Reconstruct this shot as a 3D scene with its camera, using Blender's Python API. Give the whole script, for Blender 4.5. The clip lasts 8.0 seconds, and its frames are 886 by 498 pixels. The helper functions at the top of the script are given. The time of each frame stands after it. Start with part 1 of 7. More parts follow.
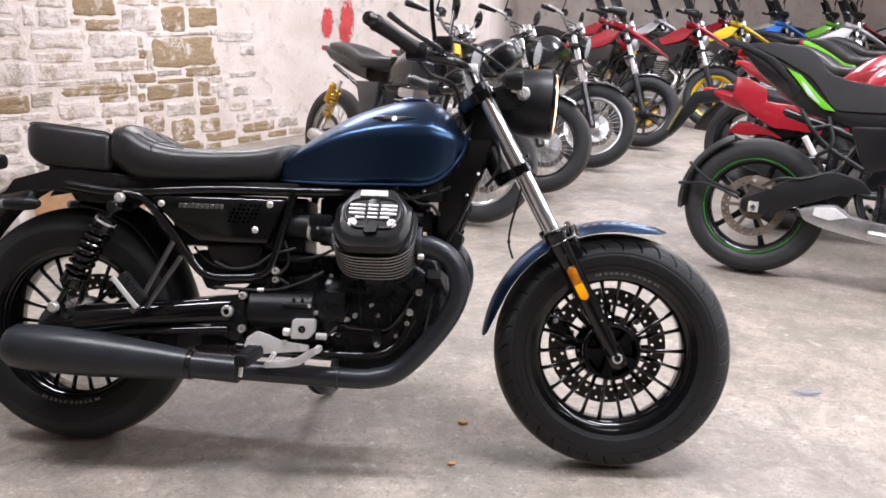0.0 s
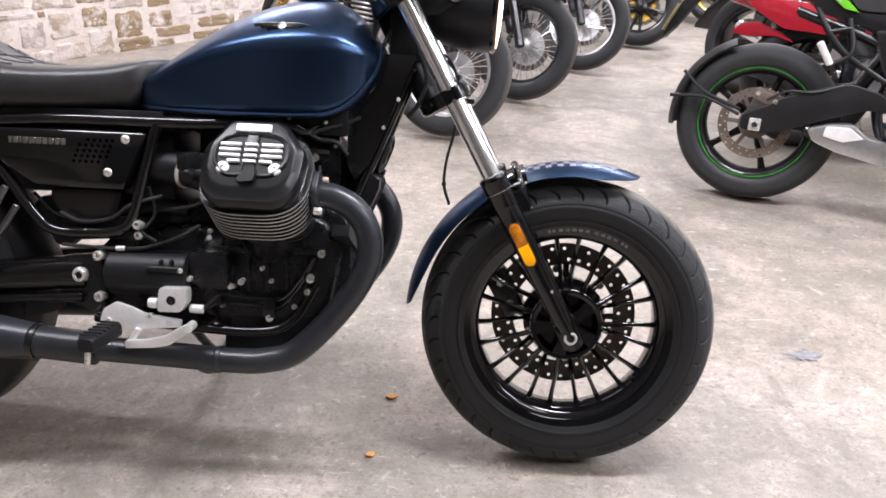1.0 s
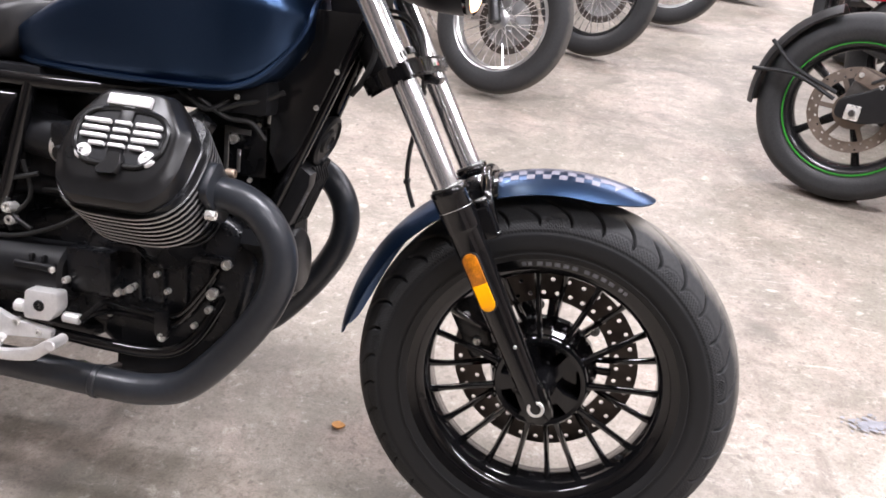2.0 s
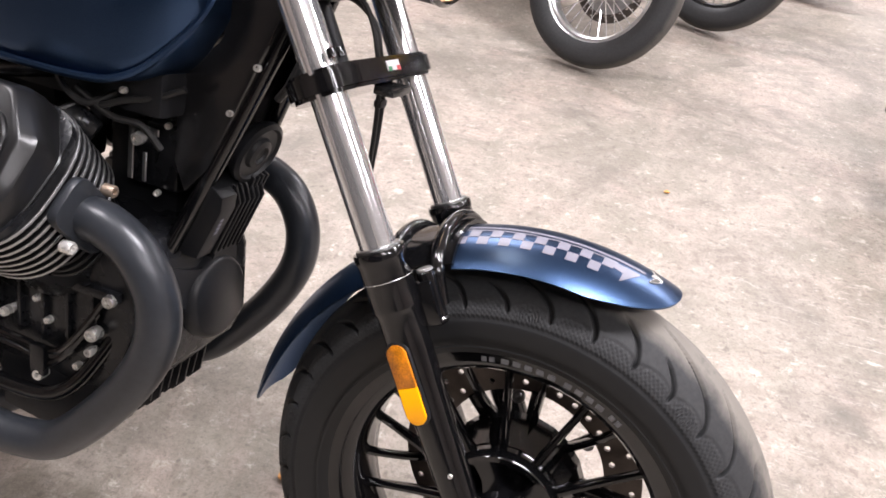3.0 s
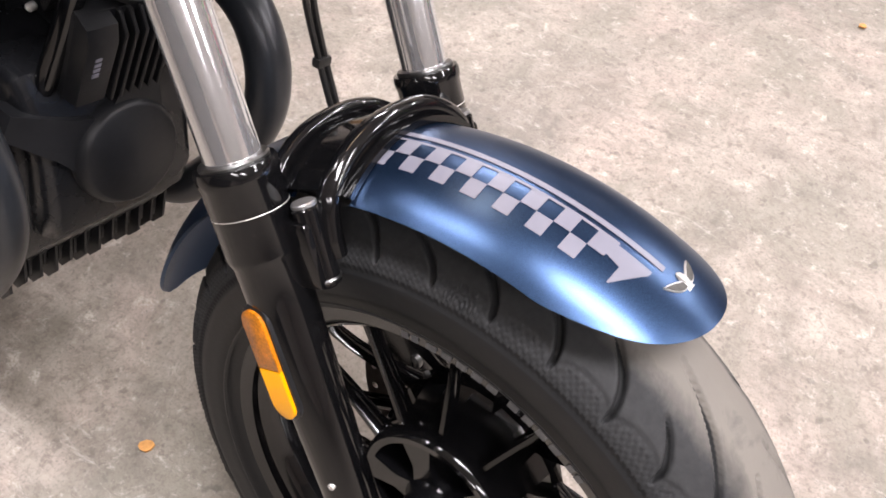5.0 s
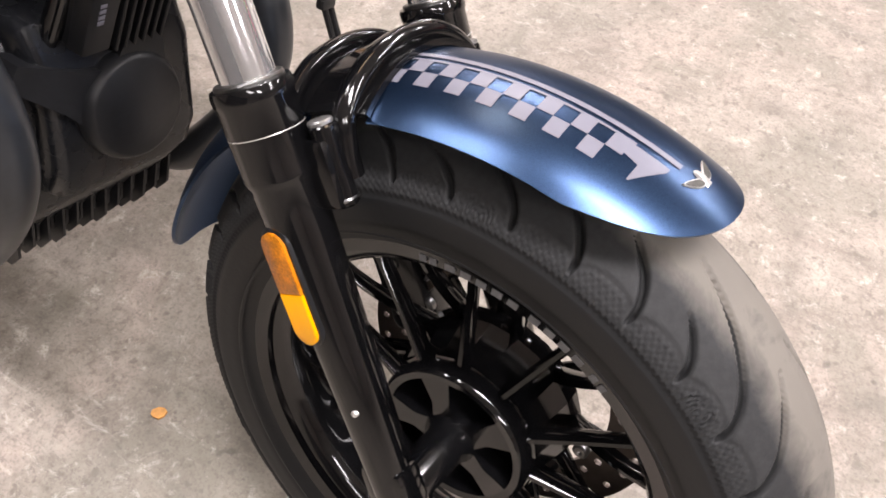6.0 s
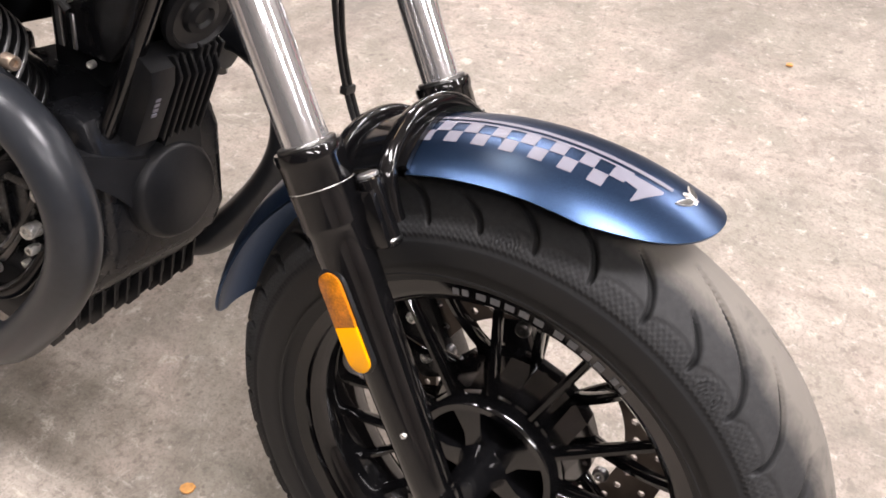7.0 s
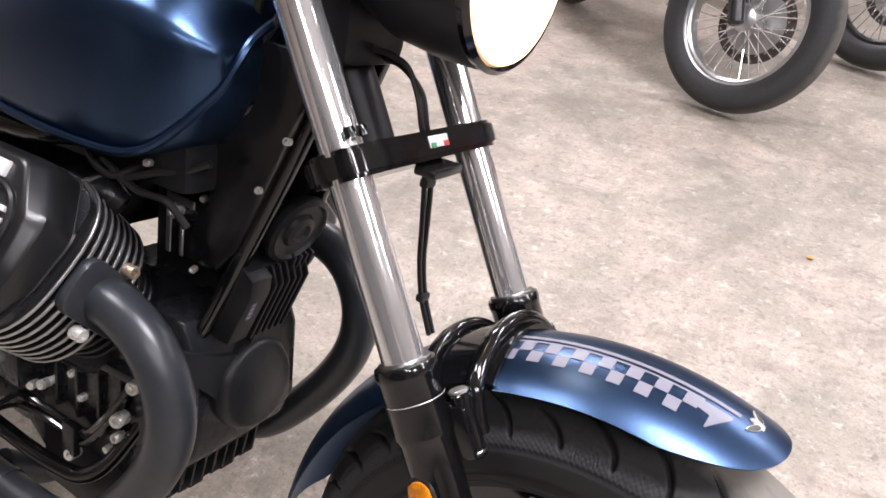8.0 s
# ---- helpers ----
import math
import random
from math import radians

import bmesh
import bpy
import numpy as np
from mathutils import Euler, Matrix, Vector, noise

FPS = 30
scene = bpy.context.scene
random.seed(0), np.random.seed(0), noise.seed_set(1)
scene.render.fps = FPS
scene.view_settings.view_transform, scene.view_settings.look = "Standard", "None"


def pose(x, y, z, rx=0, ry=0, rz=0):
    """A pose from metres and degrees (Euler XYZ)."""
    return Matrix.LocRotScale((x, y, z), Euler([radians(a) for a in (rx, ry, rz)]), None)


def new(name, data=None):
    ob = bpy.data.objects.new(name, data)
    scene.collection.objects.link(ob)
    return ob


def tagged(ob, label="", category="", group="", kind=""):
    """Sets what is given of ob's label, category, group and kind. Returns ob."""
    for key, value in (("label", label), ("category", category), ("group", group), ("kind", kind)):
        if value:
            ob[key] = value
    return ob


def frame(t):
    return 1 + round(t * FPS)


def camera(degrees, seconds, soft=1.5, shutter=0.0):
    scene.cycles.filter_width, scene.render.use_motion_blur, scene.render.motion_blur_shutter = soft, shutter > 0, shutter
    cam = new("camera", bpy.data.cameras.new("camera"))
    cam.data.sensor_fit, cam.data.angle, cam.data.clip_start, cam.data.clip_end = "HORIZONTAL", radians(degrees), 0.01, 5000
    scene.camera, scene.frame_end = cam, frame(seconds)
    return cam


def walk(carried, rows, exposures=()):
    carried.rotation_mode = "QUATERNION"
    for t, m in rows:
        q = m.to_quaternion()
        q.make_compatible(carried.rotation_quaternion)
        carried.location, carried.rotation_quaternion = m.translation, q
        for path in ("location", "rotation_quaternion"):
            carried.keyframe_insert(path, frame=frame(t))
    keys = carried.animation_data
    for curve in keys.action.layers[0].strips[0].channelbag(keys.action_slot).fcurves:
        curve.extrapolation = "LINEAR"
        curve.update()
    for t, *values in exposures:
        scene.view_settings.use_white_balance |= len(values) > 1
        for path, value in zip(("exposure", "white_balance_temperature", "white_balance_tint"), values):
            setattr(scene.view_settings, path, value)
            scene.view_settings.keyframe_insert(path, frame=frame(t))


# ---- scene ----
cam = camera(59.8, 8.0, soft=1.7)
METRES, EYE, TILT, LEAN, TURN = 2.15, 1.181, -17.5, -1.0, 0.0
ROWS = [
    (0.0, 0.0, 0.0, 0.0, 0.0, 0.0, -0.0),
    (0.5, 0.0384, 0.0998, 0.0217, -0.2, -3.8, 0.02),
    (1.0, 0.0827, 0.2042, 0.0502, -0.15, -7.75, -0.34),
    (2.5, 0.2162, 0.4829, 0.1151, 11.65, -14.52, -7.05),
    (3.0, 0.2419, 0.5718, 0.1373, 16.39, -17.69, -9.02),
    (3.5, 0.2773, 0.6411, 0.146, 23.13, -24.75, -10.42),
    (4.0, 0.2699, 0.6911, 0.1547, 26.37, -30.82, -10.48),
    (5.5, 0.2683, 0.7668, 0.142, 32.03, -37.84, -10.59),
    (6.0, 0.2733, 0.7391, 0.1291, 29.47, -36.88, -9.22),
    (6.5, 0.2802, 0.7116, 0.1221, 26.68, -34.15, -7.98),
    (7.0, 0.2761, 0.6863, 0.1273, 25.66, -28.62, -7.25),
    (7.5, 0.2639, 0.6654, 0.1396, 26.13, -22.42, -7.61),
    (8.0, 0.2541, 0.6545, 0.1562, 27.02, -17.06, -8.34),
]
EXPOSURES = [(0.0, 0.20, 6450, 11), (1.2, 0.36, 6450, 11), (2.5, 0.46, 6650, 12.5), (3.5, 0.37, 6800, 12), (5.5, 0.26, 6900, 12), (6.3, 0.28, 7050, 12), (7.4, 0.33, 6900, 12), (8.0, 0.36, 6700, 12)]
walk(cam, [(t, pose(0, 0, EYE, TILT, LEAN, TURN) @ pose(METRES * x, METRES * y, METRES * z, 90 + pitch, roll, yaw)) for t, x, y, z, yaw, pitch, roll in ROWS], EXPOSURES)

# ---- light: assumed ceiling battens of the garage, out of view ----
world = bpy.data.worlds.new("garage_air")
scene.world = world
world.use_nodes = True
world.node_tree.nodes["Background"].inputs[0].default_value = (0.9, 0.95, 1.0, 1)
world.node_tree.nodes["Background"].inputs[1].default_value = 0.05

CEILING = 3.3
# reflections suggest overhead light; number, places and watts are set to suit the brightness
BATTENS = [(1.25, 1.9, 98), (2.0, -0.3, 32), (-1.35, 1.75, 54), (3.6, 0.5, 60), (3.4, 3.2, 68), (5.6, 3.2, 62), (-1.3, 5.6, 92), (2.2, 6.2, 90), (4.6, 6.4, 95), (2.6, 9.4, 100)]
for bx, by, watts in BATTENS:
    data = bpy.data.lights.new("assumed_batten_light", "AREA")
    data.shape, data.size, data.size_y = "RECTANGLE", 1.5, 0.32
    data.energy, data.color = watts, (0.965, 0.96, 1.05)
    lamp = new("assumed_batten_light", data)
    lamp.matrix_world = pose(bx, by, CEILING - 0.12)

# ---- materials ----
def material(name, color, rough=0.5, metal=0.0, coat=0.0):
    m = bpy.data.materials.new(name)
    m.use_nodes = True
    b = m.node_tree.nodes["Principled BSDF"]
    b.inputs["Base Color"].default_value = (*color, 1)
    b.inputs["Roughness"].default_value = rough
    b.inputs["Metallic"].default_value = metal
    b.inputs["Coat Weight"].default_value = coat
    b.inputs["Coat Roughness"].default_value = 0.08
    return m


def nodes(m):
    t = m.node_tree
    return t.nodes, t.links, t.nodes["Principled BSDF"]


def noise_tex(m, scale, detail=4.0, rough=0.55, distort=0.0):
    n, l, b = nodes(m)
    if "Texture Coordinate" not in n:
        n.new("ShaderNodeTexCoord")
    t = n.new("ShaderNodeTexNoise")
    t.inputs["Scale"].default_value, t.inputs["Detail"].default_value = scale, detail
    t.inputs["Roughness"].default_value, t.inputs["Distortion"].default_value = rough, distort
    l.new(n["Texture Coordinate"].outputs["Object"], t.inputs["Vector"])
    return t


def ramp(m, source, stops):
    n, l, b = nodes(m)
    r = n.new("ShaderNodeValToRGB")
    while len(r.color_ramp.elements) < len(stops):
        r.color_ramp.elements.new(0.5)
    for e, (p, c) in zip(r.color_ramp.elements, stops):
        e.position = p
        e.color = (*c, 1) if len(c) == 3 else c
    l.new(source, r.inputs["Fac"])
    return r.outputs["Color"]


def mix(m, fac, a, b_, mode="MIX"):
    n, l, b = nodes(m)
    x = n.new("ShaderNodeMix")
    x.data_type, x.blend_type = "RGBA", mode
    for socket, v in ((x.inputs[0], fac), (x.inputs[6], a), (x.inputs[7], b_)):
        if isinstance(v, (int, float)):
            socket.default_value = v
        elif isinstance(v, tuple):
            socket.default_value = (*v, 1)
        else:
            l.new(v, socket)
    return x.outputs[2]


def calc(m, op, a, b_=0.0, c=0.0):
    n, l, b = nodes(m)
    x = n.new("ShaderNodeMath")
    x.operation = op
    for socket, v in zip(x.inputs, (a, b_, c)):
        if isinstance(v, (int, float)):
            socket.default_value = v
        else:
            l.new(v, socket)
    return x.outputs[0]


def bump(m, height, strength=0.2, distance=0.002):
    n, l, b = nodes(m)
    x = n.new("ShaderNodeBump")
    x.inputs["Strength"].default_value, x.inputs["Distance"].default_value = strength, distance
    l.new(height, x.inputs["Height"])
    l.new(x.outputs["Normal"], b.inputs["Normal"])


def worn(name, color, rough, metal=0.0, coat=0.0, grain=60.0, vary=0.25, bumped=0.08, rough_vary=0.12, shine=0.5):
    """A surface with two scales of variation in colour and gloss and a fine relief."""
    m = material(name, color, rough, metal, coat)
    n, l, b = nodes(m)
    b.inputs["Specular IOR Level"].default_value = shine
    big, fine = noise_tex(m, grain * 0.12, 3), noise_tex(m, grain, 5)
    f = calc(m, "ADD", calc(m, "MULTIPLY", big.outputs["Fac"], 0.6), calc(m, "MULTIPLY", fine.outputs["Fac"], 0.4))
    dark = tuple(c * (1 - vary) for c in color)
    light = tuple(min(1, c * (1 + vary) + 0.002) for c in color)
    l.new(ramp(m, f, [(0.3, dark), (0.7, light)]), b.inputs["Base Color"])
    l.new(calc(m, "ADD", calc(m, "MULTIPLY", big.outputs["Fac"], rough_vary), rough - rough_vary / 2), b.inputs["Roughness"])
    if bumped:
        bump(m, fine.outputs["Fac"], bumped, 0.001)
    return m


GLOSS_BLACK = worn("gloss_black_paint", (0.003, 0.003, 0.0035), 0.10, grain=25, bumped=0.0, rough_vary=0.06, shine=0.6)
SATIN_BLACK = worn("satin_black_paint", (0.009, 0.009, 0.0096), 0.23, grain=80, bumped=0.05, shine=0.55)
CAST_BLACK = worn("black_cast_metal", (0.0082, 0.0087, 0.0102), 0.27, grain=220, bumped=0.22, shine=0.38)
MATT_BLACK = worn("black_plastic", (0.0098, 0.0102, 0.0116), 0.42, grain=150, bumped=0.15, shine=0.28)
EXHAUST = worn("matt_black_exhaust_coat", (0.024, 0.027, 0.0320), 0.32, metal=0.10, grain=120, vary=0.22, bumped=0.08, shine=0.48)
FIN_METAL = worn("black_fin_metal", (0.010, 0.010, 0.0105), 0.38, metal=0.2, grain=160, vary=0.4, bumped=0.1)
FIN_EDGE = worn("machined_fin_edge", (0.40, 0.40, 0.40), 0.33, metal=0.85, grain=120, vary=0.35, bumped=0.1)
RUSTY = worn("rusty_steel_nut", (0.46, 0.36, 0.28), 0.45, metal=0.8, grain=260, vary=0.45)
COVER_BLACK = worn("satin_black_cover_paint", (0.0075, 0.0075, 0.008), 0.29, grain=120, vary=0.2, bumped=0.03, rough_vary=0.08, shine=0.36)
LEATHER = worn("black_leather", (0.021, 0.0207, 0.0212), 0.38, grain=420, bumped=0.35)
CHROME = worn("chrome", (0.90, 0.905, 0.92), 0.115, metal=0.90, grain=40, vary=0.06, bumped=0.0, rough_vary=0.05)
STEEL = worn("zinc_bolt_steel", (0.80, 0.785, 0.75), 0.28, metal=0.62, grain=300, vary=0.2)
DARK_STEEL = worn("dull_grey_metal", (0.22, 0.22, 0.22), 0.34, metal=1.0, grain=300, vary=0.3)
ALU = worn("brushed_aluminium", (0.88, 0.87, 0.86), 0.34, metal=0.35, grain=200, vary=0.12)
DISC = worn("worn_brake_steel", (0.10, 0.085, 0.076), 0.38, metal=0.9, grain=90, vary=0.3)
HOSE = material("black_rubber_hose", (0.012, 0.012, 0.012), 0.5)
DECAL = worn("grey_decal", (0.165, 0.165, 0.205), 0.42, grain=90, vary=0.06, bumped=0.0)
BADGE = worn("dull_cast_badge", (0.22, 0.21, 0.19), 0.36, metal=0.85, grain=900, vary=0.6, bumped=0.3)
INLAY = worn("dark_wing_enamel", (0.055, 0.052, 0.046), 0.45, grain=1400, vary=0.5, bumped=0.2)
SHINY_BADGE = worn("bright_cast_badge", (0.52, 0.515, 0.50), 0.30, metal=0.6, grain=900, vary=0.35, bumped=0.3)
# near-zero black that paints the shade inside the vent holes
HOLE = material("vent_disc_black", (0.0006, 0.0006, 0.0006), 1.0)
HOLE.node_tree.nodes["Principled BSDF"].inputs["Specular IOR Level"].default_value = 0.0
LETTER = worn("grey_print", (0.15, 0.15, 0.155), 0.6, grain=300, vary=0.35, bumped=0.0)


def blue_metallic():
    m = material("satin_blue_metallic", (0.030, 0.060, 0.150), 0.32, 0.92, 0.32)
    n, l, b = nodes(m)
    b.inputs["Coat Roughness"].default_value = 0.27
    b.inputs["Specular Tint"].default_value = (0.66, 0.70, 0.76, 1)
    fleck, cloud = noise_tex(m, 2600, 1), noise_tex(m, 5, 3)
    c = ramp(m, fleck.outputs["Fac"], [(0.3, (0.0140, 0.0325, 0.073)), (0.75, (0.040, 0.089, 0.190))])
    l.new(mix(m, calc(m, "MULTIPLY", cloud.outputs["Fac"], 0.12), c, (0.022, 0.062, 0.165)), b.inputs["Base Color"])
    l.new(calc(m, "ADD", calc(m, "MULTIPLY", cloud.outputs["Fac"], 0.06), 0.255), b.inputs["Roughness"])
    return m


BLUE = blue_metallic()


def rubber(name, dust, grooved=False):
    """Tyre rubber: dark grey, with pale road dust that lies in patches on the running face."""
    m = material(name, (0.014, 0.0135, 0.013), 0.60)
    n, l, b = nodes(m)
    patch, fine, streak = noise_tex(m, 9, 5, 0.65), noise_tex(m, 180, 4), noise_tex(m, 28, 4, 0.7, 1.5)
    geo = n.new("ShaderNodeSeparateXYZ")
    l.new(n["Texture Coordinate"].outputs["Object"], geo.inputs[0])
    b.inputs["Specular IOR Level"].default_value = 0.28
    run = n.new("ShaderNodeMapRange")
    run.inputs["From Min"].default_value, run.inputs["From Max"].default_value = 0.052, 0.018
    l.new(calc(m, "ABSOLUTE", geo.outputs["Y"]), run.inputs["Value"])
    dirt = calc(m, "MULTIPLY", run.outputs["Result"], calc(m, "ADD", patch.outputs["Fac"], calc(m, "MULTIPLY", streak.outputs["Fac"], 0.55)))
    f = ramp(m, dirt, [(0.30, (0, 0, 0)), (0.72, (1, 1, 1))])
    base = ramp(m, fine.outputs["Fac"], [(0.3, (0.0200, 0.0204, 0.0212)), (0.7, (0.0320, 0.0325, 0.0335))])
    rr = calc(m, "SQRT", calc(m, "ADD", calc(m, "MULTIPLY", geo.outputs["X"], geo.outputs["X"]), calc(m, "MULTIPLY", geo.outputs["Z"], geo.outputs["Z"])))
    face = n.new("ShaderNodeMapRange")
    face.inputs["From Min"].default_value, face.inputs["From Max"].default_value = 0.257, 0.262
    l.new(rr, face.inputs["Value"])
    film = calc(m, "MULTIPLY", face.outputs["Result"], calc(m, "MULTIPLY_ADD", streak.outputs["Fac"], 0.7, 0.25))
    base = mix(m, calc(m, "MULTIPLY", film, 0.45), base, (0.038, 0.0385, 0.0395))
    f = calc(m, "MULTIPLY", f, dust)
    if grooved:
        # no dust in the grooves; their shade is painted as a darker rubber tone
        crown = ramp(m, calc(m, "DIVIDE", calc(m, "ABSOLUTE", geo.outputs["Y"]), 0.0645), [(0.0, (1.0,) * 3), (0.32, (0.961,) * 3), (0.62, (0.863,) * 3), (0.86, (0.721,) * 3), (0.97, (0.587,) * 3)])
        sunk = calc(m, "SUBTRACT", calc(m, "MULTIPLY_ADD", crown, 0.103, 0.209), rr)
        above_groove = n.new("ShaderNodeMapRange")
        above_groove.inputs["From Min"].default_value, above_groove.inputs["From Max"].default_value = 0.0052, 0.0036
        l.new(sunk, above_groove.inputs["Value"])
        f = calc(m, "MULTIPLY", f, above_groove.outputs["Result"])
        base = mix(m, above_groove.outputs["Result"], (0.016, 0.0163, 0.017), base)
    l.new(mix(m, f, base, (0.21, 0.19, 0.165)), b.inputs["Base Color"])
    l.new(calc(m, "MULTIPLY_ADD", face.outputs["Result"], 0.25, 0.45), b.inputs["Roughness"])
    bump(m, fine.outputs["Fac"], 0.25, 0.0008)
    return m


RUBBER = rubber("tyre_rubber", 0.75, True)


def concrete():
    m = material("worn_concrete", (0.4, 0.36, 0.32), 0.7)
    n, l, b = nodes(m)
    n1, n2, n3, n4, n5 = noise_tex(m, 0.8, 6, 0.6), noise_tex(m, 8, 8, 0.68, 0.7), noise_tex(m, 45, 5, 0.7), noise_tex(m, 230, 3), noise_tex(m, 2.1, 6, 0.7, 1.2)
    c = ramp(m, n2.outputs["Fac"], [(0.30, (0.215, 0.186, 0.156)), (0.5, (0.375, 0.325, 0.278)), (0.70, (0.500, 0.440, 0.385))])
    c = mix(m, calc(m, "MULTIPLY", ramp(m, n1.outputs["Fac"], [(0.42, (0, 0, 0)), (0.62, (1, 1, 1))]), 0.55), c, (0.30, 0.278, 0.230))
    c = mix(m, calc(m, "MULTIPLY", ramp(m, n5.outputs["Fac"], [(0.50, (0, 0, 0)), (0.66, (1, 1, 1))]), 0.70), c, (0.53, 0.425, 0.372))
    blotch = noise_tex(m, 4.6, 7, 0.68, 0.5)
    c = mix(m, calc(m, "MULTIPLY", ramp(m, blotch.outputs["Fac"], [(0.48, (0, 0, 0)), (0.62, (1, 1, 1))]), 0.62), c, (0.245, 0.230, 0.188))
    c = mix(m, calc(m, "MULTIPLY", ramp(m, n3.outputs["Fac"], [(0.55, (0, 0, 0)), (0.65, (1, 1, 1))]), 0.62), c, (0.17, 0.148, 0.125))
    pale = noise_tex(m, 26, 5, 0.75, 0.4)
    c = mix(m, calc(m, "MULTIPLY", ramp(m, pale.outputs["Fac"], [(0.57, (0, 0, 0)), (0.67, (1, 1, 1))]), 0.65), c, (0.63, 0.575, 0.515))
    c = mix(m, calc(m, "MULTIPLY", ramp(m, n4.outputs["Fac"], [(0.36, (1, 1, 1)), (0.48, (0, 0, 0))]), 0.4), c, (0.18, 0.16, 0.138))
    pit, fleck = noise_tex(m, 95, 6, 0.7), noise_tex(m, 75, 6, 0.75, 0.3)
    c = mix(m, calc(m, "MULTIPLY", ramp(m, pit.outputs["Fac"], [(0.50, (0, 0, 0)), (0.60, (1, 1, 1))]), 0.30), c, (0.17, 0.145, 0.12))
    c = mix(m, calc(m, "MULTIPLY", ramp(m, fleck.outputs["Fac"], [(0.60, (0, 0, 0)), (0.68, (1, 1, 1))]), 0.40), c, (0.66, 0.59, 0.53))
    drag = n.new("ShaderNodeMapping")
    drag.inputs["Scale"].default_value, drag.inputs["Rotation"].default_value = (2.2, 16.0, 1.0), (0, 0, 0.35)
    l.new(n["Texture Coordinate"].outputs["Object"], drag.inputs["Vector"])
    scuff = noise_tex(m, 1.6, 6, 0.7, 0.8)
    l.new(drag.outputs["Vector"], scuff.inputs["Vector"])
    c = mix(m, calc(m, "MULTIPLY", ramp(m, scuff.outputs["Fac"], [(0.56, (0, 0, 0)), (0.66, (1, 1, 1))]), 0.35), c, (0.19, 0.168, 0.145))
    grime = noise_tex(m, 1.7, 8, 0.72, 0.9)
    c = mix(m, calc(m, "MULTIPLY", ramp(m, grime.outputs["Fac"], [(0.50, (0, 0, 0)), (0.64, (1, 1, 1))]), 0.6), c, (0.165, 0.148, 0.126))
    oil = noise_tex(m, 3.1, 5, 0.62, 0.6)
    c = mix(m, calc(m, "MULTIPLY", ramp(m, oil.outputs["Fac"], [(0.58, (0, 0, 0)), (0.70, (1, 1, 1))]), 0.6), c, (0.135, 0.124, 0.110))
    speck = noise_tex(m, 34, 2, 0.5)
    c = mix(m, calc(m, "MULTIPLY", ramp(m, speck.outputs["Fac"], [(0.68, (0, 0, 0)), (0.73, (1, 1, 1))]), 0.45), c, (0.11, 0.100, 0.088))
    grit = noise_tex(m, 120, 2, 0.5)
    c = mix(m, calc(m, "MULTIPLY", ramp(m, grit.outputs["Fac"], [(0.64, (0, 0, 0)), (0.72, (1, 1, 1))]), 0.35), c, (0.12, 0.108, 0.095))
    scrape, worn_by = n.new("ShaderNodeMapping"), noise_tex(m, 1.1, 3, 0.6)
    scrape.inputs["Scale"].default_value, scrape.inputs["Rotation"].default_value = (9.0, 34.0, 1.0), (0, 0, -0.75)
    l.new(n["Texture Coordinate"].outputs["Object"], scrape.inputs["Vector"])
    chip = noise_tex(m, 1.5, 7, 0.75, 0.6)
    l.new(scrape.outputs["Vector"], chip.inputs["Vector"])
    chipped = calc(m, "MULTIPLY", ramp(m, chip.outputs["Fac"], [(0.58, (0, 0, 0)), (0.66, (1, 1, 1))]), ramp(m, worn_by.outputs["Fac"], [(0.44, (0, 0, 0)), (0.60, (1, 1, 1))]))
    c = mix(m, calc(m, "MULTIPLY", chipped, 0.55), c, (0.70, 0.64, 0.58))
    c = mix(m, 1.0, c, (0.93, 0.925, 0.92), "MULTIPLY")
    l.new(c, b.inputs["Base Color"])
    l.new(calc(m, "ADD", calc(m, "MULTIPLY", n2.outputs["Fac"], 0.35), 0.42), b.inputs["Roughness"])
    bump(m, calc(m, "ADD", n3.outputs["Fac"], calc(m, "MULTIPLY", n4.outputs["Fac"], 0.5)), 0.35, 0.003)
    return m


CONCRETE = concrete()


def glow(name, color, strength):
    m = material(name, color, 0.3)
    b = m.node_tree.nodes["Principled BSDF"]
    b.inputs["Emission Color"].default_value = (*color, 1)
    b.inputs["Emission Strength"].default_value = strength
    return m


LAMP_CLEAR = material("smoked_clear_lens", (0.25, 0.24, 0.23), 0.12)
# brighter amber stands in for light thrown back by the reflector's lower half
AMBER = material("amber_reflector", (1.0, 0.42, 0.003), 0.22)
AMBER_DARK = worn("amber_reflector_speckled", (0.50, 0.160, 0.005), 0.30, grain=520, vary=0.75)
LENS = glow("lit_headlight_glass", (1.0, 0.80, 0.58), 5.0)



def warm_rim(m, y, z):
    """The lamp's glass turns from white in the middle to orange at the rim."""
    n, l, b = nodes(m)
    coord, xyz = n.new("ShaderNodeTexCoord"), n.new("ShaderNodeSeparateXYZ")
    l.new(coord.outputs["Object"], xyz.inputs[0])
    dy, dz = calc(m, "SUBTRACT", xyz.outputs["Y"], y), calc(m, "SUBTRACT", xyz.outputs["Z"], z)
    r = calc(m, "SQRT", calc(m, "ADD", calc(m, "MULTIPLY", dy, dy), calc(m, "MULTIPLY", dz, dz)))
    c = ramp(m, calc(m, "MULTIPLY", r, 11.5), [(0.55, (1.0, 0.86, 0.70)), (0.85, (0.75, 0.42, 0.20)), (1.0, (0.50, 0.28, 0.15))])
    l.new(c, b.inputs["Emission Color"])


warm_rim(LENS, 0.0, 0.963)
TUBE_LIGHT = glow("batten_diffuser", (1.0, 0.95, 0.89), 4.0)
WHITE_PAINT = worn("white_enamel", (0.7, 0.7, 0.68), 0.4, grain=30, vary=0.08)
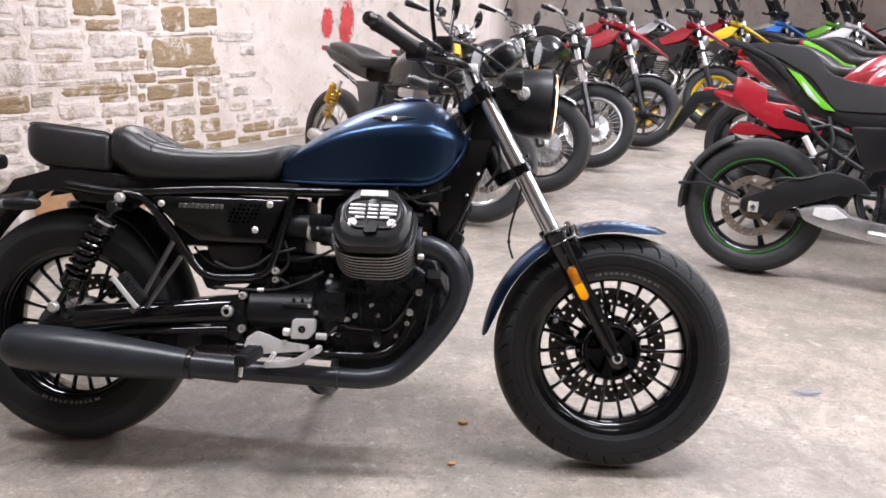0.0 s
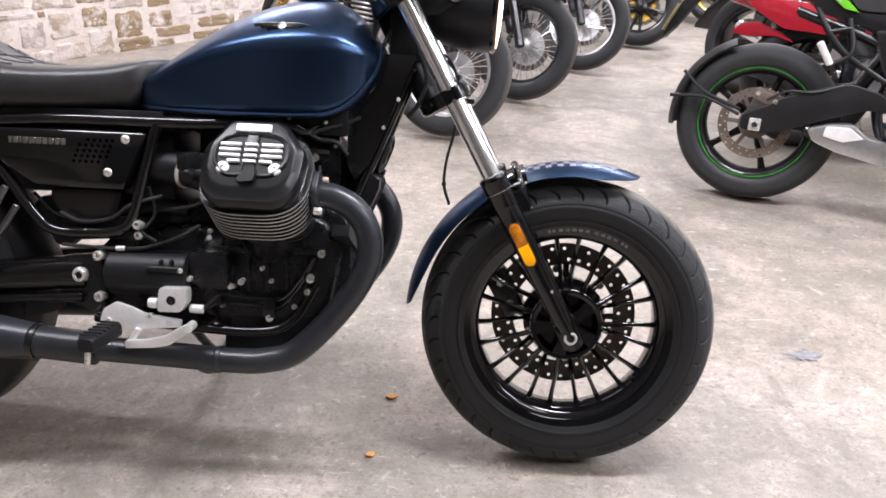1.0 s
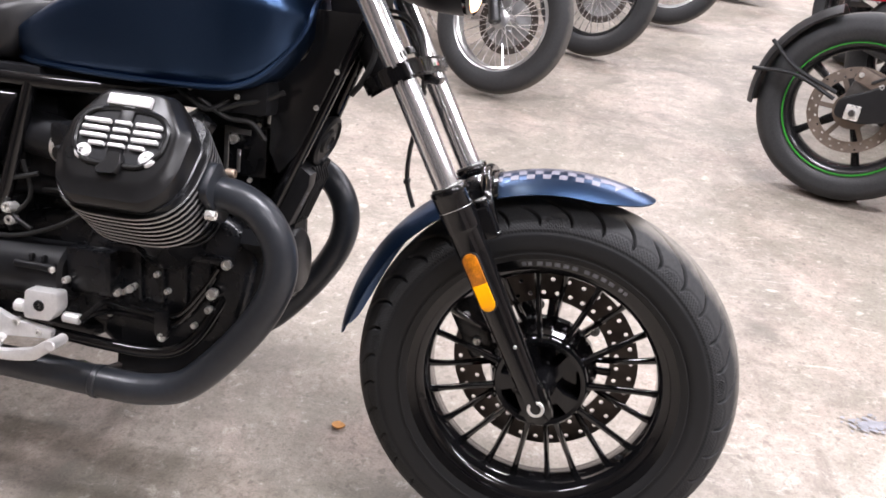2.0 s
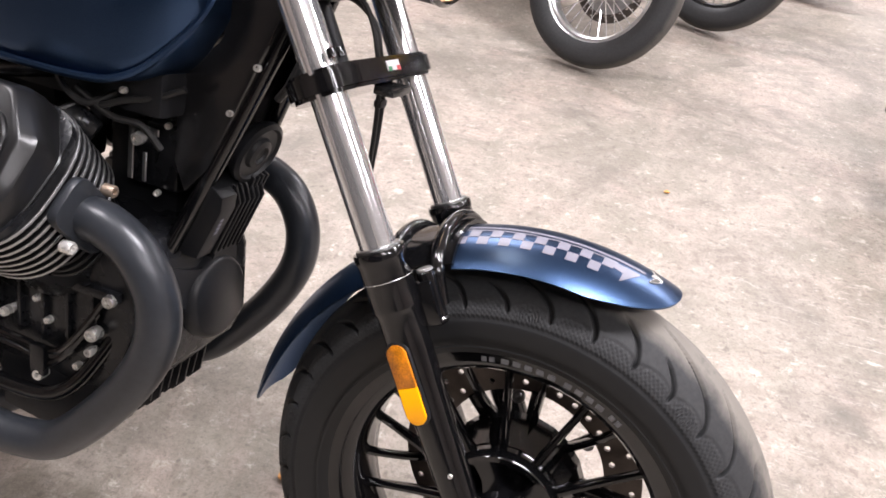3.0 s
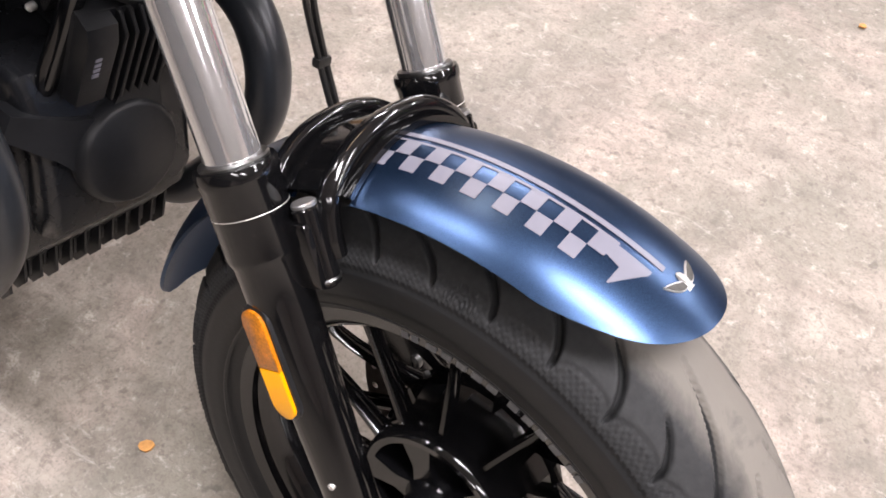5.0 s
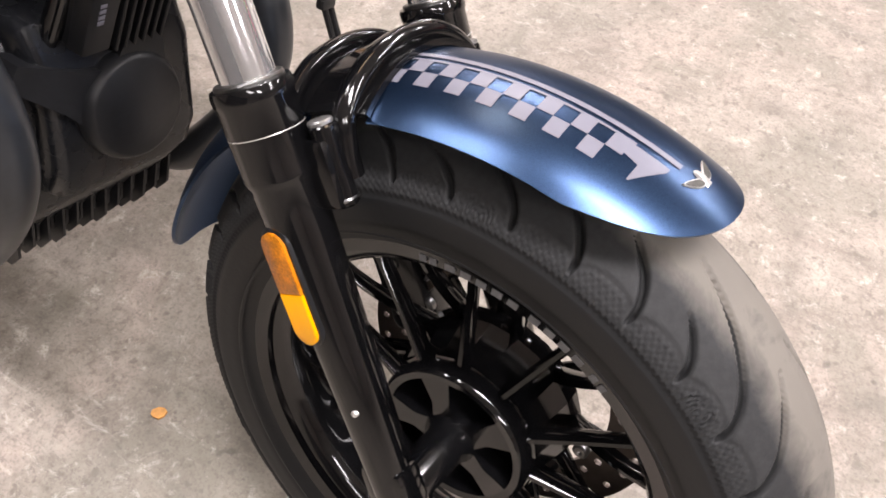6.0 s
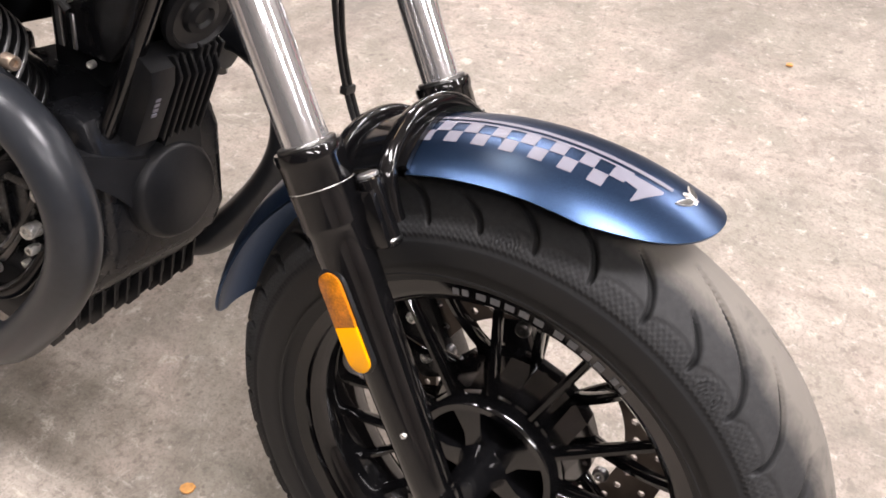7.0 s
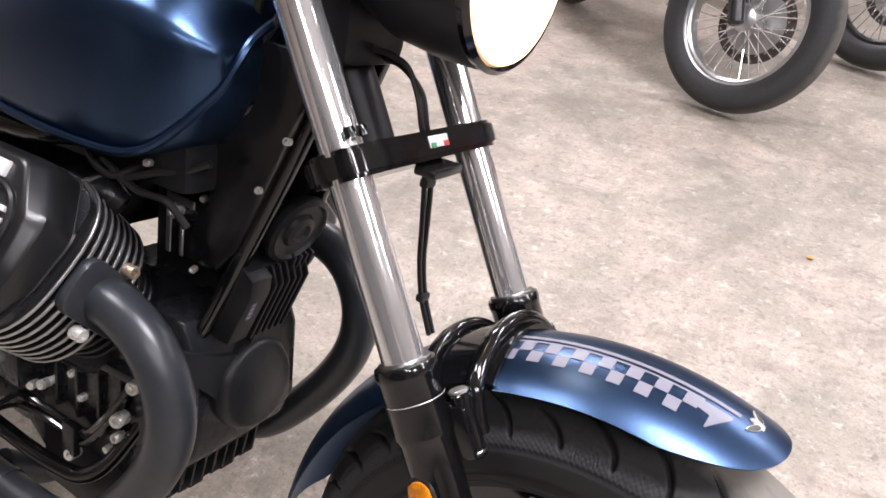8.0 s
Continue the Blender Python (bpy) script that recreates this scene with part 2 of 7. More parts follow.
# for an unseen wall, kept dark for what the tank's side reflects
DARK_WALL = worn("added_dark_wall", (0.085, 0.075, 0.068), 0.8, grain=9, vary=0.2, bumped=0.5)


def limewash():
    m = material("limewashed_plaster", (0.66, 0.61, 0.58), 0.92)
    n, l, b = nodes(m)
    n1, n2, n3 = noise_tex(m, 1.6, 7, 0.65, 0.5), noise_tex(m, 7, 7, 0.7, 0.8), noise_tex(m, 40, 5, 0.7)
    c = ramp(m, n1.outputs["Fac"], [(0.35, (0.64, 0.552, 0.49)), (0.6, (0.78, 0.700, 0.648))])
    c = mix(m, calc(m, "MULTIPLY", ramp(m, n2.outputs["Fac"], [(0.56, (0, 0, 0)), (0.64, (1, 1, 1))]), 0.6), c, (0.44, 0.39, 0.35))
    c = mix(m, calc(m, "MULTIPLY", ramp(m, n3.outputs["Fac"], [(0.60, (0, 0, 0)), (0.72, (1, 1, 1))]), 0.35), c, (0.42, 0.385, 0.36))
    l.new(c, b.inputs["Base Color"])
    bump(m, calc(m, "ADD", n2.outputs["Fac"], calc(m, "MULTIPLY", n3.outputs["Fac"], 0.4)), 0.8, 0.02)
    return m


PLASTER = limewash()
CEIL = worn("pale_grey_ceiling_board", (0.55, 0.54, 0.525), 0.9, grain=6, vary=0.1)


def stone(name, tone, deep, washed):
    """Rubble stone in layers, smeared here and there with limewash."""
    m = material(name, tone, 0.9)
    n, l, b = nodes(m)
    info = n.new("ShaderNodeObjectInfo")
    lift = n.new("ShaderNodeMapRange")
    lift.inputs["To Min"].default_value, lift.inputs["To Max"].default_value = 0.0, 0.6
    l.new(info.outputs["Random"], lift.inputs["Value"])
    if "Texture Coordinate" not in n:
        n.new("ShaderNodeTexCoord")
    geo = n.new("ShaderNodeNewGeometry")
    layer, fine, wash = noise_tex(m, 9, 7, 0.72, 0.8), noise_tex(m, 55, 5, 0.7), noise_tex(m, 6.5, 8, 0.72, 0.3)
    bed = n.new("ShaderNodeMapping")
    bed.inputs["Scale"].default_value = (1.0, 1.0, 4.5)
    l.new(geo.outputs["Position"], bed.inputs["Vector"])
    l.new(bed.outputs["Vector"], layer.inputs["Vector"])
    for t in (fine, wash):
        l.new(geo.outputs["Position"], t.inputs["Vector"])
    c = mix(m, lift.outputs["Result"], tone, deep)
    c = mix(m, calc(m, "MULTIPLY", ramp(m, layer.outputs["Fac"], [(0.42, (0, 0, 0)), (0.62, (1, 1, 1))]), 0.6), c, deep)
    c = mix(m, calc(m, "MULTIPLY", ramp(m, fine.outputs["Fac"], [(0.55, (0, 0, 0)), (0.70, (1, 1, 1))]), 0.45), c, tuple(v * 0.5 for v in deep))
    c = mix(m, calc(m, "MULTIPLY", ramp(m, wash.outputs["Fac"], [(0.55 - washed * 0.2, (0, 0, 0)), (0.64 - washed * 0.2, (1, 1, 1))]), 0.92), c, (0.72, 0.645, 0.60))
    l.new(c, b.inputs["Base Color"])
    bump(m, calc(m, "ADD", layer.outputs["Fac"], fine.outputs["Fac"]), 0.8, 0.012)
    return m

# ---- building blocks ----
V = Vector


def empty(name, m=None):
    ob = new(name)
    ob.empty_display_size = 0.1
    if m is not None:
        ob.matrix_world = m
    return ob


def finish(me, mat, angle=38):
    me.materials.append(mat)
    for p in me.polygons:
        p.use_smooth = True
    me.set_sharp_from_angle(angle=radians(angle))
    me.update()


def part(name, bm, mat, parent=None, label="", at=None):
    """Links a bmesh as one mesh object under a thing or a part."""
    me = bpy.data.meshes.new(name)
    bmesh.ops.recalc_face_normals(bm, faces=bm.faces)
    bm.to_mesh(me)
    bm.free()
    finish(me, mat)
    return again(name, me, parent, label, at)


def again(name, me, parent=None, label="", at=None):
    """An object of its own on a mesh that is already there."""
    ob = new(name, me)
    ob.parent = parent
    if at is not None:
        ob.matrix_basis = at
    if label:
        ob["label"] = label
    return ob


def basis(axis):
    """Two directions across an axis."""
    w = V(axis).normalized()
    u = w.cross(V((0, 0, 1)) if abs(w.z) < 0.9 else V((1, 0, 0))).normalized()
    return u, w.cross(u), w


def ring_faces(bm, a, b):
    n = len(a)
    for i in range(n):
        bm.faces.new((a[i], a[(i + 1) % n], b[(i + 1) % n], b[i]))


def loft(sections, bm=None, caps=True, closed=False):
    bm = bm or bmesh.new()
    rings = [[bm.verts.new(p) for p in s] for s in sections]
    for a, b in zip(rings, rings[1:] + (rings[:1] if closed else [])):
        ring_faces(bm, a, b)
    if caps and not closed:
        bm.faces.new(rings[0][::-1])
        bm.faces.new(rings[-1])
    return bm


def lathe(profile, centre=(0, 0, 0), axis=(0, 1, 0), seg=32, bm=None, closed=False):
    """Turns (radius, height along axis) pairs."""
    u, v, w = basis(axis)
    c = V(centre)
    secs = []
    for r, h in profile:
        r = max(r, 1e-4)
        secs.append([c + w * h + u * (r * math.cos(2 * math.pi * i / seg)) + v * (r * math.sin(2 * math.pi * i / seg)) for i in range(seg)])
    return loft(secs, bm, caps=not closed, closed=closed)


def rod(a, b, r, r2=None, seg=14, bm=None, bev=0.0):
    """A round bar from a to b, its ends softened."""
    a, b = V(a), V(b)
    r2 = r if r2 is None else r2
    d = (b - a).length
    e = min(bev or min(r, r2) * 0.18, d * 0.3)
    return lathe([(r - e, 0), (r, e), (r2, d - e), (r2 - e, d)], a, b - a, seg, bm)


def smooth_path(pts, steps=8):
    pts = [V(p) for p in pts]
    if len(pts) < 3:
        return pts
    ext = [pts[0] * 2 - pts[1], *pts, pts[-1] * 2 - pts[-2]]
    out = []
    for i in range(1, len(ext) - 2):
        p0, p1, p2, p3 = ext[i - 1:i + 3]
        for s in range(steps):
            t = s / steps
            out.append(0.5 * ((2 * p1) + (p2 - p0) * t + (2 * p0 - 5 * p1 + 4 * p2 - p3) * t * t + (3 * p1 - p0 - 3 * p2 + p3) * t ** 3))
    return out + [pts[-1]]


def tube(pts, r, seg=12, steps=8, bm=None, smooth=True):
    """A bent pipe along points; r is a number or one for each point."""
    path = smooth_path(pts, steps) if smooth else [V(p) for p in pts]
    n = len(path)
    rs = [r] * n if isinstance(r, (int, float)) else [float(np.interp(i / (n - 1) * (len(r) - 1), range(len(r)), r)) for i in range(n)]
    d0 = (path[1] - path[0]).normalized()
    u = basis(d0)[0]
    secs = []
    for i, p in enumerate(path):
        d = (path[min(i + 1, n - 1)] - path[max(i - 1, 0)]).normalized()
        u = (u - d * u.dot(d)).normalized()
        v = d.cross(u)
        secs.append([p + u * (rs[i] * math.cos(2 * math.pi * k / seg)) + v * (rs[i] * math.sin(2 * math.pi * k / seg)) for k in range(seg)])
    return loft(secs, bm)


def soften(bm, width, segments=2, geom=None, angle=25):
    edges = [e for e in (geom or bm.edges) if len(e.link_faces) == 2 and e.calc_face_angle(0) > radians(angle)]
    bmesh.ops.bevel(bm, geom=edges, offset=width, segments=segments, profile=0.6, affect="EDGES", clamp_overlap=True)
    return bm


def box(centre, size, bev=0.003, m=None, segments=2):
    bm = bmesh.new()
    bmesh.ops.create_cube(bm, size=1)
    bmesh.ops.transform(bm, matrix=Matrix.Diagonal((*size, 1)), verts=bm.verts)
    if bev:
        bmesh.ops.bevel(bm, geom=bm.edges[:], offset=bev, segments=segments, profile=0.6, affect="EDGES", clamp_overlap=True)
    bmesh.ops.transform(bm, matrix=Matrix.Translation(centre) @ (m or Matrix()), verts=bm.verts)
    return bm


def prism(poly, y0, y1, bev=0.004, segments=2, round_corners=0.0):
    """A plate: an outline of (x, z), carried from y0 to y1."""
    if round_corners:
        poly = round_poly(poly, round_corners)
    bm = bmesh.new()
    loft([[V((x, y0, z)) for x, z in poly], [V((x, y1, z)) for x, z in poly]], bm)
    bmesh.ops.recalc_face_normals(bm, faces=bm.faces)
    if bev:
        rim = [e for e in bm.edges if abs(e.verts[0].co.y - e.verts[1].co.y) < 1e-6]
        bmesh.ops.bevel(bm, geom=rim, offset=bev, segments=segments, profile=0.6, affect="EDGES", clamp_overlap=True)
    return bm


def round_poly(poly, r, n=4):
    out = []
    k = len(poly)
    for i in range(k):
        p, a, b = V(poly[i]), V(poly[i - 1]), V(poly[(i + 1) % k])
        da, db = a - p, b - p
        q = min(r, da.length * 0.45, db.length * 0.45)
        s, e = p + da.normalized() * q, p + db.normalized() * q
        for j in range(n + 1):
            t = j / n
            out.append(tuple((s * (1 - t) ** 2 + p * (2 * t * (1 - t)) + e * t * t)))
    return out


def join(bm, other):
    me = bpy.data.meshes.new("joined")
    other.to_mesh(me)
    other.free()
    bm.from_mesh(me)
    bpy.data.meshes.remove(me)
    return bm


def moved(bm, m):
    bmesh.ops.transform(bm, matrix=m, verts=bm.verts)
    return bm


def grid_mesh(name, co, mat, wrap=True):
    """A mesh from an array of points, rows x columns; wrap closes the rows into a ring."""
    rows, cols = co.shape[:2]
    i, j = np.meshgrid(np.arange(rows if wrap else rows - 1), np.arange(cols - 1), indexing="ij")
    k = (i + 1) % rows
    f = np.stack([i * cols + j, i * cols + j + 1, k * cols + j + 1, k * cols + j], -1).reshape(-1, 4)
    me = bpy.data.meshes.new(name)
    me.vertices.add(rows * cols)
    me.vertices.foreach_set("co", co.reshape(-1).astype(np.float32))
    me.loops.add(f.size)
    me.loops.foreach_set("vertex_index", f.reshape(-1).astype(np.int32))
    me.polygons.add(len(f))
    me.polygons.foreach_set("loop_start", np.arange(0, f.size, 4, dtype=np.int32))
    me.polygons.foreach_set("loop_total", np.full(len(f), 4, dtype=np.int32))
    me.polygons.foreach_set("use_smooth", np.ones(len(f), dtype=bool))
    me.materials.append(mat)
    me.update(calc_edges=True)
    me.validate()
    return me


def bolt(name, at, axis, r, parent, mat=None, h=None):
    """A socket-head bolt with a recessed hexagon."""
    mat = mat or STEEL
    h = h or r * 0.9
    bm = lathe([(r, -r), (r, h * 0.75), (r * 0.85, h), (r * 0.5, h), (r * 0.45, h * 0.35), (0, h * 0.35)], at, axis, 12)
    return part(name, bm, mat, parent)

# ---- the garage ----
WALL_AT, WALL_DIR = V((-1.35, 7.2, 0)), V((0.6, 0.8, 0))
WALL_OUT = V((0.8, -0.6, 0))


def wall(name, a, b, mat, label, thick=0.3, z0=-0.02, z1=CEILING):
    a, b = V((*a, 0)), V((*b, 0))
    d = (b - a).normalized()
    n = V((-d.y, d.x, 0)) * thick
    lo, hi = V((0, 0, z0)), V((0, 0, z1))
    ob = part(name, loft([[a + lo, b + lo, b + n + lo, a + n + lo], [a + hi, b + hi, b + n + hi, a + n + hi]]), mat)
    return tagged(ob, label, "wall", kind="structure")


def make_floor():
    bm = bmesh.new()
    n = 60
    xs, ys = np.linspace(-11, 10, n), np.linspace(-5, 15, n)
    rows = [[bm.verts.new((x, y, 0.0015 * noise.noise(V((x * 1.5, y * 1.5, 0))) + 0.0030)) for x in xs] for y in ys]
    for a, b in zip(rows, rows[1:]):
        for i in range(n - 1):
            bm.faces.new((a[i], a[i + 1], b[i + 1], b[i]))
    tagged(part("floor", bm, CONCRETE), "worn pale beige concrete garage floor with stains and grit", "floor", kind="structure")


make_floor()
W0, W1 = WALL_AT - WALL_DIR * 14, WALL_AT + WALL_DIR * 3.2
wall_stone = wall("wall_west", W0.xy, W1.xy, PLASTER, "old rubble stone wall, partly limewashed white, with red paint marks")
wall("wall_north", W1.xy, (1.3, 14.0), PLASTER, "plain light grey rendered wall behind parked motorcycles")
wall("wall_far", (1.3, 14.0), (9.6, 14.0), PLASTER, "plain light grey rendered wall far behind parked motorcycles")
# unseen walls close the room: pale stretches brighten chrome, the dark one darkens the tank
wall("wall_east", (9.6, 14.0), (9.6, -4.0), PLASTER, "plain light grey rendered wall")
wall("wall_south", (9.6, -4.0), (3.6, -4.0), PLASTER, "plain light grey rendered wall")
wall("wall_unseen_dark", (3.6, -4.0), (-3.0, -4.0), DARK_WALL, "added dark wall, unseen, behind the viewpoint")
wall("wall_corner", (-3.0, -4.0), W0.xy, PLASTER, "plain light grey rendered wall")
tagged(part("ceiling", box((0, 5, CEILING + 0.1), (24, 20, 0.2), 0), CEIL), "grey boarded garage ceiling", "ceiling", kind="structure")

# unseen fixtures added round the assumed lamps, with glowing diffusers
for bx, by, watts in BATTENS:
    b = empty("assumed_ceiling_light", pose(bx, by, CEILING))
    tagged(b, "assumed white strip light on the unseen ceiling, switched on", "light", "ceiling strip lights")
    part("housing", box((0, 0, -0.03), (1.62, 0.36, 0.06), 0.01), WHITE_PAINT, b)
    part("diffuser", box((0, 0, -0.08), (1.52, 0.30, 0.04), 0.015), TUBE_LIGHT, b)

# ---- the blue motorcycle ----
BIKE = Matrix.Translation((0.457, 1.807, 0.004)) @ Matrix.Rotation(radians(-4.5), 4, "Z") @ Matrix.Rotation(radians(-14.5), 4, "X")
bike = empty("motorcycle", BIKE)
tagged(bike, "satin dark blue and black cruiser motorcycle leaning on its side stand", "motorcycle")
AXLE_F, AXLE_R = V((0, 0, 0.317)), V((-1.463, 0, 0.323))
FORK = V((-0.353, 0, 0.636)).normalized()


def on_fork(s, y=0.0, ahead=0.0):
    """A point s metres up the fork line from the axle, at y across and some way ahead of it."""
    return AXLE_F + FORK * s + V((0, y, 0)) + V((FORK.z, 0, -FORK.x)) * ahead


def tyre_mesh(name, radius, half, bead, mat, tread=False):
    """A tyre round the y axis, with curved sipes, a knurled band and scalloped shoulders where the tread shows."""
    cols, rows = (150, 1800) if tread else (30, 160)
    key_y = np.array([-0.74, -0.80, -0.97, -1.0, -0.97, -0.86, -0.62, -0.32, 0, 0.32, 0.62, 0.86, 0.97, 1.0, 0.97, 0.80, 0.74]) * half
    drop = (radius - bead)
    rise = [0.0, 0.03, 0.27, 0.449, 0.587, 0.721, 0.863, 0.961] if tread else [0.0, 0.03, 0.28, 0.46, 0.62, 0.76, 0.885, 0.968]
    key_r = bead + drop * np.array([*rise, 1.0, *rise[::-1]])
    step = np.hypot(np.diff(key_y), np.diff(key_r))
    s = np.concatenate([[0], np.cumsum(step)])
    t = np.linspace(0, s[-1], cols)
    y, r = np.interp(t, s, key_y), np.interp(t, s, key_r)
    for _ in range(4 if tread else 1):
        y[1:-1], r[1:-1] = (y[:-2] + 2 * y[1:-1] + y[2:]) / 4, (r[:-2] + 2 * r[1:-1] + r[2:]) / 4
    ny, nr = np.gradient(r), -np.gradient(y)
    ln = np.hypot(ny, nr)
    ny, nr = -ny / ln, -nr / ln
    th = np.linspace(0, 2 * np.pi, rows, endpoint=False)
    d = np.zeros((rows, cols))
    if tread:
        q = np.abs(t - t[-1] / 2)
        side = np.sign(t - t[-1] / 2)
        count, arc = 36, radius * 0.95
        pitch = 2 * np.pi / count
        a = (th[:, None] + 0.04 + np.where(side > 0, pitch * 1.5, 0.0)[None, :])
        cell = (a / pitch) % 1.0
        edge = 0.0745 - 0.0115 * np.sqrt(np.clip(1 - (2 * cell - 1) ** 2, 0, 1))
        qq = np.broadcast_to(q[None, :], d.shape)
        d += 0.0008 * np.clip((qq - edge) / 0.0012, 0, 1) * (qq < 0.0880)
        d += 0.0010 * np.exp(-((qq - edge) / 0.0010) ** 2)
        knurl = np.sin(a * arc / 0.0062 * 2 * np.pi) * np.sin(qq / 0.0062 * 2 * np.pi)
        d -= 0.0015 * np.clip(knurl, 0, 1) * (qq > edge + 0.002) * (qq < 0.0870)
        d += 0.0013 * np.exp(-((qq - 0.0882) / 0.0014) ** 2)
        shell = ((a / pitch) % 4 >= 1) & ((a / pitch) % 4 < 2)
        away = np.hypot((cell - 0.5) * pitch * arc, qq - 0.0775)
        d += 0.0012 * np.sin(away / 0.0034 * 2 * np.pi) * shell * (away < 0.0135) * (qq < 0.0795)
        for k, (near, sweep) in enumerate(((0.014, 0.066), (0.008, 0.100), (0.043, 0.030), (0.028, 0.038))):
            centre = (k * pitch + sweep / arc * np.clip((0.0745 - qq) / (0.0745 - near), 0, 1.2) ** 1.9)
            off = ((a - centre + 2 * pitch) % (4 * pitch) - 2 * pitch) * arc
            lean_ = sweep * 1.9 / (0.0745 - near) * np.clip((0.0745 - qq) / (0.0745 - near), 0, 1.2) ** 0.9
            taper = np.clip((qq - near) / 0.016, 0, 1) * np.clip((0.0785 - qq) / 0.006, 0, 1)
            width = 0.0025 * np.sqrt(taper) * np.sqrt(1 + lean_ ** 2)
            d += 0.0055 * np.clip((width - np.abs(off)) / (0.0014 * np.sqrt(1 + lean_ ** 2)) + 0.4, 0, 1) * (taper > 0)
    yy, rr = y[None, :] - ny[None, :] * d, r[None, :] - nr[None, :] * d
    co = np.stack([rr * np.cos(th)[:, None], np.broadcast_to(yy, d.shape), rr * np.sin(th)[:, None]], -1)
    return grid_mesh(name, co, mat)


def rim_bm(bead, half, inner):
    p = [(bead + .014, -half), (bead + .015, -half + .007), (bead + .002, -half + .010), (inner + .010, -half * 0.76), (inner + .002, -half * 0.60), (inner, -half * 0.2), (inner, half * 0.2), (inner + .002, half * 0.60), (inner + .010, half * 0.76),
         (bead + .002, half - .010), (bead + .015, half - .007), (bead + .014, half), (bead, half - .004), (inner + .012, 0), (bead, -half + .004)]
    return lathe(p, seg=96, closed=True)


def blade(r0, r1, y0, w0, w1, deep0, deep1, sweep=0.0):
    """One cast spoke along +x, from the hub flange at y0 to the middle of the rim."""
    secs = []
    for i in range(7):
        t = i / 6
        x, yc, zc = r0 + (r1 - r0) * t, y0 * (1 - t) ** 1.5, sweep * math.sin(t * math.pi)
        flare = 1 + 0.9 * max(0, t - 0.75) * 4 * 0.5
        w, dp = (w0 + (w1 - w0) * t) * flare, (deep0 + (deep1 - deep0) * t)
        secs.append([V((x, yc + dp * math.cos(k * math.pi / 4 + .39) * 0.54, zc + w * math.sin(k * math.pi / 4 + .39) * 0.54)) for k in range(8)])
    return loft(secs)


def drilled_disc(r0, r1, thick, sectors, hole):
    """A brake disc with two rings of drilled holes."""
    bm = bmesh.new()
    mid = (r0 + r1) / 2
    for k in range(sectors):
        for j, (ra, rb) in enumerate(((r0, mid), (mid, r1))):
            a0, a1 = 2 * math.pi * k / sectors, 2 * math.pi * (k + 1) / sectors
            am, rm = (a0 + a1) / 2 + (a1 - a0) * (0.22 if j else -0.22), (ra + rb) / 2
            outer = [(ra, a0), (ra, (a0 + a1) / 2), (ra, a1), (rm, a1), (rb, a1), (rb, (a0 + a1) / 2), (rb, a0), (rm, a0)]
            outer = [(r * math.cos(a), r * math.sin(a)) for r, a in outer]
            cx, cz = rm * math.cos(am), rm * math.sin(am)
            inner = []
            for o in outer:
                a = math.atan2(o[1] - cz, o[0] - cx)
                inner.append((cx + hole * math.cos(a), cz + hole * math.sin(a)))
            layers = []
            for y in (-thick / 2, thick / 2):
                layers.append(([bm.verts.new((x, y, z)) for x, z in outer], [bm.verts.new((x, y, z)) for x, z in inner]))
            (o0, i0), (o1, i1) = layers
            ring_faces(bm, o0, i0)
            ring_faces(bm, i1, o1)
            ring_faces(bm, i0, i1)
            for n in ((0, 1, 2),) if j == 0 else ((4, 5, 6),):
                for p, q in zip(n, n[1:]):
                    bm.faces.new((o0[p], o0[q], o1[q], o1[p]))
    bmesh.ops.remove_doubles(bm, verts=bm.verts, dist=1e-6)
    return bm


def arc_bars(name, r, y, a0, a1, widths, parent, mat, height=0.009):
    """Unreadable raised lettering on a tyre wall, as plain bars along an arc."""
    a = a0
    total = sum(abs(w) for w in widths)
    for w in widths:
        da = (a1 - a0) * abs(w) / total
        if w > 0:
            bm = bmesh.new()
            m = 4
            lo = [V(((r - height / 2) * math.cos(a + da * 0.64 * i / m), y, (r - height / 2) * math.sin(a + da * 0.64 * i / m))) for i in range(m + 1)]
            hi = [V(((r + height / 2) * math.cos(a + da * 0.64 * i / m), y * 1.004, (r + height / 2) * math.sin(a + da * 0.64 * i / m))) for i in range(m + 1)]
            back = V((0, 0.0012 if y < 0 else -0.0012, 0))
            loft([[p, q, q + back, p + back] for p, q in zip(lo, hi)], bm)
            part(name, bm, mat, parent)
        a += da


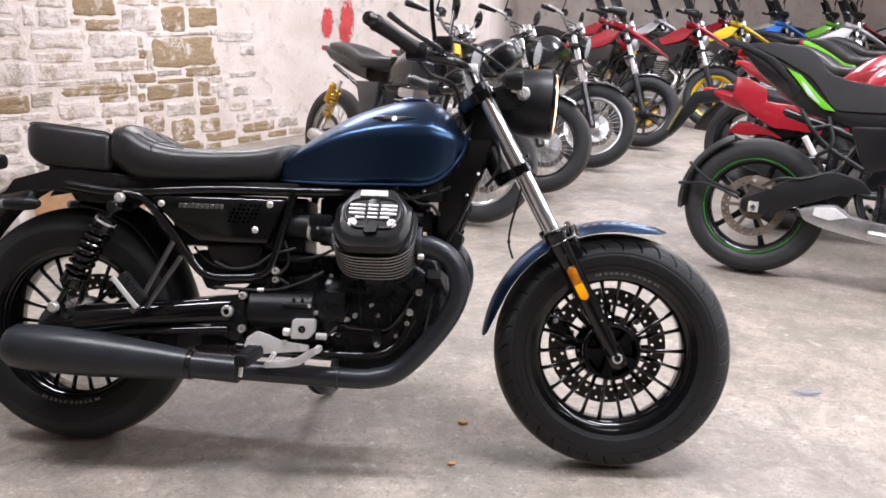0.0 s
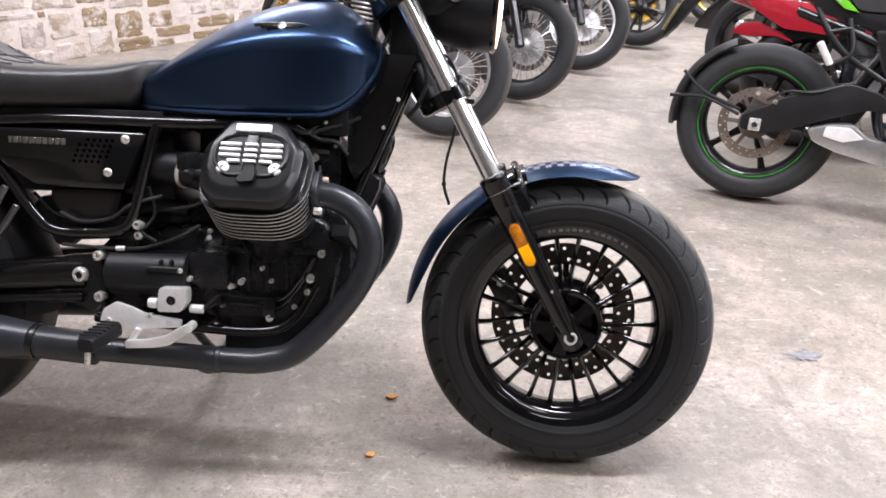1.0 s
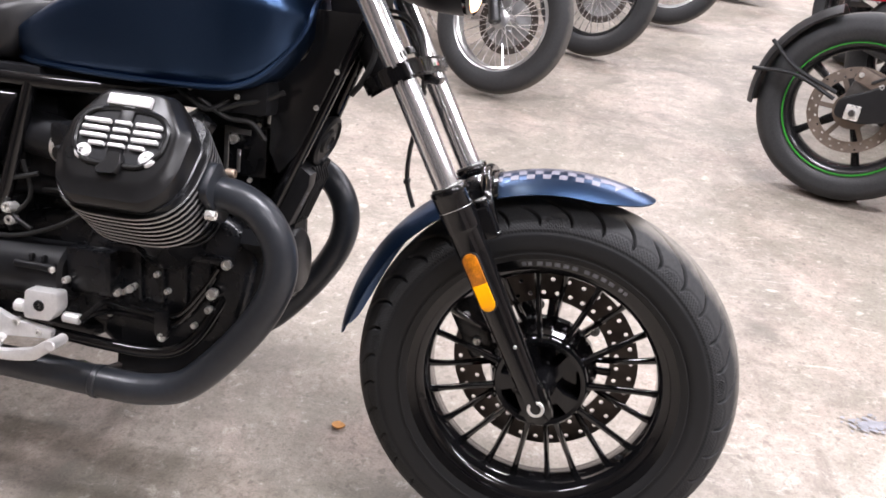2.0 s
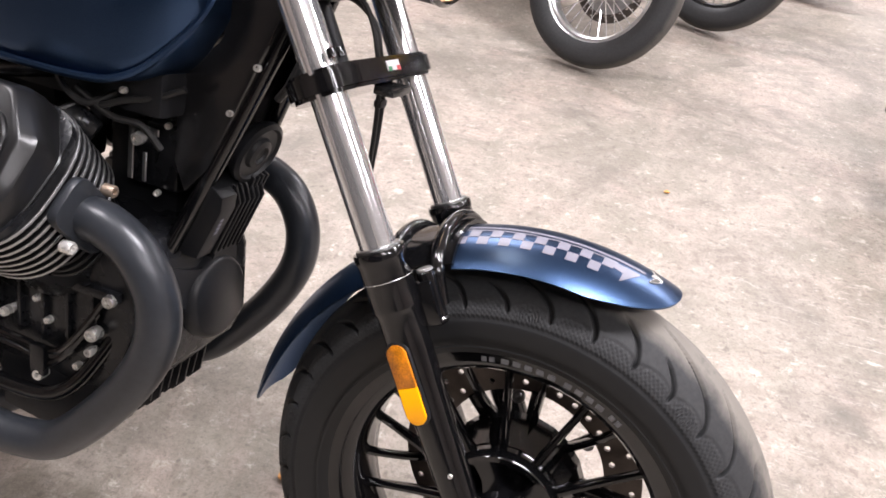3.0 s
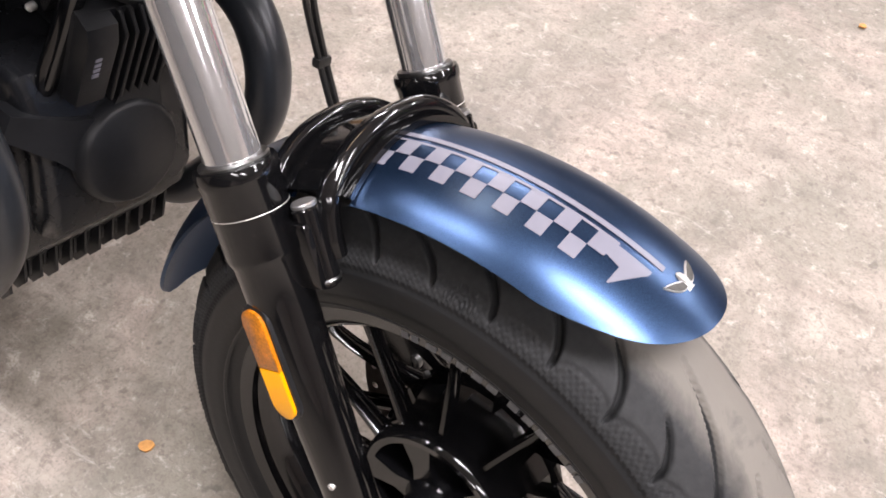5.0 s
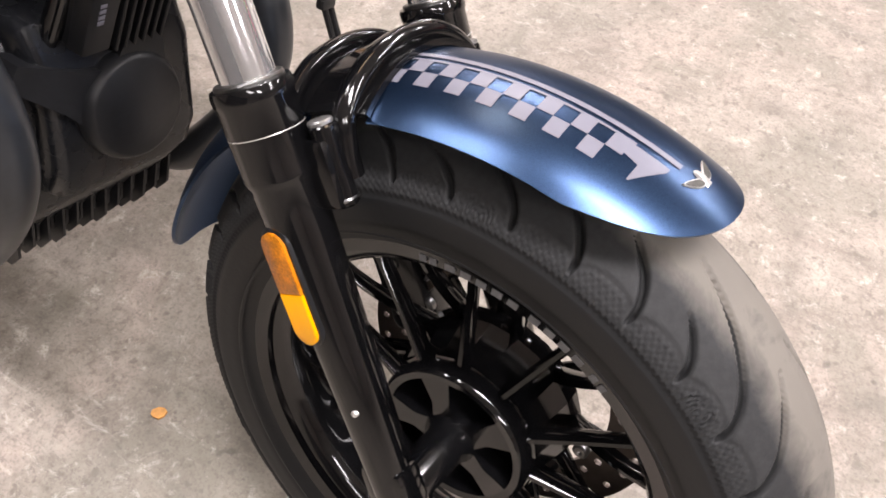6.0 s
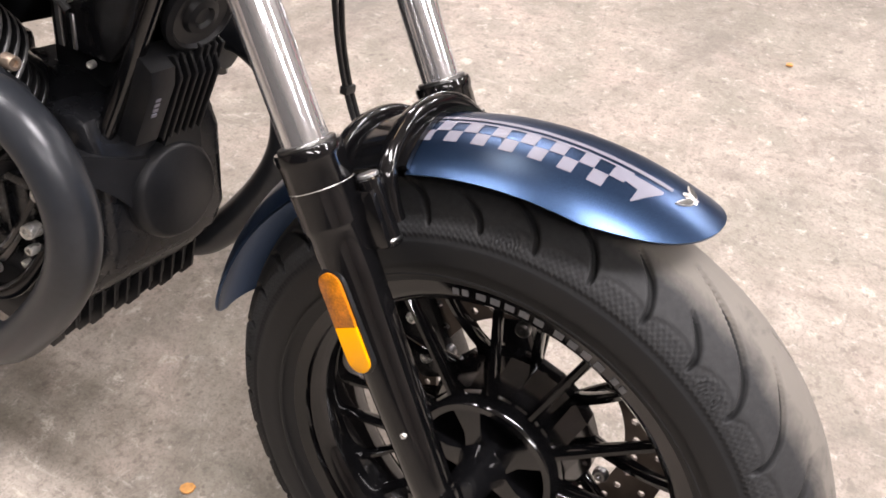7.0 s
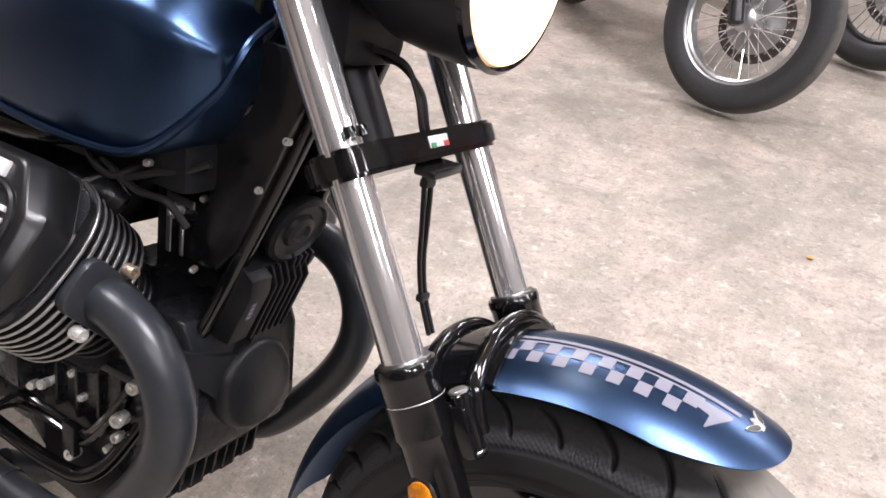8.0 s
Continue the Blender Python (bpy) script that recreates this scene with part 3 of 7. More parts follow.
def front_wheel():
    w = part("front_wheel", rim_bm(0.204, 0.054, 0.186), GLOSS_BLACK, bike, "gloss black cast wheel", Matrix.Translation(AXLE_F))
    again("tyre", tyre_mesh("front_tyre", 0.312, 0.0645, 0.209, RUBBER, True), w, "black tyre with curved grooves, dusty on the tread")
    blades = []
    for r0, y0 in ((0.074, -0.010), (0.086, 0.044)):
        sp = blade(r0, 0.190, y0, 0.0105, 0.0080, 0.020, 0.013)
        me = bpy.data.meshes.new("spoke")
        bmesh.ops.recalc_face_normals(sp, faces=sp.faces)
        sp.to_mesh(me)
        finish(me, GLOSS_BLACK)
        sp.free()
        blades.append(me)
    for k in range(22):
        again("spoke", blades[k % 2], w, "", Matrix.Rotation(2 * math.pi * (k + 0.05 * (-1) ** k) / 22 - 0.042, 4, "Y"))
    part("hub", lathe([(0.066, -0.030), (0.073, -0.031), (0.077, -0.026), (0.078, -0.012), (0.082, 0.012), (0.088, 0.036), (0.086, 0.056), (0.078, 0.060), (0.03, 0.060), (0.03, 0.0), (0.058, 0.0), (0.066, -0.012)], seg=56, closed=True), GLOSS_BLACK, w)
    flange = part("hub_flange", lathe([(0.0800, -0.010), (0.0850, 0.010), (0.0910, 0.035), (0.0910, 0.054), (0.080, 0.0565), (0.070, 0.040), (0.068, 0.0)], seg=22, closed=True), GLOSS_BLACK, w, "faceted black hub flange", Matrix.Rotation(-0.042, 4, "Y"))
    for p in flange.data.polygons:
        p.use_smooth = False
    for k in range(6):
        part("disc_button", moved(lathe([(0.0085, -0.004), (0.0085, 0.002), (0.006, 0.004), (0.003, 0.004), (0, 0.001)], (0.104, 0.067, 0), (0, -1, 0), 12), Matrix.Rotation(2 * math.pi * (k + 0.3) / 6, 4, "Y")), DARK_STEEL, w)
    part("hub_core", lathe([(0.0, -0.092), (0.016, -0.092), (0.019, -0.088), (0.021, -0.040), (0.030, -0.024), (0.032, 0.02), (0.024, 0.08), (0, 0.08)], seg=28), GLOSS_BLACK, w)
    for k in range(5):
        m = Matrix.Rotation(2 * math.pi * k / 5 + 0.5, 4, "Y")
        part("hub_arm", moved(soften(loft([[V((x, -0.026 + yy, z * ww)) for yy, z in ((-0.004, -1), (-0.004, 1), (0.018, 1.2), (0.018, -1.2))] for x, ww in ((0.020, 0.013), (0.040, 0.009), (0.070, 0.016))]), 0.002), m), GLOSS_BLACK, w)
    part("brake_disc", drilled_disc(0.112, 0.160, 0.005, 34, 0.0042), DISC, w, "drilled brown-grey brake disc", Matrix.Translation((0, 0.074, 0)))
    for k in range(8):
        m = Matrix.Rotation(2 * math.pi * k / 8, 4, "Y")
        part("disc_carrier_arm", moved(box((0.088, 0.068, 0), (0.055, 0.006, 0.014), 0.002), m), SATIN_BLACK, w)
    part("valve", rod((0.15, -0.012, -0.112), (0.142, -0.026, -0.106), 0.004), MATT_BLACK, w)
    arc_bars("rim_lettering", 0.2095, -0.0527, radians(105), radians(58), (2, 2, -1, 3, 3, 3, 3, 3, -1.2, 3, 3, 3, 3, -1, 2, 2), w, LETTER, 0.0060)
    part("tyre_beading", lathe([(0.2255, -0.0630), (0.2275, -0.0642), (0.2290, -0.0640), (0.2275, -0.0625)], seg=96, closed=True), RUBBER, w)
    return w


def rear_wheel():
    w = part("rear_wheel", rim_bm(0.204, 0.062, 0.186), GLOSS_BLACK, bike, "gloss black cast wheel", Matrix.Translation(AXLE_R))
    again("tyre", tyre_mesh("rear_tyre", 0.324, 0.077, 0.209, RUBBER), w, "black tyre with smooth walls")
    sp = blade(0.062, 0.190, -0.036, 0.011, 0.0085, 0.024, 0.012)
    me = bpy.data.meshes.new("spoke")
    bmesh.ops.recalc_face_normals(sp, faces=sp.faces)
    sp.to_mesh(me)
    finish(me, GLOSS_BLACK)
    sp.free()
    for k in range(22):
        m = Matrix.Rotation(2 * math.pi * k / 22, 4, "Y")
        again("spoke", me, w, "", m if k % 2 else m @ Matrix.Scale(-1, 4, (0, 1, 0)))
    part("hub", lathe([(0.02, -0.07), (0.062, -0.065), (0.072, -0.03), (0.072, 0.03), (0.062, 0.065), (0.02, 0.07)], seg=40), CAST_BLACK, w)
    part("brake_disc", drilled_disc(0.085, 0.130, 0.005, 28, 0.004), DISC, w, "drilled brake disc", Matrix.Translation((0, 0.085, 0)))
    arc_bars("rim_lettering", 0.2125, -0.0626, radians(-112), radians(-66), (2, 2, -1, 3, 3, 3, 3, -1.2, 3, 3, 3, 3, 3, -1, 2, 2), w, LETTER, 0.0080)
    return w


def fork():
    for y in (-0.106, 0.104):
        leg = part("fork_leg", lathe([(0.008, -0.030), (0.0165, -0.026), (0.0190, 0.0), (0.0200, 0.05), (0.0224, 0.15), (0.0240, 0.25), (0.0246, 0.290), (0.0262, 0.2935), (0.0270, 0.2965), (0.0271, 0.348), (0.0280, 0.3495), (0.0283, 0.3525), (0.0283, 0.3565), (0.0274, 0.3592), (0.0235, 0.3594), (0.0215, 0.3594), (0.0215, 0.34)], AXLE_F + V((0, y, 0)), FORK, 32), GLOSS_BLACK, bike, "gloss black fork leg")
        part("seal_ring", lathe([(0.0268, 0.326), (0.0272, 0.3270), (0.0268, 0.328), (0.0260, 0.3270)], AXLE_F + V((0, y, 0)), FORK, 32, closed=True), STEEL, leg)
        part("fork_tube", lathe([(0.0193, 0.335), (0.0193, 0.765), (0.0, 0.765)], AXLE_F + V((0, y, 0)), FORK, 40), CHROME, bike, "polished chrome fork tube")
        part("dust_seal", lathe([(0.0240, 0.3592), (0.0242, 0.3610), (0.0232, 0.3624), (0.0195, 0.3628)], AXLE_F + V((0, y, 0)), FORK, 32), DARK_STEEL, leg)
        out = -1 if y < 0 else 1
        if y < 0:
            part("axle_boss", join(box(AXLE_F + V((-0.004, y, 0.006)), (0.046, 0.030, 0.062), 0.010, Matrix.Rotation(-radians(28), 4, "Y")), rod(AXLE_F + V((0, y + 0.01, 0)), AXLE_F + V((0, y - 0.012, 0)), 0.0190, seg=24)), GLOSS_BLACK, leg)
            part("axle_nut", lathe([(0.0135, 0.0), (0.0135, 0.005), (0.0125, 0.0065), (0.0085, 0.0065), (0.0080, 0.001), (0, 0.001)], AXLE_F + V((0, y - 0.012, 0)), (0, -1, 0), 28), STEEL, leg, "bright hollow axle end")
            # a black disc puts the shade inside the hollow axle into colour
            part("axle_hole_disc", lathe([(0.0086, 0.0), (0.0086, 0.0034), (0.004, 0.0030), (0, 0.0025)], AXLE_F + V((0, y - 0.012, 0)), (0, -1, 0), 20), MATT_BLACK, leg)
            bolt("pinch_bolt", on_fork(0.104, y - 0.019, 0.008), (0, -1, 0), 0.0028, leg)
        else:
            part("axle_boss", rod(AXLE_F + V((0, y - 0.02, 0)), AXLE_F + V((0, y + 0.02, 0)), 0.022, seg=24), GLOSS_BLACK, leg)
        # the amber reflector on its black plate; its lower half is coloured as if lit

        def pill(r, s0, s1, lift, thick, ends=(True, True)):
            pts = []
            for k in range(13):
                a = math.pi * k / 12
                pts.append((s1 + (r * math.sin(a) if ends[1] else 0), r * math.cos(a)))
            for k in range(13):
                a = math.pi + math.pi * k / 12
                pts.append((s0 + (r * math.sin(a) if ends[0] else 0), r * math.cos(a)))
            n = V((0, out, 0))
            base = [on_fork(s, y + out * lift, c - 0.004) for s, c in pts]
            return loft([base, [p + n * thick * 0.8 for p in base], [p + n * thick + (V(on_fork((s0 + s1) / 2, y + out * lift, -0.006)) - p) * 0.05 for p in base]])
        part("reflector_plate", pill(0.0140, 0.181, 0.2505, 0.018, 0.0068), MATT_BLACK, leg)
        part("reflector", pill(0.0112, 0.213, 0.250, 0.0248, 0.003, (False, True)), AMBER_DARK, leg, "amber reflector, speckled darker upper half")
        part("reflector", pill(0.0112, 0.181, 0.2125, 0.0248, 0.003, (True, False)), AMBER, leg, "amber reflector, lower half coloured as if lit")
    # lower and upper yokes
    def yoke(s, name, thick, ahead):
        bm = bmesh.new()
        poly = round_poly([(-0.129, -0.030), (-0.129, 0.022), (-0.096, 0.032), (0.096, 0.032), (0.129, 0.022), (0.129, -0.030), (0.06, -0.075), (-0.06, -0.075)], 0.02)
        loft([[on_fork(s + h, a, b + ahead) for a, b in poly] for h in (-thick / 2, thick / 2)], bm)
        bmesh.ops.recalc_face_normals(bm, faces=bm.faces)
        rim = [e for e in bm.edges if abs((e.verts[0].co - e.verts[1].co).dot(FORK)) < 1e-5]
        bmesh.ops.bevel(bm, geom=rim, offset=0.004, segments=2, affect="EDGES", clamp_overlap=True)
        return part(name, bm, GLOSS_BLACK, bike)
    low = yoke(0.535, "lower_yoke", 0.027, 0.0)
    part("flag_sticker", moved(box((0, 0, 0), (0.0015, 0.032, 0.011), 0.0005), Matrix.Translation(on_fork(0.537, -0.006, 0.0325)) @ Matrix.Rotation(radians(-28), 4, "Y")), ALU, low, "small pale maker's sticker")
    for k, c in ((-1, (0.05, 0.25, 0.12)), (1, (0.5, 0.05, 0.05))):
        part("sticker_stripe", moved(box((0, 0, 0), (0.0015, 0.008, 0.005), 0.0003), Matrix.Translation(on_fork(0.5335, -0.006 + k * 0.011, 0.0332)) @ Matrix.Rotation(radians(-28), 4, "Y")), material("stripe", c, 0.4), low)
    for y in (-0.112, -0.096):
        bolt("yoke_bolt", on_fork(0.5585, y - 0.012, 0.028), FORK, 0.005, low, GLOSS_BLACK)
    part("hose_guide", box(on_fork(0.512, 0.0, 0.02), (0.025, 0.05, 0.01), 0.003), SATIN_BLACK, low)
    top = yoke(0.745, "upper_yoke", 0.030, 0.0)
    for y in (-0.106, 0.104):
        part("fork_cap", lathe([(0.024, 0.755), (0.024, 0.772), (0.018, 0.778), (0, 0.778)], AXLE_F + V((0, y, 0)), FORK, 24), SATIN_BLACK, top)
    part("steering_head", rod(on_fork(0.548, 0, -0.050), on_fork(0.76, 0, -0.050), 0.026, seg=24), MATT_BLACK, bike)


MUD_R = 0.3465


def mud_point(phi, v, lift=0.0, spread=1.0):
    """A point of the front mudguard: phi round the axle, v across from -1 to 1."""
    a = v * radians(42) * spread
    rho = 0.106
    y, fall = rho * math.sin(a), rho * (1 - math.cos(a))
    r = MUD_R - fall + lift * math.cos(a)
    return AXLE_F + V((r * math.cos(phi), y + lift * math.sin(a), r * math.sin(phi)))


def mud_spread(phi, tip0, tip1, round0, round1):
    s = 1.0
    if round0:
        t = min(1, max(0, (phi - tip0) / round0))
        s = min(s, (math.sqrt(max(0.0, 1 - (1 - t) ** 2.2)) * 0.97 + 0.03) * (1 - 0.06 * math.sin(math.pi * t)))
    if round1:
        t = min(1, max(0, (tip1 - phi) / round1))
        s = min(s, 0.35 + 0.65 * math.sqrt(max(0.0, 1 - (1 - t) ** 2)))
    return s


def mudguard(name, p0, p1, round0, round1, label):
    n, m = 46, 22
    bm = bmesh.new()
    secs = []
    for i in range(n + 1):
        u = i / n
        phi = p0 + (p1 - p0) * (u ** 1.6 if round0 else u)
        sp = mud_spread(phi, p0, p1, round0, round1)
        outer = [mud_point(phi, -1 + 2 * j / m, 0.0, sp) for j in range(m + 1)]
        inner = [mud_point(phi, 1 - 2 * j / m, -0.0035, sp * 0.985) for j in range(m + 1)]
        secs.append(outer + inner)
    return part(name, loft(secs, bm), BLUE, bike, label)


def front_mudguard():
    p0, p1 = radians(68.0), radians(109)
    front = mudguard("front_mudguard", p0, p1, radians(15), 0, "satin blue mudguard with grey chequered stripe")
    mudguard("mudguard_tail", radians(119), radians(175.5), 0, radians(22), "dark blue rear half of the mudguard")

    def patch(pa, pb, va, vb, bm):
        k = 3
        lo = [[mud_point(pa + (pb - pa) * i / k, va + (vb - va) * j / k, 0.0006) for i in range(k + 1)] for j in range(k + 1)]
        vs = [[bm.verts.new(p) for p in row] for row in lo]
        for a, b in zip(vs, vs[1:]):
            for i in range(k):
                bm.faces.new((a[i], a[i + 1], b[i + 1], b[i]))
    a0, step = radians(109.6), radians(2.06)
    for i in range(14):
        row = i % 2
        bm = bmesh.new()
        lo, hi = (-0.545, -0.365) if row == 0 else (-0.365, -0.185)
        patch(a0 - i * step, a0 - (i + 1) * step, lo, hi, bm)
        part("chequer_square", bm, DECAL, front)
    bm = bmesh.new()
    rows = 12
    edge = []
    for j in range(rows + 1):
        u = j / rows
        v = -0.53 + 0.345 * u
        near_, far_ = a0 - (14.0 if u > 0.5 else 14.9) * step, a0 - (15.0 + 1.25 * min(1, u / 0.85)) * step
        edge.append([bm.verts.new(mud_point(near_ + (far_ - near_) * i / 4, v, 0.0006)) for i in range(5)])
    for a, b in zip(edge, edge[1:]):
        for i in range(4):
            bm.faces.new((a[i], a[i + 1], b[i + 1], b[i]))
    part("chequer_arrow", bm, DECAL, front)

    def stripe(va, vb, n0, n1):
        bm = bmesh.new()
        lo = [bm.verts.new(mud_point(a0 - (n0 + (n1 - n0) * k / 24) * step, va, 0.0006)) for k in range(25)]
        hi = [bm.verts.new(mud_point(a0 - (n0 + (n1 - n0) * k / 24) * step, vb, 0.0006)) for k in range(25)]
        for k in range(24):
            bm.faces.new((lo[k], lo[k + 1], hi[k + 1], hi[k]))
        part("pinstripe", bm, DECAL, front)
    stripe(-0.105, -0.040, 0.0, 16.6)
    stripe(-0.186, -0.155, 0.3, 14.2)
    # small metal bird badge at the nose
    def bird_wing(sgn, grow, lift, thick):
        secs = []
        for i in range(9):
            t = i / 8
            ph = radians(72.95 + 0.35 * t + 0.95 * t * t)
            v = sgn * (0.030 + 0.205 * t * (1.0 if grow else 0.93) + (0.0 if grow else 0.012))
            w = radians(0.34 + 0.34 * math.sin(0.5 + t * 2.1)) * (1 - 0.80 * t ** 4) - (0.0 if grow else radians(0.17))
            secs.append([mud_point(ph - w, v, lift), mud_point(ph + w, v, lift), mud_point(ph + w * 0.85, v, lift + thick), mud_point(ph - w * 0.85, v, lift + thick)])
        return loft(secs)
    bird = bmesh.new()
    for sgn in (-1, 1):
        join(bird, bird_wing(sgn, True, 0.0002, 0.0010))
    # body with a fanned tail
    secs = []
    for d, half, high in ((1.55, 0.010, 0.0008), (1.25, 0.028, 0.0020), (0.7, 0.042, 0.0026), (0.1, 0.044, 0.0027), (-0.4, 0.034, 0.0022), (-0.75, 0.040, 0.0016), (-1.25, 0.058, 0.0012)):
        ph = radians(73.1 + 0.78 * d)
        secs.append([mud_point(ph, -half, 0.0002), mud_point(ph, -half * 0.7, high * 0.8), mud_point(ph, 0, high), mud_point(ph, half * 0.7, high * 0.8), mud_point(ph, half, 0.0002)])
    join(bird, loft(secs))
    badge = part("bird_badge", bird, SHINY_BADGE, front, "small bright metal badge of a bird with spread wings")
    for sgn in (-1, 1):
        part("wing_inlay", bird_wing(sgn, False, 0.0012, 0.0003), INLAY, badge, "dark enamel in the wing")
    # arched stays over the tyre
    def arch(phi, r, name):
        pts = [(-0.079, 0.284), (-0.080, 0.304), (-0.074, 0.327), (-0.043, 0.349), (0, 0.356), (0.043, 0.349), (0.074, 0.327), (0.080, 0.304), (0.079, 0.284)]
        return part(name, tube([AXLE_F + V((q * math.cos(phi), y, q * math.sin(phi))) for y, q in pts], r, 12), GLOSS_BLACK, bike, "gloss black arched mudguard stay")
    arch(radians(111.3), 0.0086, "mudguard_stay")
    arch(radians(121), 0.0066, "mudguard_stay")
    bm = bmesh.new()
    secs = []
    for phi in (radians(108.5), radians(114), radians(122)):
        o = [mud_point(phi, -0.95 + 1.9 * j / 12, 0.006) for j in range(13)]
        i_ = [mud_point(phi, 0.95 - 1.9 * j / 12, 0.001) for j in range(13)]
        secs.append(o + i_)
    part("stay_bridge", loft(secs, bm), GLOSS_BLACK, bike)
    for y in (-0.091, 0.091):
        pod = part("stay_boss", rod(on_fork(0.264, y, 0.036), on_fork(0.323, y, 0.036), 0.0098, seg=20), GLOSS_BLACK, bike)
        part("boss_cap", lathe([(0.0088, 0), (0.0088, 0.002), (0.0078, 0.003), (0, 0.0032)], on_fork(0.323, y, 0.036), FORK, 18), FIN_EDGE, pod)
        part("boss_ring", lathe([(0.0100, 0.004), (0.0108, 0.0055), (0.0100, 0.007), (0.0094, 0.0055)], on_fork(0.264, y, 0.036), FORK, 18, closed=True), DARK_STEEL, pod)
        part("stay_lug", box(on_fork(0.290, y * 1.05, 0.022), (0.042, 0.016, 0.05), 0.005, Matrix.Rotation(-radians(28), 4, "Y")), GLOSS_BLACK, bike)
    for y in (-0.062, 0.062):
        bolt("mudguard_bolt", mud_point(radians(110.5), y / 0.083 * 0.95, 0.001), (0.0, 0.7 * (1 if y > 0 else -1), 0.7), 0.004, front, GLOSS_BLACK)
    # brake caliper on the far leg
    cal = part("front_caliper", box(on_fork(0.10, 0.082, -0.095), (0.055, 0.045, 0.115), 0.012, Matrix.Rotation(radians(-30), 4, "Y")), SATIN_BLACK, bike, "black brake caliper")
    for s in (0.075, 0.125):
        bolt("caliper_bolt", on_fork(s, 0.058, -0.095), (0, -1, 0), 0.007, cal)


def superloop(x, zt, zb, w, power=3.2, n=28):
    zc, h = (zt + zb) / 2, (zt - zb) / 2
    out = []
    for k in range(n):
        a = 2 * math.pi * k / n
        c, s = math.cos(a), math.sin(a)
        out.append(V((x, w * math.copysign(abs(c) ** (2 / power), c), zc + h * math.copysign(abs(s) ** (2 / power), s))))
    return out


def resample(rows, n):
    """Smooth stations from a few."""
    rows = np.array(rows, float)
    t = np.linspace(0, len(rows) - 1, n)
    out = np.stack([np.interp(t, range(len(rows)), rows[:, i]) for i in range(rows.shape[1])], 1)
    for _ in range(3):
        out[1:-1] = (out[:-2] + 2 * out[1:-1] + out[2:]) / 4
    return out


def tank_loop(x, zt, zb, w, zs):
    pts = []
    for k in range(7):
        t = k / 6
        pts.append((w * (0.885 + 0.115 * math.sin(math.pi * t / 2)), zb + (zs - zb) * t * 0.97))
    for k in range(1, 15):
        u = (k / 14) ** 1.15
        pts.append((w * 0.992 * (1 - u), zs + (zt - zs) * (1 - (1 - u) ** 2.1)))
    right = [V((x, -p[0], p[1])) for p in pts]
    left = [V((x, p[0], p[1])) for p in pts[-2::-1]]
    low = [V((x, w * (0.90 - 0.45 * k), zb - 0.006)) for k in range(1, 4)]
    return right + left + low


def tank():
    rows = resample([(-0.898, 0.796, 0.742, 0.076, 0.772), (-0.886, 0.806, 0.734, 0.092, 0.782), (-0.85, 0.828, 0.731, 0.110, 0.797), (-0.80, 0.862, 0.730, 0.127, 0.822), (-0.72, 0.913, 0.729, 0.143, 0.856), (-0.64, 0.945, 0.729, 0.155, 0.872),
                     (-0.57, 0.962, 0.730, 0.160, 0.880), (-0.50, 0.962, 0.733, 0.158, 0.880), (-0.462, 0.940, 0.750, 0.150, 0.874), (-0.43, 0.905, 0.783, 0.136, 0.862), (-0.408, 0.872, 0.822, 0.108, 0.850)], 44)
    t = part("fuel_tank", loft([tank_loop(*r) for r in rows]), BLUE, bike, "satin dark blue teardrop fuel tank")
    t.data.set_sharp_from_angle(angle=radians(85))
    part("filler_cap", lathe([(0.040, -0.012), (0.042, 0.0), (0.036, 0.006), (0.012, 0.009), (0, 0.009)], (-0.545, 0, 0.962), (0.04, 0, 1), 32), BLUE, t, "flush blue filler cap")
    for sgn in (-1, 1):
        part("tank_seam", tube([(x, sgn * (w * 0.895 + 0.001), zb + 0.003) for x, zt, zb, w, zs in rows[4:-1:2]] + [(-0.405, sgn * 0.094, 0.838), (-0.402, sgn * 0.078, 0.862), (-0.404, sgn * 0.050, 0.878)], 0.0046, 8, 3), BLUE, t, "rolled lower lip of the tank")
    for sgn in (-1, 1):
        # spread wings in three tiers of feathers round a small body, lying on the shoulder of the tank
        wing = bmesh.new()
        at, up, out = V((-0.583, sgn * 0.139, 0.898)), V((0.0, sgn * -0.66, 0.75)), V((0.0, sgn * 0.75, 0.66))

        def spot(x, z, h):
            return at + V((x, 0, 0)) + up * (z - 0.14 * x * x * 10) + out * h
        for d in (-1, 1):
            for length, z0, tall in ((0.054, 0.0050, 0.0045), (0.042, 0.0, 0.0040), (0.030, -0.0045, 0.0040)):
                secs = []
                for i in range(6):
                    q = i / 5
                    x, half = d * length * (0.06 + 0.94 * q), tall * (1 - 0.75 * q * q)
                    zc = z0 + 0.003 * math.sin(q * 3.0)
                    secs.append([spot(x, zc - half * 0.5, -0.004), spot(x, zc + half * 0.5, -0.004), spot(x, zc + half * 0.4, 0.0026), spot(x, zc - half * 0.4, 0.0034)])
                loft(secs, wing)
        body = loft([[spot(0.0075 * k * math.cos(a), 0.010 * k * math.sin(a), h) for a in np.linspace(0, 2 * math.pi, 11)[:-1]] for k, h in ((1.0, -0.004), (1.0, 0.003), (0.5, 0.005))])
        part("badge_body", body, SHINY_BADGE, part("bird_badge", wing, BADGE, t, "grey metal winged badge"))


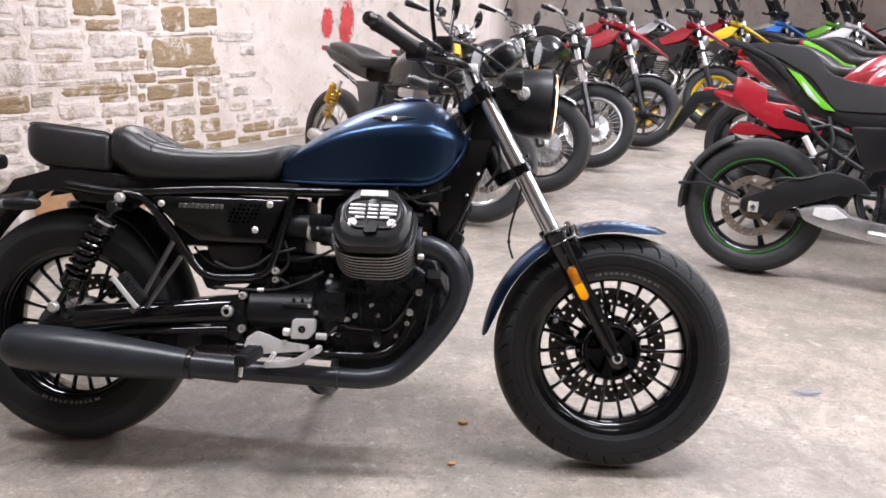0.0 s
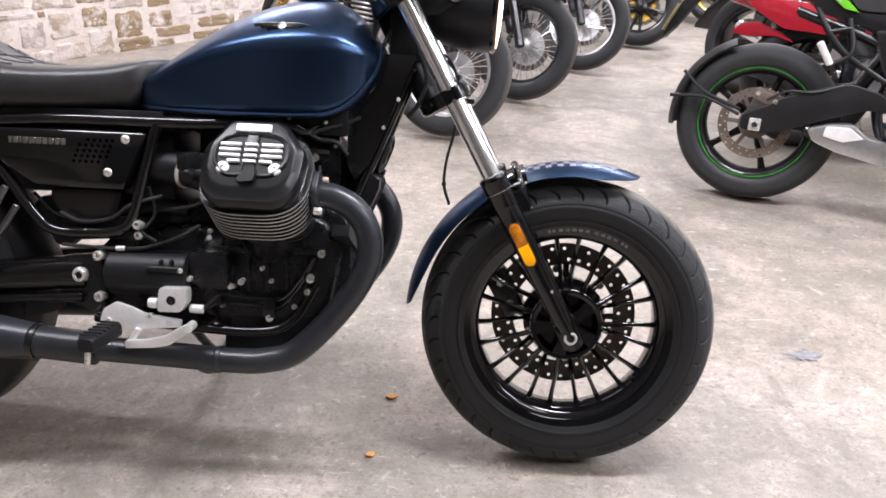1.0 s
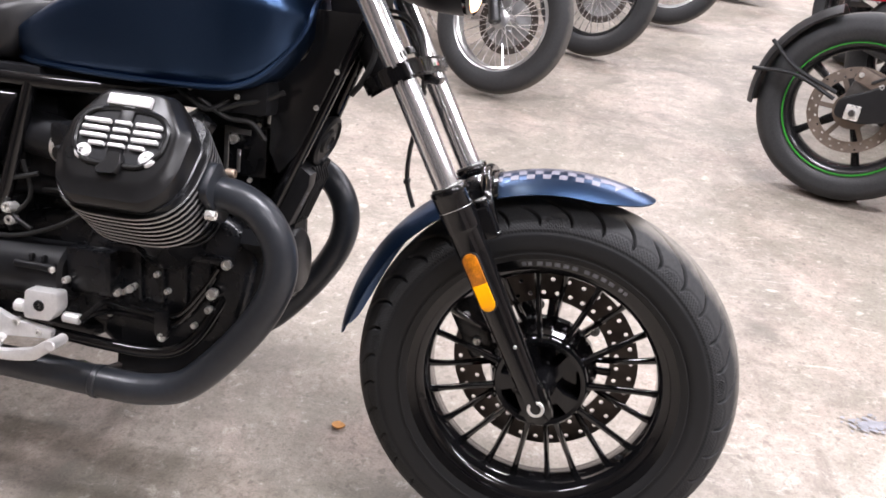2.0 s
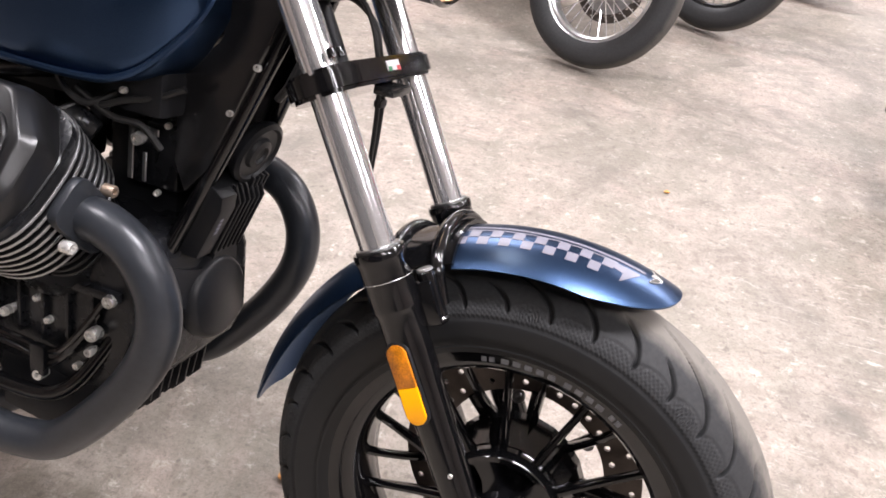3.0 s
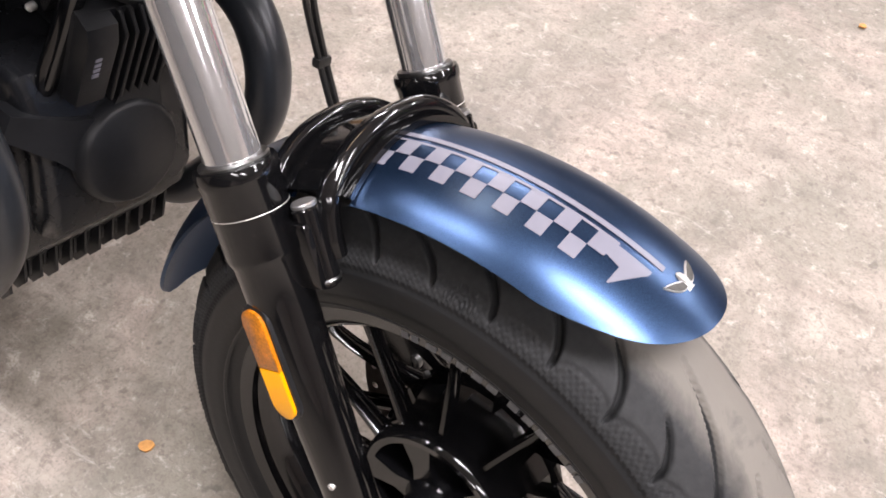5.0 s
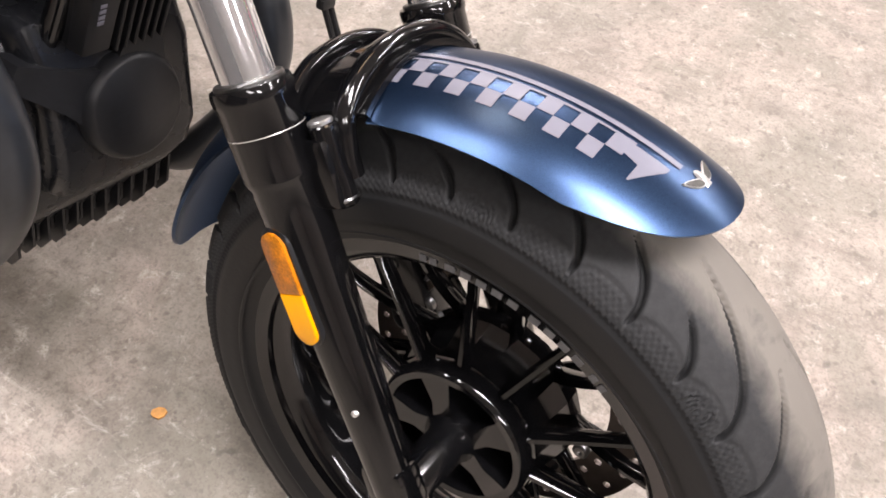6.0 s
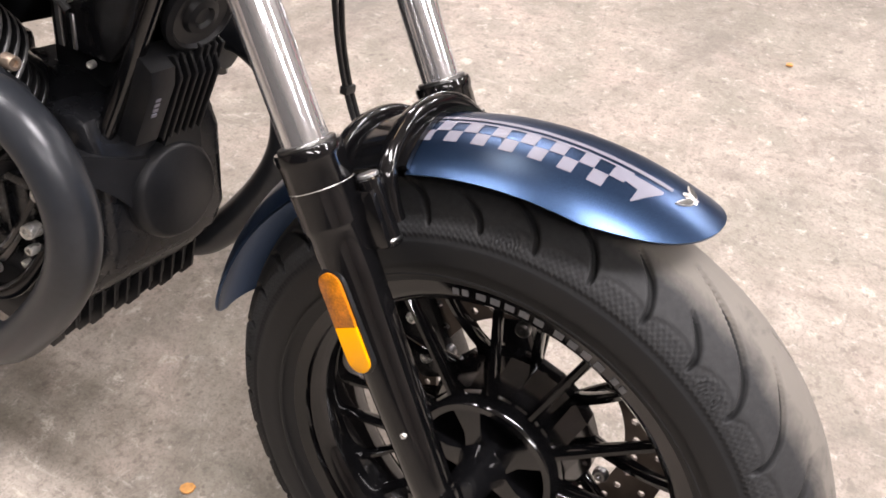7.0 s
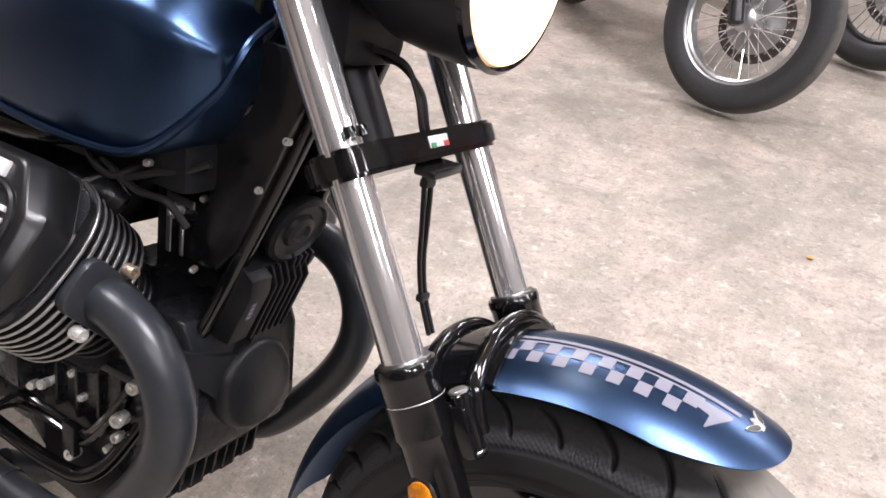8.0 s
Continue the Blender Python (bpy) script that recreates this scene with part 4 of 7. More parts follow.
def seat():
    rows = resample([(-0.838, 0.832, 0.806, 0.050), (-0.862, 0.836, 0.786, 0.084), (-0.884, 0.834, 0.744, 0.104), (-0.905, 0.830, 0.727, 0.112), (-0.95, 0.819, 0.724, 0.120), (-1.05, 0.812, 0.720, 0.138), (-1.15, 0.814, 0.717, 0.146), (-1.22, 0.828, 0.715, 0.146), (-1.265, 0.857, 0.718, 0.142), (-1.295, 0.872, 0.732, 0.132), (-1.328, 0.868, 0.752, 0.118)], 40)
    s = part("rider_seat", loft([superloop(x, a, b, w, 3.6) for x, a, b, w in rows]), LEATHER, bike, "black leather saddle with a raised back lip")
    for xs in (-1.205, -1.30):
        i = int(np.argmin(abs(rows[:, 0] - xs)))
        x, a, b, w = rows[i]
        loop = superloop(x, a + 0.0012, b, w + 0.0012, 3.6, 56)
        part("seat_seam", tube(loop[2:27], 0.0016, 6, smooth=False), LEATHER, s)
    for k in (8, 11, 14, 17, 20):
        line = [superloop(x, a + 0.0008, b, w, 3.6, 56)[k] for x, a, b, w in rows if -1.265 < x < -1.07 - 0.01 * abs(k - 14)]
        part("seat_pleat", tube(line, 0.0022, 6, smooth=False), LEATHER, s)
    rows = resample([(-1.330, 0.824, 0.757, 0.095), (-1.338, 0.848, 0.740, 0.116), (-1.36, 0.852, 0.739, 0.120), (-1.45, 0.862, 0.742, 0.119), (-1.51, 0.869, 0.748, 0.115), (-1.545, 0.872, 0.758, 0.106), (-1.570, 0.870, 0.774, 0.092), (-1.588, 0.860, 0.800, 0.068)], 28)
    p = part("pillion_pad", loft([superloop(x, a, b, w, 6) for x, a, b, w in rows]), LEATHER, bike, "boxy black leather pillion pad")
    for side in (-1, 1):
        part("pad_piping", tube([(x, side * (w * 0.945), a - 0.004) for x, a, b, w in rows[2:-3]], 0.002, 6, 2), LEATHER, p)
    guard = []
    for x, z, w in ((-1.22, 0.725, 0.10), (-1.38, 0.757, 0.10), (-1.51, 0.753, 0.10), (-1.61, 0.735, 0.098), (-1.71, 0.672, 0.095), (-1.79, 0.575, 0.09), (-1.83, 0.50, 0.085)):
        guard.append((x, z, w))
    secs = []
    for x, z, w in resample(guard, 26):
        n = V((x + 1.42, 0, z - 0.33)).normalized()
        o = [V((x, w * 1.22 * math.sin(a), z)) - n * (0.075 * (1 - math.cos(a))) for a in np.linspace(-0.95, 0.95, 15)]
        i_ = [p_ - n * 0.003 for p_ in o[::-1]]
        secs.append(o + i_)
    part("rear_mudguard", loft(secs), SATIN_BLACK, bike, "black rear mudguard")
    # added block that keeps the gap under the saddle dark
    part("seat_gap_block", box((-1.075, 0, 0.7165), (0.49, 0.226, 0.024), 0.006), MATT_BLACK, bike, "added black block closing the gap under the saddle")
    for side in (-1, 1):
        part("mudguard_skirt", prism([(-1.245, 0.728), (-1.33, 0.740), (-1.43, 0.749), (-1.50, 0.744), (-1.60, 0.715), (-1.63, 0.672), (-1.567, 0.684), (-1.497, 0.689), (-1.437, 0.685), (-1.412, 0.664), (-1.335, 0.659), (-1.28, 0.640), (-1.235, 0.668)], side * 0.104, side * 0.110, 0.002, 1, 0.006), SATIN_BLACK, bike, "black side skirt of the rear mudguard")
    for side in (-1, 1):
        st = part("indicator_stem", tube([(-1.555, side * 0.085, 0.705), (-1.55, side * 0.115, 0.670), (-1.545, side * 0.150, 0.655)], 0.007, 10), MATT_BLACK, bike)
        part("indicator_body", lathe([(0.004, -0.062), (0.012, -0.054), (0.0155, -0.030), (0.0175, 0.0), (0.0155, 0.024), (0.008, 0.038), (0, 0.041)], (-1.535, side * 0.158, 0.652), (1, 0, 0.04), 20), MATT_BLACK, st, "black indicator body")
        part("indicator_lens", lathe([(0.0132, -0.056), (0.012, -0.064), (0.006, -0.069), (0, -0.070)], (-1.535, side * 0.158, 0.652), (1, 0, 0.04), 20), LAMP_CLEAR, st, "smoked clear lens")
        part("rear_indicator", lathe([(0.0, -0.03), (0.016, -0.024), (0.022, 0), (0.018, 0.026), (0, 0.03)], (-1.625, side * 0.15, 0.758), (1, 0, 0), 20), MATT_BLACK, bike, "black indicator pod")


def exhaust():
    for side in (-1, 1):
        pts = [(-0.522, 0.160, 0.584), (-0.475, 0.160, 0.582), (-0.430, 0.159, 0.556), (-0.404, 0.157, 0.503), (-0.413, 0.156, 0.437), (-0.463, 0.155, 0.355), (-0.545, 0.155, 0.268), (-0.610, 0.156, 0.243), (-0.68, 0.157, 0.239), (-0.82, 0.158, 0.243), (-0.96, 0.160, 0.247)]
        pipe = part("exhaust_pipe", tube([(x, side * y, z) for x, y, z in pts], 0.0255, 20, 10), EXHAUST, bike, "matt black header pipe")
        part("clamp_ring", lathe([(0.0262, -0.006), (0.0280, -0.004), (0.0280, 0.004), (0.0262, 0.006)], (-0.705, side * 0.1575, 0.2395), (-1, 0, 0.02), 24), EXHAUST, pipe)
        part("exhaust_flange", prism(round_poly([(-0.03, -0.046), (0.03, -0.046), (0.032, 0.046), (-0.032, 0.046)], 0.02), -0.007, 0.007, 0.003), EXHAUST, pipe, "", Matrix.Translation((-0.506, side * 0.160, 0.584)) @ Matrix.Rotation(radians(90), 4, "Z") @ Matrix.Rotation(radians(45 * side), 4, "Y"))
        for d in (-1, 1):
            bolt("flange_nut", (-0.499, side * (0.161 + 0.030 * d), 0.584 - 0.026 * d), (1, 0, 0), 0.0075, pipe, RUSTY if d < 0 else STEEL)
        prof = [(0.030, 0.0), (0.034, 0.003), (0.0335, 0.125), (0.037, 0.128), (0.038, 0.15), (0.049, 0.26), (0.058, 0.37), (0.0605, 0.46), (0.060, 0.56), (0.056, 0.60), (0.046, 0.616), (0.030, 0.620), (0.026, 0.60), (0, 0.59)]
        mf = part("muffler", lathe(prof, (-0.955, side * 0.163, 0.2475), V((-1, 0, 0.058)), 40), EXHAUST, bike, "matt black tapered silencer")
        part("muffler_band", lathe([(0.0375, 0.122), (0.0385, 0.124), (0.0385, 0.134), (0.0375, 0.136)], (-0.955, side * 0.163, 0.2475), V((-1, 0, 0.058)), 40), SATIN_BLACK, mf)


def cylinder(side):
    """One air-cooled cylinder of the V twin, standing out to the side at 45 degrees."""
    d, e = V((0, side * 0.7071, 0.7071)), V((0, -side * 0.7071, 0.7071))
    o = V((-0.6150, 0, 0.426))
    m = Matrix((V((1, 0, 0, o.x)), V((0, e.y, d.y, o.y)), V((0, e.z, d.z, o.z)), V((0, 0, 0, 1))))
    flip = Matrix(((1, 0, 0, 0), (0, 0, 1, 0), (0, 1, 0, 0), (0, 0, 0, 1)))

    def plate(poly, z0, z1, bev):
        bm = prism(poly, z0, z1, bev, 1)
        return moved(bm, m @ flip)
    cyl = part("cylinder", moved(lathe([(0.075, 0.09), (0.075, 0.16), (0.078, 0.275), (0.05, 0.28)], axis=(0, 0, 1), seg=32), m), CAST_BLACK, bike, "black finned air-cooled cylinder")
    for k in range(2, 14):
        z = 0.120 + k * 0.0118
        hx, hy = (0.1040 - 0.0006 * (13 - k), 0.0955 - 0.0008 * (13 - k)) if k > 5 else (0.090, 0.060)
        shape = [(-hx, -hy), (hx, -hy), (hx, hy), (-hx, hy)]
        fin = part("fin", plate(round_poly(shape, 0.086, 9), z, z + 0.0046, 0.0010), FIN_METAL, cyl)
        rim = bmesh.new()
        a, b = round_poly(shape, 0.086, 9), round_poly([(x * 1.006, y * 1.006) for x, y in shape], 0.086, 9)
        loft([[V((x, y, z + h)) for x, y in ring] for ring, h in ((a, 0.0003), (b, 0.0012), (b, 0.0034), (a, 0.0043))], rim, closed=True)
        part("fin_edge", moved(rim, m), FIN_EDGE if k > 5 else FIN_METAL, fin, "bare grey metal fin edge")
    part("cylinder_head", moved(loft([[V((0.0925 * p[0], 0.083 * p[1], z)) for p in round_poly([(-1, -1), (1, -1), (1, 1), (-1, 1)], 0.5, 6)] for z in (0.272, 0.288)]), m), CAST_BLACK, bike, "black cylinder head")
    # rocker cover: from the slanted joint face to a steeper outer face
    up1, out1 = V((0, -side * 0.533, 0.846)), V((0, side * 0.846, 0.533))
    c0, c1 = o + d * 0.284, V((-0.6145, side * 0.2366, 0.655))
    secs = []
    outline = round_poly([(-0.58, -1), (0.58, -1), (0.86, -0.76), (0.985, -0.36), (1, 0.34), (0.56, 1), (-0.56, 1), (-1, 0.34), (-0.985, -0.36), (-0.86, -0.76)], 0.12, 3)
    for t, bulge, hx, high, low in ((0.0, 0.0, 0.0965, 0.0890, 0.0890), (0.04, 0.002, 0.0975, 0.0900, 0.0900), (0.06, 0.003, 0.0955, 0.0875, 0.0875), (0.30, 0.014, 0.0965, 0.0885, 0.0875), (0.58, 0.016, 0.0930, 0.0865, 0.0820),
                                    (0.70, 0.010, 0.0880, 0.0840, 0.0750), (0.90, 0.004, 0.0825, 0.0800, 0.0640), (0.965, 0.0015, 0.0800, 0.0780, 0.0590), (1.0, 0.0, 0.0750, 0.0745, 0.0545)):
        up = (e * (1 - t) + up1 * t).normalized()
        c = c0.lerp(c1, t) + d * bulge * 0.4
        secs.append([c + V((hx * p[0], 0, 0)) + up * ((high if p[1] > 0 else low) * p[1]) for p in outline])
    cover = part("rocker_cover", loft(secs), COVER_BLACK, bike, "satin black rocker cover with silver ribs")

    def on_face(x, z, lift=0.0):
        return c1 + V((x, 0, 0)) + up1 * z + out1 * lift
    rot = Matrix((V((1, 0, 0, 0)), V((0, out1.y, up1.y, 0)), V((0, out1.z, up1.z, 0)), V((0, 0, 0, 1))))
    # dark panel sunk between raised ridges
    panel = [(-0.026, 0.046), (0.026, 0.046), (0.050, 0.040), (0.064, 0.020), (0.062, -0.010), (0.040, -0.034), (-0.040, -0.034), (-0.062, -0.010), (-0.064, 0.020), (-0.050, 0.040)]
    part("cover_panel", loft([[on_face(x * k, z * k, h) for x, z in round_poly(panel, 0.006, 3)] for k, h in ((1.0, -0.002), (0.99, 0.0008))]), MATT_BLACK, cover, "matt black sunken panel")
    ridge = [on_face(x * 1.06, z * 1.04 + 0.001, 0.001) for x, z in round_poly(panel, 0.010, 3)]
    part("cover_ridge", tube(ridge + ridge[:1], 0.0042, 8, smooth=False), COVER_BLACK, cover)
    for r in range(4):
        z = 0.0265 - r * 0.0114
        for x, w in ((-0.0385, 0.039 - 0.016 * (r == 3)), (0.0, 0.024), (0.0385, 0.039 - 0.016 * (r == 3))):
            part("silver_rib", box(on_face(x * (1.0 if r < 3 else 0.78), z, 0.002), (w, 0.010, 0.0055), 0.0015, rot), ALU, cover, "bright aluminium rib")
    part("cover_badge", box(on_face(-0.002, 0.0615, 0.001), (0.0665, 0.010, 0.0170), 0.003, rot), ALU, cover, "blank bright aluminium plate")
    part("cover_spine", box(on_face(0, 0.018, 0.001), (0.022, 0.006, 0.082), 0.002, rot), COVER_BLACK, cover)
    boss = [(-0.006, -0.018), (0.014, -0.018), (0.018, -0.034), (0.014, -0.049), (-0.016, -0.051), (-0.019, -0.042), (-0.009, -0.034)]
    spine = bmesh.new()
    loft([[on_face(x * k, z, h) for x, z in round_poly(boss, 0.005, 2)] for k, h in ((1.05, -0.004), (1.0, 0.006), (0.86, 0.009))], spine)
    part("cover_spine", spine, COVER_BLACK, cover)
    for x in (-0.050, 0.050):
        part("cover_bolt", lathe([(0.0140, -0.014), (0.0125, -0.004), (0.0120, 0.003), (0.0095, 0.0055), (0.004, 0.006), (0.0035, 0.003), (0, 0.003)], on_face(x * 0.96, -0.0205, -0.001), out1, 24), ALU, cover, "bright domed cover bolt")
    part("spark_lead", tube([o + d * 0.235 + V((0.03, -side * 0.02, 0.085)), (-0.55, side * 0.10, 0.70), (-0.50, side * 0.085, 0.70)], 0.0045, 8), HOSE, bike)
    intake = part("intake_stub", tube([(-0.68, side * 0.135, 0.585), (-0.73, side * 0.122, 0.600), (-0.79, side * 0.105, 0.615), (-0.86, side * 0.085, 0.62)], [0.031, 0.029, 0.034, 0.036], 20), MATT_BLACK, bike, "black rubber intake stub")
    for s, x in ((0.0, -0.722), (1, -0.785)):
        part("hose_clamp", lathe([(0.034, -0.005), (0.036, -0.004), (0.036, 0.004), (0.034, 0.005)], (x, side * (0.124 - 0.018 * s), 0.599 + 0.015 * s), (-1, side * -0.25, 0.2), 24), STEEL if s else SATIN_BLACK, intake)
    part("injector_body", box((-0.765, side * 0.118, 0.632), (0.060, 0.050, 0.040), 0.010), CAST_BLACK, intake)
    part("throttle_spindle", rod((-0.765, side * 0.13, 0.612), (-0.765, side * 0.16, 0.606), 0.014, seg=18), CAST_BLACK, intake)


def engine():
    case = part("crankcase", prism([(-0.74, 0.30), (-0.70, 0.268), (-0.54, 0.270), (-0.49, 0.33), (-0.468, 0.46), (-0.50, 0.52), (-0.56, 0.55), (-0.66, 0.55), (-0.72, 0.50)], -0.105, 0.105, 0.018, 3), CAST_BLACK, bike, "black cast crankcase")
    for x in (-0.70, -0.66, -0.62, -0.58, -0.54):
        part("case_rib", box((x, -0.107, 0.415), (0.006, 0.012, 0.10), 0.002), CAST_BLACK, case)
    part("case_flange", prism([(-0.735, 0.452), (-0.50, 0.458), (-0.50, 0.470), (-0.735, 0.464)], -0.116, 0.116, 0.003), CAST_BLACK, case)
    for x, z in ((-0.766, 0.399), (-0.715, 0.34), (-0.690, 0.382), (-0.672, 0.395), (-0.613, 0.396), (-0.631, 0.422), (-0.739, 0.494), (-0.565, 0.345)):
        bolt("case_bolt", (x, -0.108, z), (0, -1, 0), 0.0052, case, STEEL, 0.006)
    for (x, y, z), r in (((-0.508, -0.116, 0.461), 0.0086), ((-0.530, -0.120, 0.409), 0.0090), ((-0.537, -0.116, 0.380), 0.0062), ((-0.612, -0.124, 0.323), 0.0080), ((-0.672, -0.120, 0.394), 0.0066)):
        bolt("oil_union", (x, y, z), (0.2, -1, 0.1), r, case, STEEL, 0.008)
    gear = part("gearbox", prism([(-0.985, 0.31), (-0.94, 0.285), (-0.76, 0.280), (-0.725, 0.30), (-0.725, 0.50), (-0.80, 0.50), (-0.95, 0.475), (-0.985, 0.44)], -0.095, 0.095, 0.02, 3), CAST_BLACK, bike, "black gearbox casing")
    part("bell_housing", lathe([(0.10, -0.02), (0.128, -0.018), (0.132, 0.0), (0.128, 0.02), (0.11, 0.025)], (-0.735, 0, 0.400), (1, 0, 0), 40), CAST_BLACK, gear)
    st = part("starter_motor", rod((-0.945, -0.112, 0.400), (-0.772, -0.112, 0.403), 0.047, seg=32, bev=0.006), MATT_BLACK, bike, "black starter motor")
    part("starter_cover", box((-0.733, -0.112, 0.420), (0.078, 0.058, 0.070), 0.005), CAST_BLACK, st)
    part("starter_cover", rod((-0.775, -0.118, 0.384), (-0.697, -0.118, 0.384), 0.014, seg=14, bev=0.004), CAST_BLACK, st)
    bolt("starter_bolt", (-0.694, -0.122, 0.384), (0.3, -1, 0), 0.0062, st, STEEL)
    bolt("starter_bolt", (-0.768, -0.148, 0.401), (0, -1, 0), 0.0058, st, STEEL)
    part("starter_terminal", rod((-0.852, -0.156, 0.420), (-0.780, -0.156, 0.420), 0.0065, seg=12, bev=0.002), MATT_BLACK, st)
    for x in (-0.825, -0.803):
        part("terminal_lug", box((x, -0.152, 0.430), (0.006, 0.010, 0.016), 0.0015, segments=1), MATT_BLACK, st)
    part("terminal_nut", lathe([(0.0055, 0), (0.0055, 0.004), (0.003, 0.006), (0, 0.006)], (-0.782, -0.160, 0.420), (0.3, -1, 0), 12), STEEL, st)
    sump = part("sump", prism([(-0.690, 0.27), (-0.680, 0.240), (-0.60, 0.240), (-0.54, 0.262), (-0.53, 0.32), (-0.690, 0.315)], -0.090, 0.090, 0.01), CAST_BLACK, bike, "black finned sump")
    for k in range(23):
        y = -0.104 + k * 0.00945
        low, nose = 0.226 + 0.007 * (k % 2) + 0.003 * ((k * 7) % 3), -0.528 - 0.006 * (k % 2)
        part("sump_fin", prism([(-0.697 - 0.010 * (k % 3), low + 0.01), (nose - 0.02, low), (nose, low + 0.022), (nose + 0.012, 0.32), (-0.697 - 0.010 * (k % 3), 0.32)], y - 0.0017, y + 0.0017, 0.0), MATT_BLACK, sump)
    front = part("front_cover", lathe([(0.053, -0.050), (0.059, -0.030), (0.058, -0.010), (0.054, -0.003), (0.050, 0.0), (0.0, 0.0015)], (-0.429, 0.0, 0.450), (1, 0, 0.10), 40), MATT_BLACK, bike, "matt black round alternator cover")
    for a, reach in ((70, 0.100), (150, 0.125)):
        ca, sa = math.cos(radians(a)), math.sin(radians(a))
        secs = []
        for r, w, x in ((0.035, 0.034, -0.440), (0.070, 0.022, -0.442), (reach, 0.012, -0.454)):
            c = V((x, r * ca, 0.447 + r * sa))
            t = V((0, -sa, ca))
            secs.append([c + t * w, c - t * w, c - t * w + V((-0.035, 0, 0)), c + t * w + V((-0.035, 0, 0))])
        part("cover_arm", soften(loft(secs), 0.004), MATT_BLACK, front)
    part("timing_case", prism([(-0.52, 0.34), (-0.460, 0.36), (-0.445, 0.40), (-0.45, 0.50), (-0.47, 0.545), (-0.52, 0.55)], -0.088, 0.088, 0.015, 3), CAST_BLACK, bike)
    # regulator and horn between the down tubes
    lean = Matrix.Translation((-0.444, -0.006, 0.573)) @ Matrix.Rotation(radians(22), 4, "Y")
    reg = part("voltage_regulator", moved(box((0, 0, 0), (0.024, 0.094, 0.104), 0.004), lean), MATT_BLACK, bike, "black finned voltage regulator")
    part("regulator_face", moved(prism([(0.006, -0.054), (0.028, -0.046), (0.030, 0.030), (0.024, 0.048), (0.006, 0.052)], -0.047, -0.016, 0.003), lean), MATT_BLACK, reg, "smooth black face plate")
    for k in range(4):
        part("face_marking", moved(box((0.0292, -0.034, -0.006 + k * 0.0068), (0.0016, 0.007, 0.0045), 0.0004, segments=1), lean), DECAL, reg, "plain grey marking bar")
    for k in range(6):
        part("regulator_fin", moved(prism([(0.008, -0.052), (0.030, -0.050), (0.030, 0.036), (0.016, 0.052), (0.008, 0.052)], -0.011 + k * 0.0104, -0.0072 + k * 0.0104, 0.001, 1), lean), MATT_BLACK, reg)
    rear_block = part("regulator_block", moved(box((-0.004, 0.036, 0.044), (0.028, 0.040, 0.030), 0.004), lean), MATT_BLACK, reg)
    for k in range(4):
        part("regulator_fin", moved(box((0.014, 0.021 + k * 0.0100, 0.046), (0.012, 0.0036, 0.026), 0.001, segments=1), lean), MATT_BLACK, rear_block)
    part("regulator_bracket", prism([(-0.51, 0.66), (-0.442, 0.660), (-0.431, 0.605), (-0.446, 0.56), (-0.474, 0.485), (-0.52, 0.485)], 0.042, 0.048, 0.0015, 1), SATIN_BLACK, bike, "black sheet metal bracket")
    part("horn", lathe([(0.015, -0.03), (0.038, -0.012), (0.043, -0.004), (0.043, 0.003), (0.037, 0.006), (0.034, 0.002), (0.022, 0.001), (0.019, 0.006), (0.012, 0.008), (0.009, 0.004), (0, 0.003)], (-0.402, 0.0100, 0.656), (1, -0.05, -0.36), 32), MATT_BLACK, bike, "round black horn")
    coil = part("ignition_coil", box((-0.522, -0.008, 0.628), (0.070, 0.044, 0.084), 0.006), CAST_BLACK, bike, "black ignition coil")
    part("coil_cap", box((-0.515, -0.012, 0.680), (0.040, 0.030, 0.022), 0.005), CAST_BLACK, coil)
    br = part("coil_bracket", prism([(-0.557, 0.667), (-0.512, 0.664), (-0.512, 0.655), (-0.549, 0.656), (-0.549, 0.592), (-0.557, 0.592)], -0.039, -0.036, 0.0008, 1), FIN_EDGE, bike, "bare metal coil bracket")
    part("bracket_tongue", box((-0.5315, -0.0375, 0.612), (0.006, 0.003, 0.038), 0.001, segments=1), FIN_EDGE, br)
    bolt("coil_bolt", (-0.541, -0.039, 0.647), (0.3, -1, 0), 0.0085, br, STEEL)
    for x, z in ((-0.512, 0.582), (-0.500, 0.672)):
        bolt("coil_bolt", (x, -0.036, z), (0.3, -1, 0), 0.0042, br, STEEL)
    # added block that hides the bright floor seen between the cylinders
    part("cylinder_gap_block", box((-0.562, 0.036, 0.622), (0.112, 0.08, 0.168), 0.012), MATT_BLACK, bike, "added black block closing the gap between the cylinders")
    part("plug_cover", tube([(-0.585, -0.110, 0.668), (-0.562, -0.114, 0.675), (-0.543, -0.106, 0.664)], [0.016, 0.019, 0.012], 14), CAST_BLACK, bike, "black plug connector")
    for pts in (((-0.53, -0.115, 0.70), (-0.50, -0.105, 0.712), (-0.47, -0.095, 0.720), (-0.44, -0.085, 0.735)), ((-0.56, -0.12, 0.715), (-0.52, -0.11, 0.690), (-0.485, -0.10, 0.685), (-0.465, -0.09, 0.66)),
                ((-0.60, -0.11, 0.725), (-0.57, -0.125, 0.712), (-0.545, -0.12, 0.70), (-0.52, -0.10, 0.715))):
        part("engine_cable", tube(pts, 0.0042, 8), HOSE, bike)
    for x, y, z in ((-0.575, -0.120, 0.728), (-0.505, -0.108, 0.722), (-0.370, -0.056, 0.772), (-0.398, -0.060, 0.715)):
        bolt("small_bolt", (x, y, z), (0.3, -1, 0.2), 0.0042, bike, STEEL)


